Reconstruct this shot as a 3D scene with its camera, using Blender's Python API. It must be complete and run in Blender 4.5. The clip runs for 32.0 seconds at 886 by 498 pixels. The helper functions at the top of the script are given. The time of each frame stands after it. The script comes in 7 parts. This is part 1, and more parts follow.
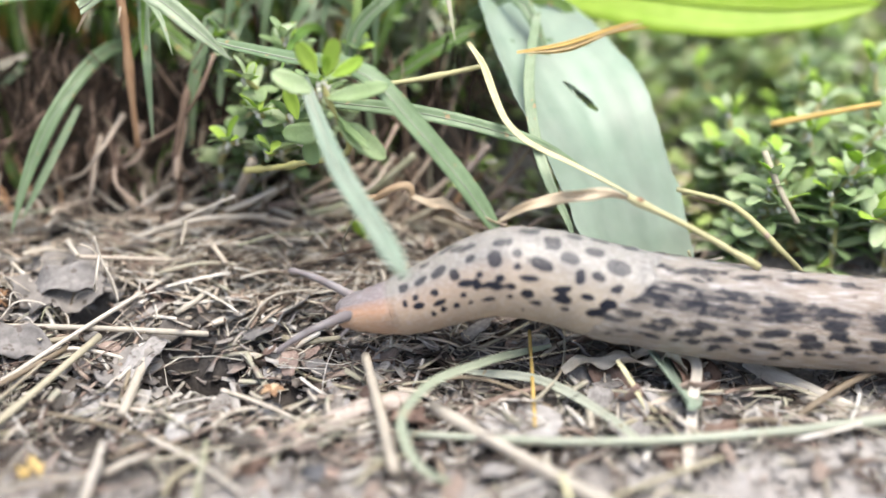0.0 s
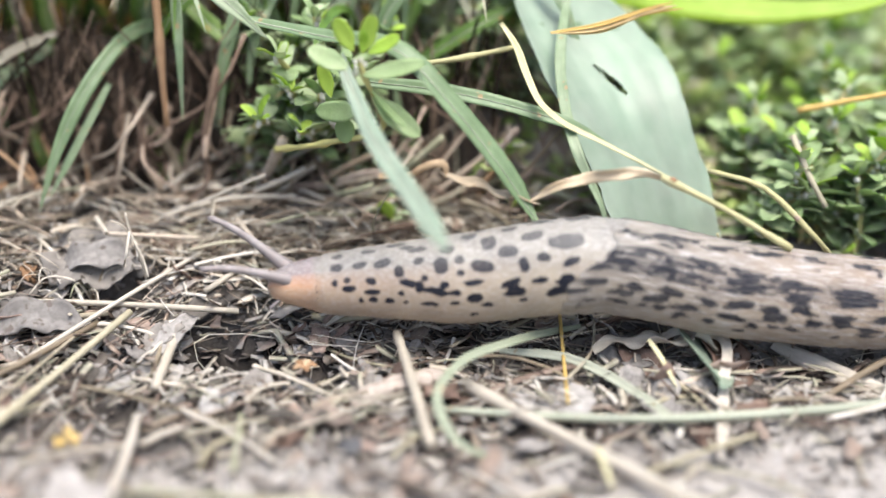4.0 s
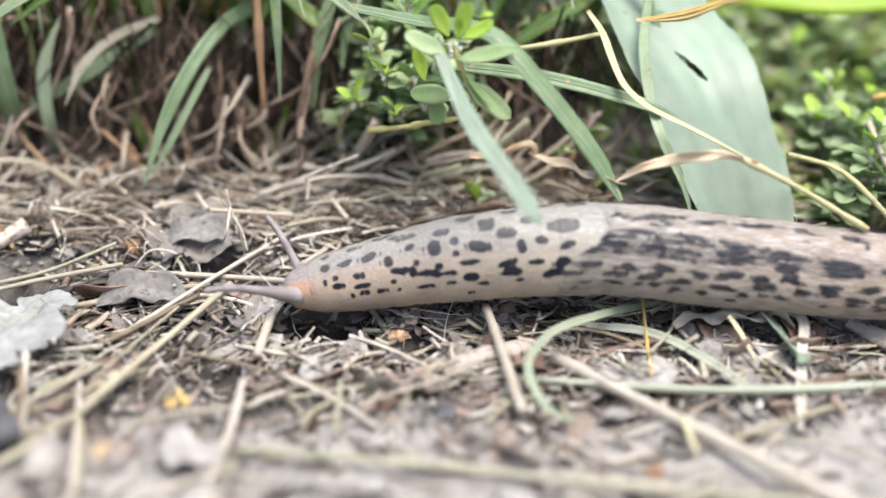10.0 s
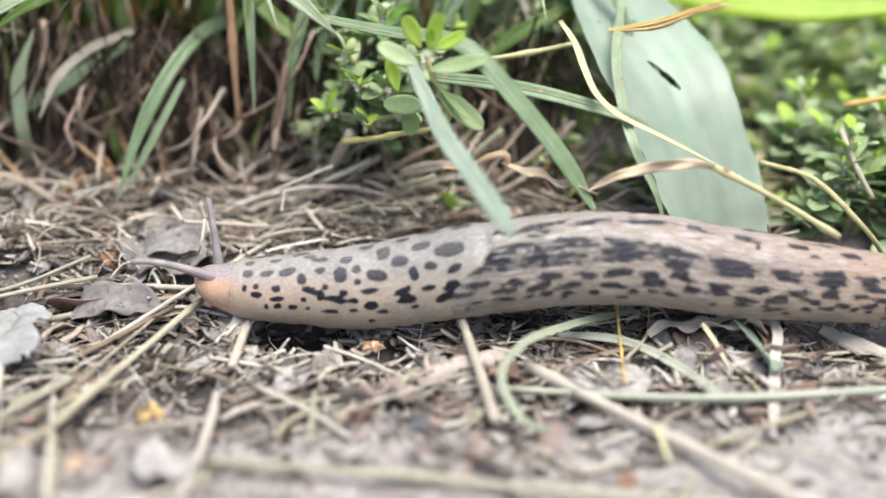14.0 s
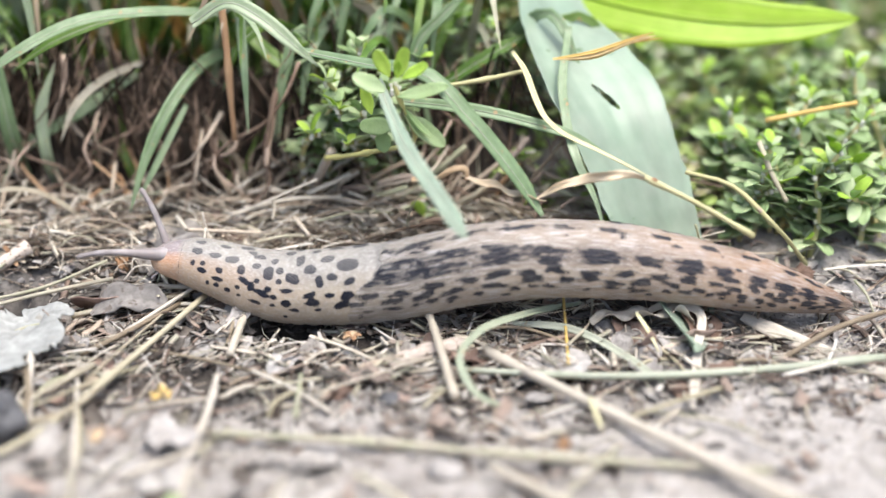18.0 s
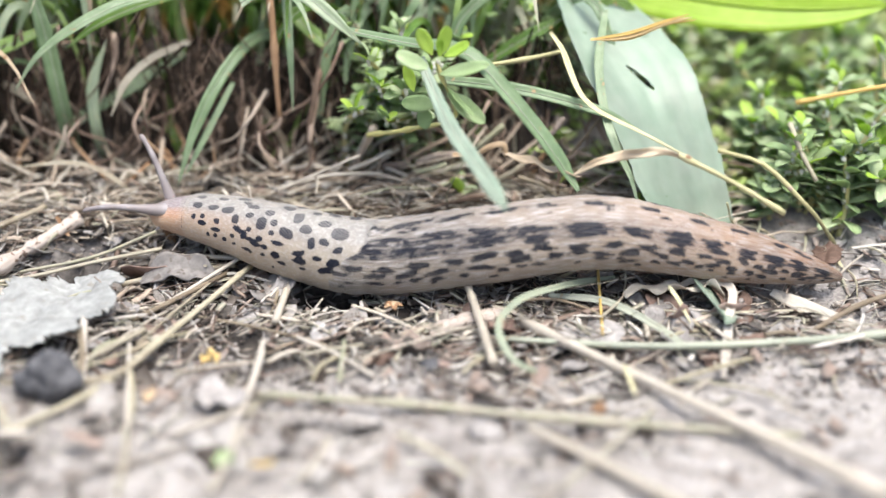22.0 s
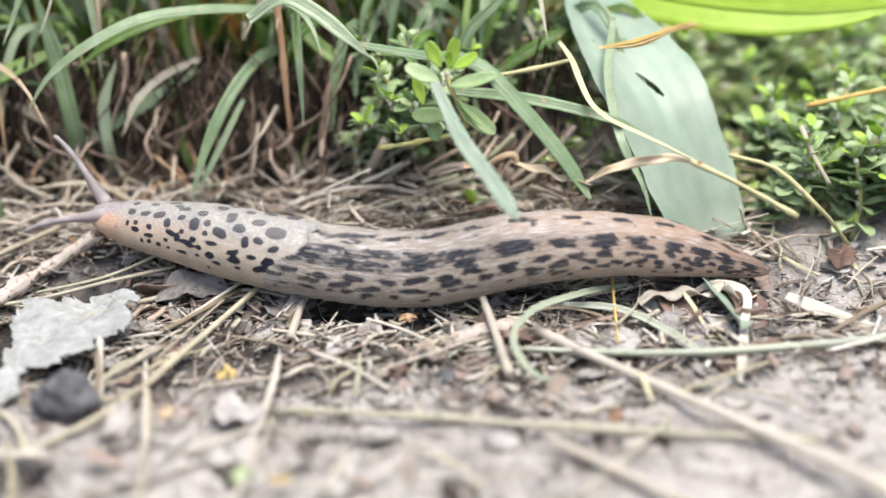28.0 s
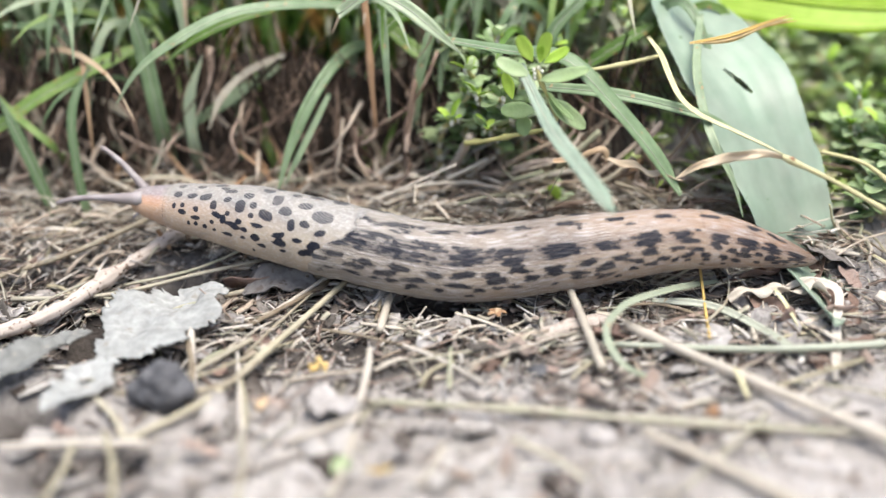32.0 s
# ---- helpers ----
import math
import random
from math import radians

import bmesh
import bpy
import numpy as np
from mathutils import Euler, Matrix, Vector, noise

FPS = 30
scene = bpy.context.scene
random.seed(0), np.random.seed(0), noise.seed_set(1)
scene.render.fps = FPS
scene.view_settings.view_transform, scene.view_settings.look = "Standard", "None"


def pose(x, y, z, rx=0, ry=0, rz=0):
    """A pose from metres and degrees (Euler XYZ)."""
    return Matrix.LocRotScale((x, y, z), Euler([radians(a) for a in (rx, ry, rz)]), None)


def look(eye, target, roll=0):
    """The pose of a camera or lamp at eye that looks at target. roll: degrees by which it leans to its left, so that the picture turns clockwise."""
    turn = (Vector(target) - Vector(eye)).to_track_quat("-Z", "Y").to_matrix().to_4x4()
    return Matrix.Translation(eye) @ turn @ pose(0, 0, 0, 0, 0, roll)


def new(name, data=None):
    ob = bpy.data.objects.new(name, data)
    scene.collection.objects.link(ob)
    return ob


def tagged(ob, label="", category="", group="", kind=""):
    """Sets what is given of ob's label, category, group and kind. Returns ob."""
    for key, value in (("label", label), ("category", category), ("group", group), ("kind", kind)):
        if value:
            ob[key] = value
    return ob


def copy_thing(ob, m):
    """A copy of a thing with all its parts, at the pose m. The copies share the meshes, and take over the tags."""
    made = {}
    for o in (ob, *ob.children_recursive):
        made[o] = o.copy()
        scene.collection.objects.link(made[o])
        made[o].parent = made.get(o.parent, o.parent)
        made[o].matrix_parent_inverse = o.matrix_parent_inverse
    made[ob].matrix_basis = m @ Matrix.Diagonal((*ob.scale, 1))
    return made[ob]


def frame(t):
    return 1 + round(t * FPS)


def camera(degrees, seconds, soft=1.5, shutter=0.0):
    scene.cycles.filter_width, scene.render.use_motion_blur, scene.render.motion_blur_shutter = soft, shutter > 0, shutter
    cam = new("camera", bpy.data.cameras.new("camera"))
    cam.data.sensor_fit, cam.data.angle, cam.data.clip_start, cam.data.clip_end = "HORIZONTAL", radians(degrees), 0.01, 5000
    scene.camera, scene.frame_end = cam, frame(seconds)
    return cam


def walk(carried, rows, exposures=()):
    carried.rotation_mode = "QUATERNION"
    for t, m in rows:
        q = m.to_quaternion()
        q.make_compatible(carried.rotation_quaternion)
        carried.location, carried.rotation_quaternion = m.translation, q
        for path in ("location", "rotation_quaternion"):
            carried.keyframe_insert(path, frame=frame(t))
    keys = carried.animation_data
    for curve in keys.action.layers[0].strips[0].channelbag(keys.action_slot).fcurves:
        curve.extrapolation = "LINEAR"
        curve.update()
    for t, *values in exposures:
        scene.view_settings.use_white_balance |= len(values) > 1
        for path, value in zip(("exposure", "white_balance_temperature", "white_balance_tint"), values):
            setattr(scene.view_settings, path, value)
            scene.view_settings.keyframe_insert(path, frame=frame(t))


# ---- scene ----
cam = camera(34.0, 32.0, soft=1.5)
PATH = [
    (0, (0.00220, -0.18991, 0.11958), (0.00041, 0.03491, 0.01027), 0.55),
    (0.5, (0.00102, -0.19077, 0.11843), (0.00042, 0.03486, 0.01077), 0.80),
    (1, (-0.00046, -0.19134, 0.11812), (0.00048, 0.03413, 0.01012), 0.90),
    (1.5, (-0.00037, -0.19122, 0.11758), (-0.00073, 0.03400, 0.00906), 0.77),
    (2, (-0.00028, -0.19126, 0.11806), (-0.00091, 0.03389, 0.00940), 0.54),
    (2.5, (-0.00094, -0.19174, 0.11622), (-0.00123, 0.03415, 0.00910), 0.65),
    (4.5, (-0.00723, -0.19336, 0.11441), (-0.00535, 0.03268, 0.00763), 1.64),
    (5, (-0.00776, -0.19351, 0.11418), (-0.00750, 0.03286, 0.00809), 1.16),
    (5.5, (-0.00681, -0.19306, 0.11507), (-0.00865, 0.03290, 0.00811), 0.81),
    (6, (-0.00735, -0.19354, 0.11640), (-0.00851, 0.03313, 0.01095), 1.15),
    (6.5, (-0.00898, -0.19627, 0.11880), (-0.00988, 0.03020, 0.01293), 1.47),
    (7, (-0.00755, -0.20213, 0.12124), (-0.00930, 0.02401, 0.01468), 1.49),
    (7.5, (-0.00785, -0.20274, 0.11831), (-0.00901, 0.02375, 0.01247), 1.67),
    (8, (-0.01222, -0.20250, 0.11785), (-0.01309, 0.02251, 0.00890), 1.93),
    (8.5, (-0.01453, -0.20442, 0.11449), (-0.01762, 0.02166, 0.00783), 1.62),
    (9, (-0.01481, -0.20416, 0.11507), (-0.01870, 0.02162, 0.00779), 1.39),
    (9.5, (-0.01426, -0.20386, 0.11559), (-0.01944, 0.02178, 0.00807), 1.29),
    (10, (-0.01320, -0.20367, 0.11615), (-0.01894, 0.02179, 0.00828), 1.34),
    (10.5, (-0.01049, -0.20353, 0.11614), (-0.01472, 0.02221, 0.00880), 1.43),
    (11, (-0.01075, -0.20324, 0.11703), (-0.01437, 0.02233, 0.00931), 1.36),
    (11.5, (-0.01110, -0.20337, 0.11698), (-0.01440, 0.02248, 0.00982), 1.18),
    (12, (-0.01105, -0.20318, 0.11728), (-0.01472, 0.02270, 0.01020), 1.23),
    (12.5, (-0.01053, -0.20338, 0.11690), (-0.01463, 0.02278, 0.01043), 1.11),
    (13, (-0.01065, -0.20342, 0.11677), (-0.01461, 0.02279, 0.01042), 1.16),
    (13.5, (-0.01066, -0.20369, 0.11670), (-0.01457, 0.02235, 0.00997), 1.14),
    (15.5, (-0.01162, -0.20387, 0.11718), (-0.01548, 0.02241, 0.01097), 1.00),
    (16, (-0.01107, -0.20366, 0.11758), (-0.01570, 0.02254, 0.01121), 1.01),
    (16.5, (-0.00690, -0.22497, 0.12615), (-0.01164, 0.00177, 0.02095), 1.02),
    (17, (-0.00387, -0.23685, 0.13198), (-0.01026, -0.01018, 0.02672), 0.44),
    (17.5, (-0.00205, -0.23734, 0.13151), (-0.00862, -0.01051, 0.02661), 0.23),
    (18, (-0.00266, -0.23702, 0.13219), (-0.00806, -0.01072, 0.02608), 0.26),
    (18.5, (-0.00243, -0.23701, 0.13187), (-0.00780, -0.01055, 0.02610), -0.02),
    (19, (-0.00322, -0.24091, 0.13403), (-0.00813, -0.01441, 0.02834), 0.03),
    (19.5, (-0.00288, -0.24594, 0.13618), (-0.01013, -0.01951, 0.03046), 0.20),
    (20, (-0.00593, -0.24714, 0.13380), (-0.01182, -0.02039, 0.02868), 1.19),
    (20.5, (-0.00530, -0.24693, 0.13272), (-0.01241, -0.02064, 0.02670), 0.85),
    (21, (-0.00368, -0.24650, 0.13352), (-0.01217, -0.02066, 0.02662), 0.33),
    (21.5, (-0.00542, -0.24691, 0.13183), (-0.01321, -0.02043, 0.02625), 0.62),
    (22, (-0.00595, -0.24726, 0.13109), (-0.01483, -0.02104, 0.02506), 0.50),
    (22.5, (-0.00602, -0.24732, 0.13013), (-0.01485, -0.02090, 0.02452), 0.58),
    (23, (-0.00419, -0.24669, 0.13172), (-0.01469, -0.02095, 0.02480), -0.10),
    (23.5, (-0.00432, -0.24696, 0.13163), (-0.01446, -0.02068, 0.02582), -0.16),
    (24, (-0.00315, -0.24670, 0.13181), (-0.01335, -0.02049, 0.02585), -0.72),
    (24.5, (-0.00555, -0.24734, 0.13170), (-0.01486, -0.02073, 0.02653), -0.65),
    (25, (-0.00634, -0.24751, 0.13157), (-0.01756, -0.02061, 0.02720), -0.80),
    (25.5, (-0.00553, -0.24745, 0.13141), (-0.01790, -0.02070, 0.02686), -1.12),
    (27.5, (-0.00621, -0.24746, 0.13178), (-0.01828, -0.02053, 0.02759), -0.58),
    (28, (-0.00546, -0.24728, 0.13129), (-0.01708, -0.02041, 0.02693), -1.11),
    (28.5, (-0.00605, -0.24741, 0.13105), (-0.01758, -0.02059, 0.02655), -0.76),
    (29, (-0.00923, -0.24795, 0.13121), (-0.02058, -0.02097, 0.02705), -0.57),
    (29.5, (-0.01427, -0.24855, 0.13069), (-0.02802, -0.02098, 0.02809), -0.72),
    (30, (-0.01569, -0.24866, 0.12904), (-0.03122, -0.02086, 0.02723), -1.10),
    (30.5, (-0.01570, -0.24859, 0.12829), (-0.03258, -0.02095, 0.02634), -1.13),
    (31, (-0.01573, -0.24859, 0.12928), (-0.03245, -0.02150, 0.02609), -0.98),
    (31.5, (-0.01548, -0.24880, 0.12882), (-0.03255, -0.02147, 0.02620), -1.28),
    (32, (-0.01597, -0.24869, 0.12888), (-0.03355, -0.02152, 0.02599), -1.32),
]
walk(cam, [(t, look(eye, target, roll)) for t, eye, target, roll in PATH], exposures=[(0, 1.56, 6160, 10), (9, 1.57, 6150, 10), (13, 1.51, 6140, 10), (16, 1.51, 6140, 10), (18, 1.60, 6120, 10), (25, 1.60, 6120, 10), (28, 1.55, 6160, 10), (32, 1.55, 6160, 10)])
cam.data.dof.use_dof = True
cam.data.dof.aperture_fstop = 5.2

# ---- light: a bright, thinly overcast day ----
world = bpy.data.worlds.new("sky")
scene.world = world
world.use_nodes = True
wn, wl = world.node_tree.nodes, world.node_tree.links
sky = wn.new("ShaderNodeTexSky")
sky.sky_type = "NISHITA"
sky.sun_disc = False
sky.sun_elevation, sky.sun_rotation = radians(74), radians(143)
sky.air_density, sky.dust_density, sky.ozone_density = 1.0, 5.0, 1.0
wl.new(sky.outputs[0], wn["Background"].inputs[0])
wn["Background"].inputs[1].default_value = 0.10
sun = new("sun", bpy.data.lights.new("sun", "SUN"))
sun.data.energy, sun.data.angle, sun.data.color = 1.9, radians(42), (1.0, 0.95, 0.87)
sun.matrix_world = look((0.15, -0.2, 1.0), (0, 0, 0))

CM = 0.01


# ---- materials ----
def nodes(name):
    m = bpy.data.materials.new(name)
    m.use_nodes = True
    return m, m.node_tree.nodes, m.node_tree.links, m.node_tree.nodes["Principled BSDF"]


def ramp(n, stops):
    r = n.new("ShaderNodeValToRGB")
    while len(r.color_ramp.elements) < len(stops):
        r.color_ramp.elements.new(0.5)
    for e, (p, c) in zip(r.color_ramp.elements, stops):
        e.position, e.color = p, (*c, 1)
    return r


def mix(n, l, fac, a, b, mode="MIX"):
    x = n.new("ShaderNodeMix")
    x.data_type, x.blend_type = "RGBA", mode
    for socket, v in ((x.inputs[0], fac), (x.inputs[6], a), (x.inputs[7], b)):
        if isinstance(v, (int, float)):
            socket.default_value = v
        elif isinstance(v, tuple):
            socket.default_value = (*v, 1)
        else:
            l.new(v, socket)
    return x.outputs[2]


def math_node(n, l, op, a, b=0.0, c=0.0):
    x = n.new("ShaderNodeMath")
    x.operation = op
    for socket, v in zip(x.inputs, (a, b, c)):
        if isinstance(v, (int, float)):
            socket.default_value = v
        else:
            l.new(v, socket)
    return x.outputs[0]


def tex_noise(n, l, scale, detail=4, vector=None, stretch=None):
    x = n.new("ShaderNodeTexNoise")
    x.inputs["Scale"].default_value, x.inputs["Detail"].default_value = scale, detail
    if vector is None:
        vector = n.new("ShaderNodeTexCoord").outputs["Object"]
    if stretch:
        mp = n.new("ShaderNodeMapping")
        mp.inputs["Scale"].default_value = stretch
        l.new(vector, mp.inputs[0])
        vector = mp.outputs[0]
    l.new(vector, x.inputs["Vector"])
    return x


def bump(n, l, bsdf, height, strength, distance):
    b = n.new("ShaderNodeBump")
    b.inputs["Strength"].default_value, b.inputs["Distance"].default_value = strength, distance
    l.new(height, b.inputs["Height"])
    l.new(b.outputs[0], bsdf.inputs["Normal"])


def variety(n, island):
    if island:
        return n.new("ShaderNodeNewGeometry").outputs["Random Per Island"]
    return n.new("ShaderNodeObjectInfo").outputs["Random"]


def plant_material(name, stops, rough=0.55, island=False, spot=None, spot_at=0.62, glow=0.25, grain=260.0, bump_at=0.25, fibres=(6, 40, 1), gloss=0.3):
    """Thin dry or green plant tissue: random tint, fine lengthwise fibres (uv.x runs along), blotches, light passing through."""
    m, n, l, b = nodes(name)
    tint = ramp(n, stops)
    uv = n.new("ShaderNodeTexCoord").outputs["UV"]
    fibre = tex_noise(n, l, 1.0, 3, uv, fibres)
    blotch = tex_noise(n, l, grain, 4)
    pick = math_node(n, l, "ADD", variety(n, island), math_node(n, l, "MULTIPLY", math_node(n, l, "SUBTRACT", blotch.outputs[0], 0.5), 0.9))
    l.new(pick, tint.inputs[0])
    shade = ramp(n, [(0.3, (0.72, 0.72, 0.72)), (0.7, (1.12, 1.12, 1.12))])
    l.new(fibre.outputs[0], shade.inputs[0])
    col = mix(n, l, 1.0, tint.outputs[0], shade.outputs[0], "MULTIPLY")
    if spot:
        marks = ramp(n, [(spot_at, (0, 0, 0)), (spot_at + 0.07, (1, 1, 1))])
        l.new(tex_noise(n, l, grain * 2.3, 2).outputs[0], marks.inputs[0])
        col = mix(n, l, marks.outputs[0], col, spot)
    l.new(col, b.inputs["Base Color"])
    b.inputs["Roughness"].default_value = rough
    b.inputs["Specular IOR Level"].default_value = gloss
    bump(n, l, b, fibre.outputs[0], bump_at, 0.0002)
    if glow:
        tr = n.new("ShaderNodeBsdfTranslucent")
        l.new(col, tr.inputs[0])
        mx = n.new("ShaderNodeMixShader")
        mx.inputs[0].default_value = glow
        l.new(b.outputs[0], mx.inputs[1])
        l.new(tr.outputs[0], mx.inputs[2])
        l.new(mx.outputs[0], n["Material Output"].inputs[0])
    return m


def soil_material():
    m, n, l, b = nodes("dry_soil")
    big, mid, fine = tex_noise(n, l, 45, 5), tex_noise(n, l, 260, 6), tex_noise(n, l, 1500, 4)
    pale = ramp(n, [(0.25, (0.12, 0.105, 0.092)), (0.5, (0.285, 0.263, 0.24)), (0.75, (0.405, 0.382, 0.355))])
    l.new(mix(n, l, 0.5, big.outputs[0], mid.outputs[0]), pale.inputs[0])
    # near-black soil: dark bank earth, plus the shade of hollows and gaps
    humus_shade = ramp(n, [(0.3, (0.006, 0.0045, 0.0035)), (0.7, (0.026, 0.019, 0.014))])
    l.new(mid.outputs[0], humus_shade.inputs[0])
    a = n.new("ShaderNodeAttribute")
    a.attribute_name = "humus_shade"
    col = mix(n, l, a.outputs["Fac"], pale.outputs[0], humus_shade.outputs[0])
    grit = ramp(n, [(0.3, (0.7, 0.7, 0.7)), (0.75, (1.25, 1.25, 1.25))])
    l.new(fine.outputs[0], grit.inputs[0])
    l.new(mix(n, l, 1.0, col, grit.outputs[0], "MULTIPLY"), b.inputs["Base Color"])
    b.inputs["Roughness"].default_value = 0.95
    b.inputs["Specular IOR Level"].default_value = 0.05
    bump(n, l, b, math_node(n, l, "ADD", mid.outputs[0], math_node(n, l, "MULTIPLY", fine.outputs[0], 0.5)), 0.8, 0.0008)
    return m


def stone_material(name, dark, light):
    m, n, l, b = nodes(name)
    c = ramp(n, [(0.3, dark), (0.7, light)])
    f = tex_noise(n, l, 420, 6)
    l.new(f.outputs[0], c.inputs[0])
    l.new(c.outputs[0], b.inputs["Base Color"])
    b.inputs["Roughness"].default_value = 0.75
    bump(n, l, b, f.outputs[0], 0.6, 0.0006)
    return m


def skin_material():
    """Slug skin: pale flesh, dark marks, fine wet furrows with their glints painted in.
    The attribute skin holds centimetres along the body, centimetres round from the back's midline, and 0 head .. 1
    mantle .. 2 tail;
    the attribute marks holds how deep inside a dark mark a place lies, in centimetres."""
    m, n, l, b = nodes("slug_skin")
    a = n.new("ShaderNodeAttribute")
    a.attribute_name = "skin"
    mk = n.new("ShaderNodeAttribute")
    mk.attribute_name = "marks"
    sep = n.new("ShaderNodeSeparateXYZ")
    l.new(a.outputs["Vector"], sep.inputs[0])
    s, v, reg = sep.outputs

    def clamp(x):
        c = n.new("ShaderNodeClamp")
        l.new(x, c.inputs[0])
        return c.outputs[0]

    av = math_node(n, l, "ABSOLUTE", v)
    on_mantle = clamp(math_node(n, l, "MULTIPLY", math_node(n, l, "SUBTRACT", 1.25, reg), 8))
    furrow = tex_noise(n, l, 1.0, 3, a.outputs["Vector"], (2.4, 40, 0))
    grain = tex_noise(n, l, 1.0, 2, a.outputs["Vector"], (14, 15, 0))
    line = mix(n, l, on_mantle, furrow.outputs[0], grain.outputs[0])
    # edges of the marks: ragged along the furrows on the body, rounder on the mantle
    rag = math_node(n, l, "MULTIPLY_ADD", on_mantle, -0.10, 0.14)
    field = math_node(n, l, "MULTIPLY_ADD", math_node(n, l, "SUBTRACT", line, 0.5), rag, mk.outputs["Fac"])
    lobe = tex_noise(n, l, 1.0, 3, a.outputs["Vector"], (6, 8, 0))
    field = math_node(n, l, "MULTIPLY_ADD", math_node(n, l, "SUBTRACT", lobe.outputs[0], 0.47), math_node(n, l, "MULTIPLY_ADD", on_mantle, -0.03, 0.10), field)
    dark = clamp(math_node(n, l, "MULTIPLY", field, 75.0))
    # fingerprint lines inside the marks of the mantle; stronger on the back, replacing sheen
    warp = tex_noise(n, l, 1.0, 2, a.outputs["Vector"], (1.6, 1.6, 0))
    phase = math_node(n, l, "MULTIPLY_ADD", warp.outputs[0], 30.0, math_node(n, l, "MULTIPLY_ADD", s, 60.0, math_node(n, l, "MULTIPLY", v, 115.0)))
    zebra = math_node(n, l, "MULTIPLY_ADD", math_node(n, l, "SINE", phase), 0.5, 0.5)
    zebra = math_node(n, l, "MULTIPLY", math_node(n, l, "MULTIPLY", zebra, on_mantle), clamp(math_node(n, l, "MULTIPLY_ADD", av, -1.6, 1.45)))
    split = clamp(math_node(n, l, "MULTIPLY_ADD", line, 9.0, -4.4))
    thin = math_node(n, l, "MULTIPLY_ADD", split, math_node(n, l, "MULTIPLY_ADD", on_mantle, 0.12, -0.16), 1.0)
    dark = math_node(n, l, "MULTIPLY", math_node(n, l, "MULTIPLY", dark, thin), math_node(n, l, "MULTIPLY_ADD", zebra, -0.62, 1.0))
    # the broad blotches of the body are washed out in their middle
    core = clamp(math_node(n, l, "MULTIPLY_ADD", mk.outputs["Fac"], 16.0, -0.75))
    core = math_node(n, l, "MULTIPLY", core, math_node(n, l, "MULTIPLY", math_node(n, l, "SUBTRACT", 1.0, on_mantle), math_node(n, l, "MULTIPLY_ADD", lobe.outputs[0], 1.1, -0.05)))
    dark = math_node(n, l, "MULTIPLY", dark, math_node(n, l, "MULTIPLY_ADD", core, -0.24, 1.0))
    # a grey clouding runs along the flank between the dark marks, strongest behind the mantle
    near = math_node(n, l, "ABSOLUTE", math_node(n, l, "SUBTRACT", av, 0.82))
    haze = clamp(math_node(n, l, "MULTIPLY_ADD", near, -2.6, 1.05))
    back = ramp(n, [(0.0, (1, 1, 1)), (1.0, (0.45, 0.45, 0.45))])
    l.new(math_node(n, l, "MULTIPLY_ADD", s, 0.16, -0.75), back.inputs[0])
    haze = math_node(n, l, "MULTIPLY", math_node(n, l, "MULTIPLY", haze, math_node(n, l, "SUBTRACT", 1.0, on_mantle)), back.outputs[0])
    haze = math_node(n, l, "MULTIPLY", haze, math_node(n, l, "MULTIPLY_ADD", clamp(math_node(n, l, "MULTIPLY_ADD", line, -5.0, 3.0)), 0.44, 0.16))
    # ground tint: mauve head, pale warm mantle, grey back, ochre tail
    tint = ramp(n, [(0.0, (0.20, 0.178, 0.17)), (0.25, (0.235, 0.198, 0.196)), (0.33, (0.232, 0.216, 0.192)), (0.40, (0.230, 0.217, 0.193)), (0.5, (0.235, 0.223, 0.199)), (0.75, (0.230, 0.214, 0.186)), (0.87, (0.27, 0.217, 0.170)), (0.94, (0.32, 0.22, 0.15)), (1.0, (0.27, 0.165, 0.10))])
    l.new(math_node(n, l, "MULTIPLY", reg, 0.5), tint.inputs[0])
    face = math_node(n, l, "MULTIPLY", clamp(math_node(n, l, "MULTIPLY_ADD", av, 2.3, -1.2)), clamp(math_node(n, l, "MULTIPLY_ADD", reg, -1.9, 1.85)))
    tint_out = mix(n, l, face, tint.outputs[0], (0.56, 0.265, 0.135))
    warm = math_node(n, l, "MULTIPLY", math_node(n, l, "MULTIPLY", clamp(math_node(n, l, "MULTIPLY_ADD", av, 1.8, -1.0)), math_node(n, l, "MULTIPLY_ADD", on_mantle, 0.5, 0.5)), 0.62)
    tint_out = mix(n, l, warm, tint_out, (0.41, 0.335, 0.235))
    cloud = ramp(n, [(0.3, (0.80, 0.79, 0.80)), (0.7, (1.1, 1.08, 1.05))])
    l.new(tex_noise(n, l, 2.2, 3, a.outputs["Vector"]).outputs[0], cloud.inputs[0])
    base = mix(n, l, 1.0, tint_out, cloud.outputs[0], "MULTIPLY")
    # pale lines along the furrows: wet highlights mixed into the base colour
    base = mix(n, l, math_node(n, l, "MULTIPLY", split, math_node(n, l, "MULTIPLY_ADD", on_mantle, -0.40, 0.60)), base, (0.50, 0.48, 0.465))
    base = mix(n, l, haze, base, (0.05, 0.048, 0.055))
    col = mix(n, l, dark, base, (0.005, 0.0065, 0.014))
    l.new(col, b.inputs["Base Color"])
    b.inputs["Roughness"].default_value = 0.42
    b.inputs["Specular IOR Level"].default_value = 0.2
    b.inputs["Coat Weight"].default_value = 0.18
    b.inputs["Coat Roughness"].default_value = 0.35
    b.inputs["Subsurface Weight"].default_value = 0.05
    b.inputs["Subsurface Radius"].default_value = (0.004, 0.002, 0.0012)
    b.inputs["Subsurface Scale"].default_value = 0.06
    skinfold = tex_noise(n, l, 1.0, 3, a.outputs["Vector"], (9, 30, 0))
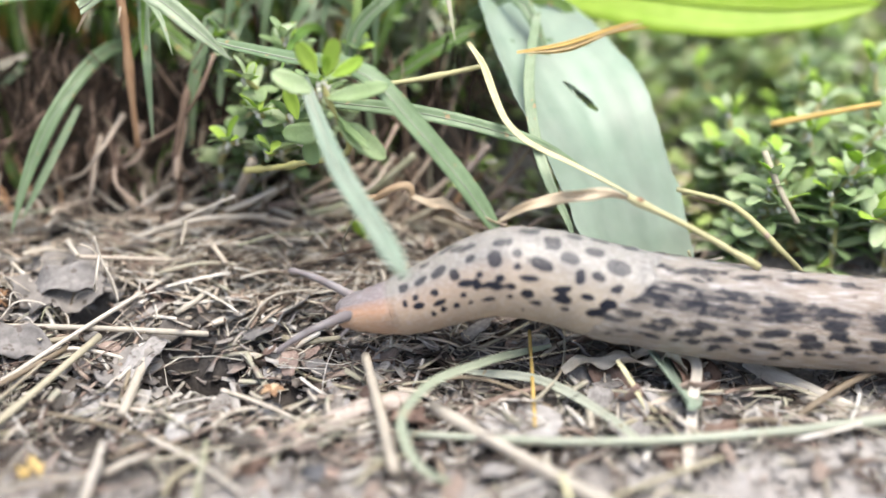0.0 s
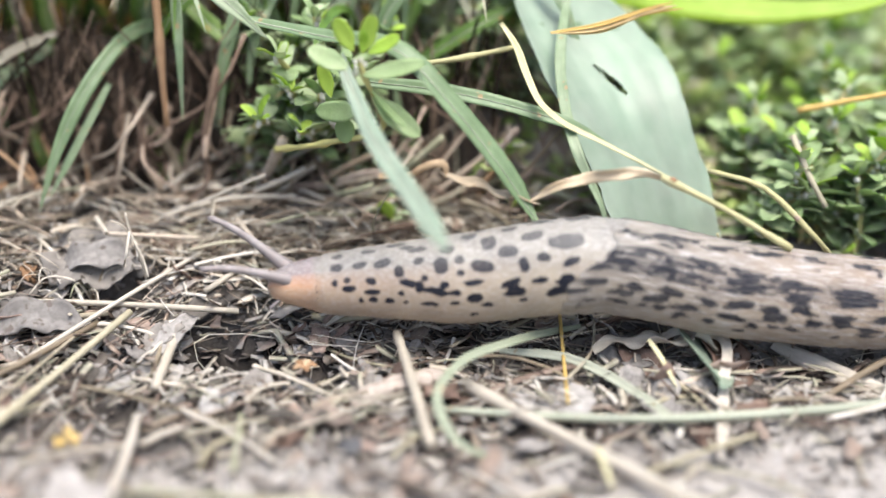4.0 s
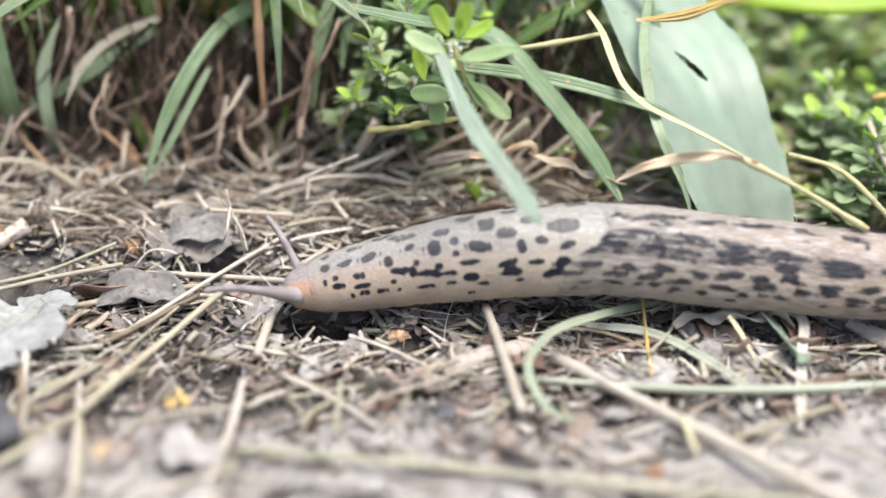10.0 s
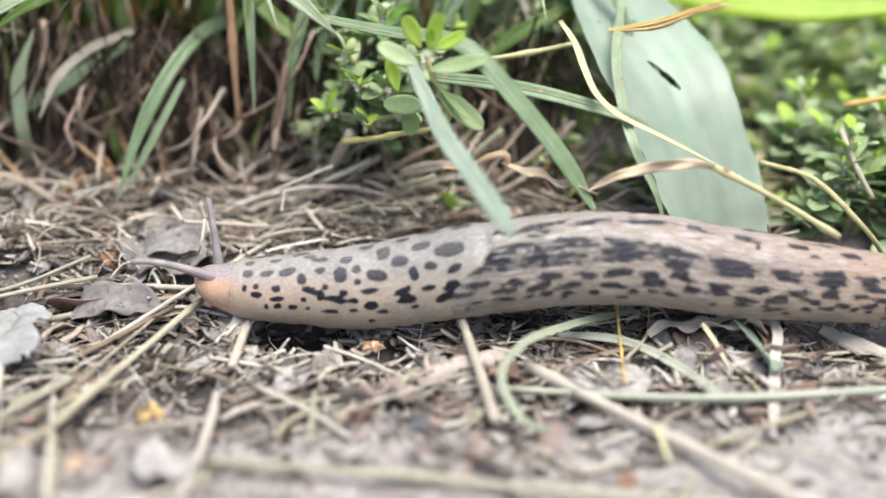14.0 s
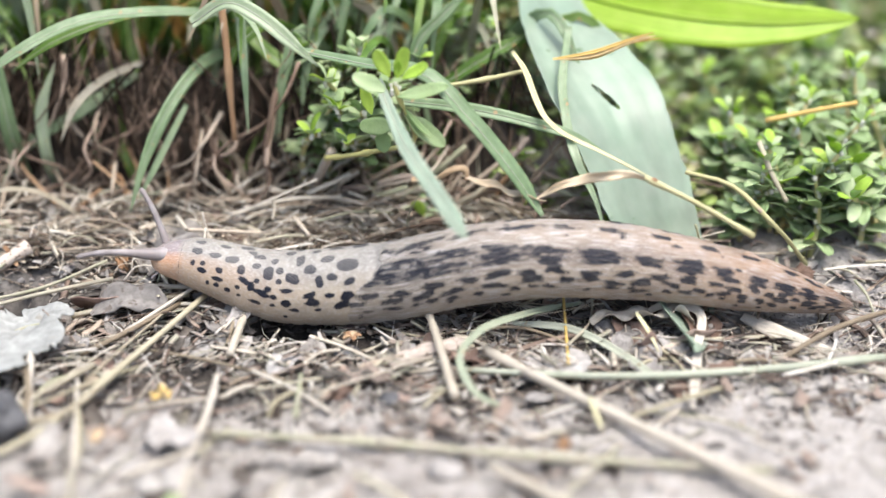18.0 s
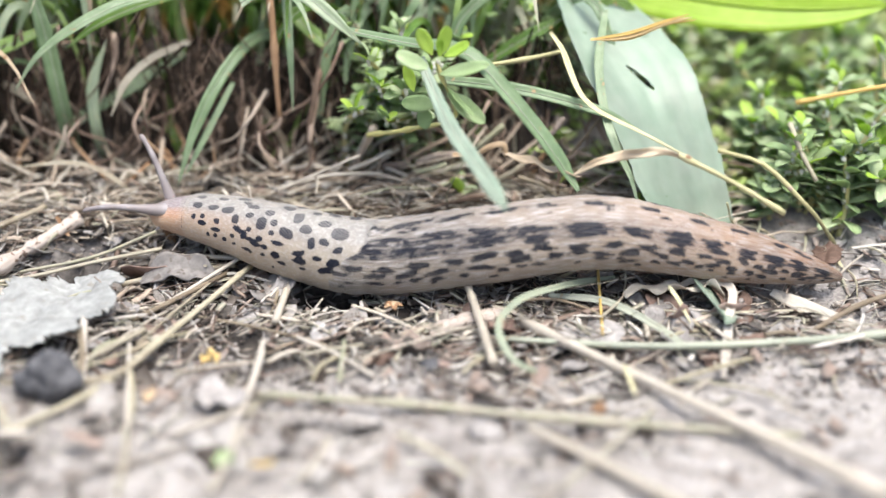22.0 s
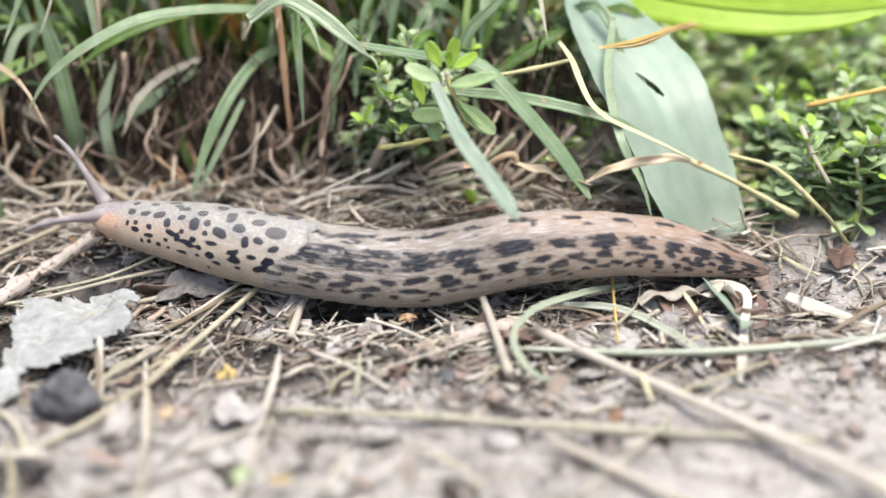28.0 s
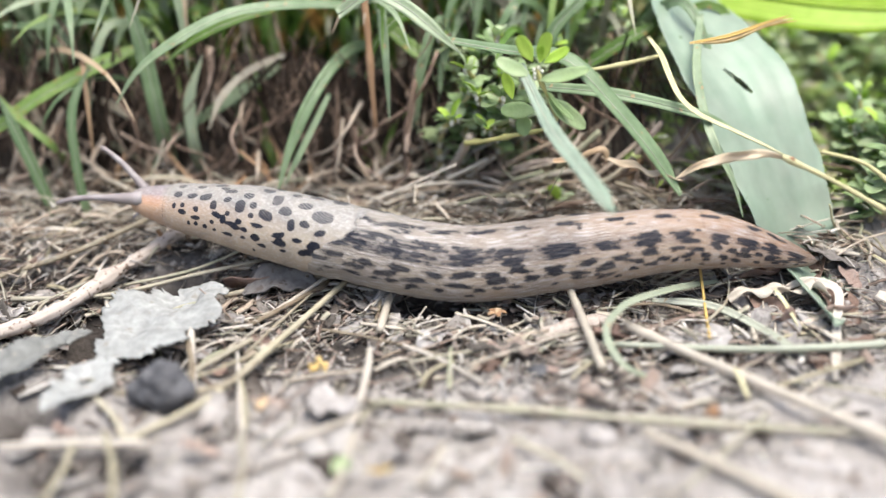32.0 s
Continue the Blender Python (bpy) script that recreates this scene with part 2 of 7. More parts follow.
    bump(n, l, b, math_node(n, l, "MULTIPLY", math_node(n, l, "ADD", line, math_node(n, l, "MULTIPLY", skinfold.outputs[0], 0.7)), math_node(n, l, "MULTIPLY_ADD", on_mantle, -0.82, 1.0)), 0.9, 0.0006)
    return m


SOIL = soil_material()
STONE = stone_material("dark_stone", (0.018, 0.018, 0.02), (0.10, 0.098, 0.10))
CLOD = stone_material("grey_clod", (0.19, 0.172, 0.155), (0.34, 0.315, 0.29))
STRAW = plant_material("straw", [(0.1, (0.23, 0.18, 0.12)), (0.35, (0.355, 0.305, 0.215)), (0.65, (0.455, 0.415, 0.315)), (0.95, (0.36, 0.36, 0.24))], 0.5)
PALE_STRAW = plant_material("pale_straw", [(0.2, (0.50, 0.445, 0.355)), (0.8, (0.62, 0.565, 0.475))], 0.45)
GOLD = plant_material("golden_husk", [(0.2, (0.66, 0.47, 0.15)), (0.8, (0.78, 0.62, 0.32))], 0.5, glow=0.3, fibres=(3, 7, 1))
DRY_LEAF = plant_material("withered_leaf", [(0.2, (0.46, 0.31, 0.18)), (0.5, (0.57, 0.43, 0.27)), (0.9, (0.64, 0.53, 0.37))], 0.5, glow=0.25, grain=180, fibres=(2, 22, 1), spot=(0.30, 0.16, 0.07), spot_at=0.66)
YELLOW_STEM = plant_material("yellow_green_stem", [(0.2, (0.42, 0.39, 0.19)), (0.8, (0.55, 0.51, 0.31))], 0.5, glow=0.1)
PALE_BLADE = plant_material("pale_grey_blade", [(0.1, (0.29, 0.325, 0.225)), (0.5, (0.35, 0.375, 0.275)), (0.9, (0.39, 0.405, 0.315))], 0.42, glow=0.2, fibres=(1.5, 16, 1), spot=(0.36, 0.29, 0.18), spot_at=0.68)
OLIVE_STRAW = plant_material("olive_straw", [(0.1, (0.31, 0.275, 0.18)), (0.9, (0.44, 0.40, 0.29))], 0.55, glow=0.05)
RUST = plant_material("rust_stem", [(0.2, (0.27, 0.155, 0.08)), (0.8, (0.43, 0.28, 0.16))], 0.6, glow=0.1)
BROWN = plant_material("dead_leaf_brown", [(0.1, (0.15, 0.10, 0.075)), (0.5, (0.28, 0.195, 0.155)), (0.9, (0.38, 0.295, 0.245))], 0.8, gloss=0.08)
ROOT = plant_material("root_brown", [(0.1, (0.085, 0.06, 0.043)), (0.5, (0.175, 0.122, 0.089)), (0.9, (0.40, 0.31, 0.24))], 0.8, glow=0.0, gloss=0.1)
# most fibres near-black: the bank hollow's shade is put into their colour
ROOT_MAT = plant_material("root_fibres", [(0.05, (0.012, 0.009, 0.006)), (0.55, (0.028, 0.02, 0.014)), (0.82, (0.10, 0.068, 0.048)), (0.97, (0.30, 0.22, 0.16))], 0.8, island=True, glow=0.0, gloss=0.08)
GRASS = plant_material("grass_green", [(0.1, (0.10, 0.19, 0.028)), (0.5, (0.165, 0.29, 0.055)), (0.9, (0.27, 0.38, 0.12))], 0.42, glow=0.45, spot=(0.42, 0.27, 0.10), spot_at=0.64)
GREY_GRASS = plant_material("grey_green_blade", [(0.1, (0.14, 0.215, 0.095)), (0.5, (0.225, 0.315, 0.165)), (0.9, (0.35, 0.42, 0.265))], 0.36, glow=0.35, gloss=0.45, spot=(0.40, 0.29, 0.15), spot_at=0.66)
LIME = plant_material("bright_green_blade", [(0.2, (0.32, 0.50, 0.03)), (0.8, (0.46, 0.62, 0.08))], 0.4, glow=0.5, fibres=(0.6, 14, 1), bump_at=0.3)
PALE_LEAF = plant_material("pale_plantain_leaf", [(0.1, (0.15, 0.25, 0.15)), (0.45, (0.225, 0.315, 0.22)), (0.9, (0.33, 0.39, 0.30))], 0.36, glow=0.3, grain=120, bump_at=0.12, fibres=(2.0, 5, 1), gloss=0.4, spot=(0.13, 0.20, 0.10), spot_at=0.70)
KNOT = plant_material("knotgrass_leaf", [(0.1, (0.33, 0.455, 0.20)), (0.5, (0.45, 0.57, 0.30)), (0.9, (0.59, 0.68, 0.42))], 0.42, glow=0.5)
KNOT_TIP = plant_material("young_leaf", [(0.1, (0.38, 0.58, 0.07)), (0.9, (0.52, 0.69, 0.13))], 0.45, glow=0.45)
STEM = plant_material("knotgrass_stem", [(0.1, (0.40, 0.38, 0.14)), (0.9, (0.57, 0.49, 0.24))], 0.5, glow=0.0)
BUD = plant_material("bud_white", [(0.1, (0.6, 0.6, 0.45)), (0.9, (0.8, 0.78, 0.7))], 0.5)
GREY_LEAF = plant_material("grey_dead_leaf", [(0.1, (0.09, 0.08, 0.068)), (0.5, (0.16, 0.143, 0.126)), (0.95, (0.25, 0.228, 0.202))], 0.85, glow=0.1, spot=(0.07, 0.06, 0.05), spot_at=0.6, grain=220, bump_at=0.5, fibres=(5, 5, 1), gloss=0.08)
PALE_SCRAP = plant_material("pale_grey_scrap", [(0.1, (0.20, 0.185, 0.17)), (0.5, (0.29, 0.27, 0.25)), (0.95, (0.38, 0.36, 0.335))], 0.85, glow=0.12, spot=(0.13, 0.11, 0.095), spot_at=0.62, grain=260, bump_at=0.5, fibres=(5, 5, 1), gloss=0.1)
FLAKE = plant_material("grey_flake", [(0.05, (0.05, 0.04, 0.033)), (0.3, (0.16, 0.14, 0.12)), (0.5, (0.27, 0.205, 0.165)), (0.7, (0.295, 0.27, 0.245)), (0.95, (0.39, 0.365, 0.33))], 0.85, island=True, glow=0.1, gloss=0.08)
WHITE_FLAKE = plant_material("bleached_leaf", [(0.1, (0.205, 0.207, 0.19)), (0.5, (0.285, 0.288, 0.27)), (0.95, (0.365, 0.368, 0.345))], 0.75, glow=0.2, spot=(0.25, 0.235, 0.205), spot_at=0.64, grain=160, bump_at=0.6, fibres=(5, 5, 1), gloss=0.1)
FIBRE = plant_material("straw_fibres", [(0.04, (0.045, 0.036, 0.029)), (0.16, (0.15, 0.11, 0.085)), (0.30, (0.25, 0.185, 0.145)), (0.45, (0.34, 0.29, 0.235)), (0.58, (0.35, 0.34, 0.25)), (0.75, (0.48, 0.42, 0.335)), (0.95, (0.62, 0.58, 0.51))], 0.65, island=True, glow=0.1, gloss=0.15)
THATCH = plant_material("bleached_thatch", [(0.05, (0.10, 0.075, 0.055)), (0.25, (0.30, 0.225, 0.17)), (0.5, (0.46, 0.39, 0.30)), (0.75, (0.56, 0.50, 0.40)), (0.95, (0.68, 0.64, 0.56))], 0.65, island=True, glow=0.15, gloss=0.15)
TURF = plant_material("turf_blades", [(0.05, (0.035, 0.08, 0.010)), (0.45, (0.08, 0.17, 0.022)), (0.75, (0.18, 0.29, 0.065)), (0.92, (0.40, 0.24, 0.07))], 0.45, island=True, glow=0.45)
BARK = plant_material("weathered_bark", [(0.1, (0.20, 0.155, 0.125)), (0.5, (0.315, 0.262, 0.22)), (0.9, (0.43, 0.37, 0.315))], 0.85, glow=0.0, grain=420, bump_at=0.9, fibres=(1.5, 9, 1), gloss=0.08, spot=(0.15, 0.105, 0.08), spot_at=0.60)
CARPET = plant_material("knotgrass_carpet", [(0.05, (0.27, 0.40, 0.09)), (0.4, (0.46, 0.59, 0.19)), (0.70, (0.61, 0.68, 0.31)), (0.80, (0.62, 0.54, 0.33)), (0.90, (0.82, 0.80, 0.68))], 0.42, island=True, glow=0.45)
TAN = plant_material("tan_twig", [(0.1, (0.27, 0.21, 0.15)), (0.5, (0.37, 0.305, 0.235)), (0.9, (0.45, 0.385, 0.305))], 0.65, glow=0.0, gloss=0.2)
SKIN = skin_material()


# ---- mesh helpers ----
def part(name, data, material, parent=None, label=""):
    """One mesh object from a mesh or a bmesh, under a thing or a part."""
    if isinstance(data, bmesh.types.BMesh):
        me = bpy.data.meshes.new(name)
        data.to_mesh(me)
        data.free()
        data = me
    if material and not data.materials:
        data.materials.append(material)
    ob = new(name, data)
    if parent:
        ob.parent = parent
    if label:
        ob["label"] = label
    return ob


def from_arrays(name, verts, faces, uvs=None, smooth=True):
    me = bpy.data.meshes.new(name)
    me.from_pydata([tuple(p) for p in verts], [], faces)
    if uvs is not None:
        layer = me.uv_layers.new(name="UVMap")
        loop_verts = np.empty(len(me.loops), np.int32)
        me.loops.foreach_get("vertex_index", loop_verts)
        layer.data.foreach_set("uv", np.asarray(uvs, np.float32)[loop_verts].ravel())
    if smooth:
        me.polygons.foreach_set("use_smooth", [True] * len(me.polygons))
    me.update()
    return me


def curve(points, count):
    """A smooth line through the points, resampled to count places."""
    p = np.asarray(points, float)
    if len(p) == 2:
        return p[0] + (p[1] - p[0]) * np.linspace(0, 1, count)[:, None]
    u = np.r_[0, np.cumsum(np.linalg.norm(np.diff(p, axis=0), axis=1))]
    d = np.gradient(p, u, axis=0)
    t = np.linspace(0, u[-1], count)
    k = np.clip(np.searchsorted(u, t, side="right") - 1, 0, len(u) - 2)
    h = (u[k + 1] - u[k])[:, None]
    w = ((t - u[k]) / (u[k + 1] - u[k]))[:, None]
    return (2 * w**3 - 3 * w**2 + 1) * p[k] + (w**3 - 2 * w**2 + w) * h * d[k] + (-2 * w**3 + 3 * w**2) * p[k + 1] + (w**3 - w**2) * h * d[k + 1]


def unit(a):
    return a / np.maximum(np.linalg.norm(a, axis=-1, keepdims=True), 1e-12)


def blade_mesh(name, points, width, shape="grass", normal=(0, -0.75, 0.66), fold=0.18, twist=0.0, thick=0.012, count=22, wave=0.0, rows=4, seed=0):
    """A leaf or grass blade along points (cm): a closed thin sheet, folded along the midrib."""
    c = curve(points, count)
    t = unit(np.gradient(c, axis=0))
    n = np.tile(np.asarray(normal, float), (count, 1))
    w = unit(np.cross(t, n))
    n = unit(np.cross(w, t))
    u = np.linspace(0, 1, count)
    a = np.radians(twist) * u
    w, n = w * np.cos(a)[:, None] + n * np.sin(a)[:, None], n * np.cos(a)[:, None] - w * np.sin(a)[:, None]
    if shape == "grass":
        half = np.minimum(1, (1 - u) * 3.2) ** 0.8 * (0.75 + 0.25 * np.minimum(1, u * 4))
    elif shape == "oval":
        half = np.sin(np.pi * np.clip(u * 0.94 + 0.06, 0, 1)) ** 0.62
    elif shape == "round":
        half = np.sqrt(np.maximum(0, 1 - np.abs(2 * u - 1) ** 2.3)) * np.minimum(1, 0.45 + u * 1.6)
    elif shape == "lens":
        half = np.sin(np.pi * np.clip(u, 0.02, 0.98)) ** 0.7
    elif shape == "strap":
        half = np.minimum(1, 0.55 + u * 1.1) * np.minimum(1, (1 - u) * 7 + 0.25)
    else:
        half = np.ones(count) * np.minimum(1, 0.5 + 3 * np.minimum(u, 1 - u))
    rr = np.random.RandomState(seed)
    half = half * width / 2 * (1 + 0.05 * np.convolve(rr.randn(count + 4), np.ones(5) / 5, "valid"))
    half = np.maximum(half, 0.004)
    across = np.linspace(-1, 1, rows + 1)
    ph = rr.rand() * 6
    top = []
    for x in across:
        lift = fold * abs(x) + wave * x * abs(x) * np.sin(u * 17 + ph + x)
        top.append(c + w * (half * x)[:, None] + n * (half * lift)[:, None])
    top = np.stack(top, 1)
    bottom = top - n[:, None, :] * thick * np.minimum(1, (half / half.max() * 3))[:, None, None]
    m = rows + 1
    v = np.concatenate([top.reshape(-1, 3), bottom.reshape(-1, 3)]) * CM
    o = count * m
    f = []
    for i in range(count - 1):
        for j in range(rows):
            q = i * m + j
            f.append((q, q + 1, q + m + 1, q + m))
            f.append((o + q, o + q + m, o + q + m + 1, o + q + 1))
        q = i * m
        f.append((q, q + m, o + q + m, o + q))
        q += rows
        f.append((q, o + q, o + q + m, q + m))
    e = (count - 1) * m
    f.append(tuple(range(m)) + tuple(o + j for j in reversed(range(m))))
    f.append(tuple(e + j for j in reversed(range(m))) + tuple(o + e + j for j in range(m)))
    uv = np.stack(np.meshgrid(u * 3, across * 0.5 + 0.5, indexing="ij"), -1).reshape(-1, 2)
    return from_arrays(name, v, f, np.concatenate([uv, uv]))


def tube_mesh(name, points, r0, r1=None, sides=8, count=14, flat=1.0, nodes_at=(), rough=0.06, seed=0):
    """A stalk, root or straw along points (cm) with radii in cm."""
    r1 = r0 if r1 is None else r1
    c = curve(points, count)
    t = unit(np.gradient(c, axis=0))
    ref = np.array([0.13, -0.31, 0.94])
    a = unit(np.cross(t, ref))
    b = np.cross(t, a)
    u = np.linspace(0, 1, count)
    rr = np.random.RandomState(seed)
    r = (r0 + (r1 - r0) * u) * (1 + rough * rr.randn(count))
    for k in nodes_at:
        r = r * (1 + 0.45 * np.exp(-(((u - k) * count / 1.2) ** 2)))
    g = np.linspace(0, 2 * np.pi, sides, endpoint=False)
    v = c[:, None] + r[:, None, None] * (np.cos(g)[None, :, None] * a[:, None] + flat * np.sin(g)[None, :, None] * b[:, None])
    v = v.reshape(-1, 3) * CM
    f = [(i * sides + j, i * sides + (j + 1) % sides, (i + 1) * sides + (j + 1) % sides, (i + 1) * sides + j) for i in range(count - 1) for j in range(sides)]
    f.append(tuple(reversed(range(sides))))
    f.append(tuple((count - 1) * sides + j for j in range(sides)))
    uv = np.stack(np.meshgrid(u * 3, np.linspace(0, 1, sides), indexing="ij"), -1).reshape(-1, 2)
    return from_arrays(name, v, f, uv)


def rock_mesh(name, size, seed, rough=0.25, detail=3):
    bm = bmesh.new()
    bmesh.ops.create_icosphere(bm, subdivisions=detail, radius=1)
    for v in bm.verts:
        k = 1 + rough * noise.noise(v.co * 1.3 + Vector((seed, 0, 0))) + rough * 0.4 * noise.noise(v.co * 3.7 + Vector((0, seed, 0)))
        v.co = Vector((v.co.x * size[0], v.co.y * size[1], v.co.z * size[2])) * k * CM
    for f in bm.faces:
        f.smooth = True
    me = bpy.data.meshes.new(name)
    bm.to_mesh(me)
    bm.free()
    return me


# ---- the ground: trodden dusty soil, a low bank behind with turf on it ----
def smooth(a, b, x):
    t = np.clip((x - a) / (b - a), 0, 1)
    return t * t * (3 - 2 * t)


def ground_base(x, y):
    """Height in cm over the dusty path, without its roughness."""
    left = smooth(2.2, -1.5, x)
    foot = 0.45 * smooth(0.8, 2.4, y) + 0.45 * smooth(2.0, 4.2, y)
    bank = left * (2.3 * smooth(4.9, 6.6, y) + 0.9 * smooth(6.4, 14, y)) + (1 - left) * (1.6 * smooth(3.5, 13, y))
    return foot + bank + 0.8 * smooth(14, 60, y)


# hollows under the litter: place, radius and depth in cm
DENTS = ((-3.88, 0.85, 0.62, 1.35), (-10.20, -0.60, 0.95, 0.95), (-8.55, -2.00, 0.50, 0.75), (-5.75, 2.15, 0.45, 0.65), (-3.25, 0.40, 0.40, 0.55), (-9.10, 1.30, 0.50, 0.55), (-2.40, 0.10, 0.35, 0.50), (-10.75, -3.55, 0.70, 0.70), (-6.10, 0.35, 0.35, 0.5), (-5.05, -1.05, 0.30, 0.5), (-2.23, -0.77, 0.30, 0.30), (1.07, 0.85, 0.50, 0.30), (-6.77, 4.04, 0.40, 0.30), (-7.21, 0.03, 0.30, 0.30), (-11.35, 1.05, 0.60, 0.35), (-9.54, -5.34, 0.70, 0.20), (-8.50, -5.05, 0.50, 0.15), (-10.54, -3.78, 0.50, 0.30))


def ground_rough(x, y):
    sunk = sum(d * math.exp(-(((x - a) ** 2 + (1.15 * (y - b)) ** 2) / r**2)) for a, b, r, d in DENTS) if -12 < x < 9 and -7 < y < 4 else 0.0
    p = Vector((x * 0.55, y * 0.55, 0.3))
    q = Vector((x * 2.1, y * 2.1, 4.3))
    r = Vector((x * 6.5, y * 6.5, 1.3))
    lumps = 0.5 * float(smooth(4.4, 5.4, y) * smooth(2.0, -1.0, x)) * (noise.noise(Vector((x * 0.9, y * 0.9, 5.1))) + 0.5 * noise.noise(Vector((x * 2.4, y * 2.4, 8.1)))) if 4.4 < y < 17 else 0.0
    return lumps + 0.16 * noise.noise(p) + 0.085 * noise.noise(q) + 0.035 * noise.noise(r) - sunk


def gz(x, y):
    return float(ground_base(x, y)) + ground_rough(x, y)


def build_ground():
    near_x, near_y = np.arange(-15, 12.01, 0.14), np.arange(-9, 17.01, 0.14)
    out = 15 * 1.5 ** np.arange(1, 21)
    xs = np.r_[-out[::-1] + 0, near_x, out - 3]
    ys = np.r_[-out[::-1] + 6, near_y, out + 2]
    gx, gy = np.meshgrid(xs, ys, indexing="ij")
    base = ground_base(gx, gy)
    z = np.array([[base[i, j] + ground_rough(x, y) for j, y in enumerate(ys)] for i, x in enumerate(xs)])
    v = np.stack([gx, gy, z], -1).reshape(-1, 3) * CM
    ny = len(ys)
    f = [(i * ny + j, (i + 1) * ny + j, (i + 1) * ny + j + 1, i * ny + j + 1) for i in range(len(xs) - 1) for j in range(ny - 1)]
    me = from_arrays("ground", v, f)
    # dark bank earth, with the shade of its hollow painted into the mask
    dark = me.attributes.new("humus_shade", "FLOAT", "POINT")
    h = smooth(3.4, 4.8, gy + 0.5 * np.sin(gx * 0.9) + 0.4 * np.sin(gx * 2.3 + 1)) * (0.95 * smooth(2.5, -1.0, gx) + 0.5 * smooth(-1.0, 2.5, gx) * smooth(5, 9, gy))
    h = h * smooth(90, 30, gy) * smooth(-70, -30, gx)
    # shadowy gaps between the litter pieces, painted onto the soil in patches
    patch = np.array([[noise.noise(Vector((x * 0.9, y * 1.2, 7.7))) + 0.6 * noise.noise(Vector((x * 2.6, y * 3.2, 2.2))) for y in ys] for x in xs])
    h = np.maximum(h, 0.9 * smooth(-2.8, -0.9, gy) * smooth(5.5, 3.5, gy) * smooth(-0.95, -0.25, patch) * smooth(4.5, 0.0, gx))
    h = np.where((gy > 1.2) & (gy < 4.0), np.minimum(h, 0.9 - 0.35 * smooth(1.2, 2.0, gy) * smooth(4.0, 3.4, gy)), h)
    # shade down in each dent, painted in too
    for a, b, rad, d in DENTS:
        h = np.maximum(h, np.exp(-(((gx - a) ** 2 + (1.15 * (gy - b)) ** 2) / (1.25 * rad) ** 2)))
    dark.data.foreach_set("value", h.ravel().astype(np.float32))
    tagged(part("ground", me, SOIL), "dry grey-brown soil path with a dark humus bank, shade painted into hollows and gaps", "ground", kind="structure")


build_ground()


# ---- loose litter that nobody could count ----
def in_hollow(x, y, pad=0.0):
    return any((x - a) ** 2 + (1.15 * (y - b)) ** 2 < (0.95 * r + pad) ** 2 for a, b, r, d in DENTS[:10])


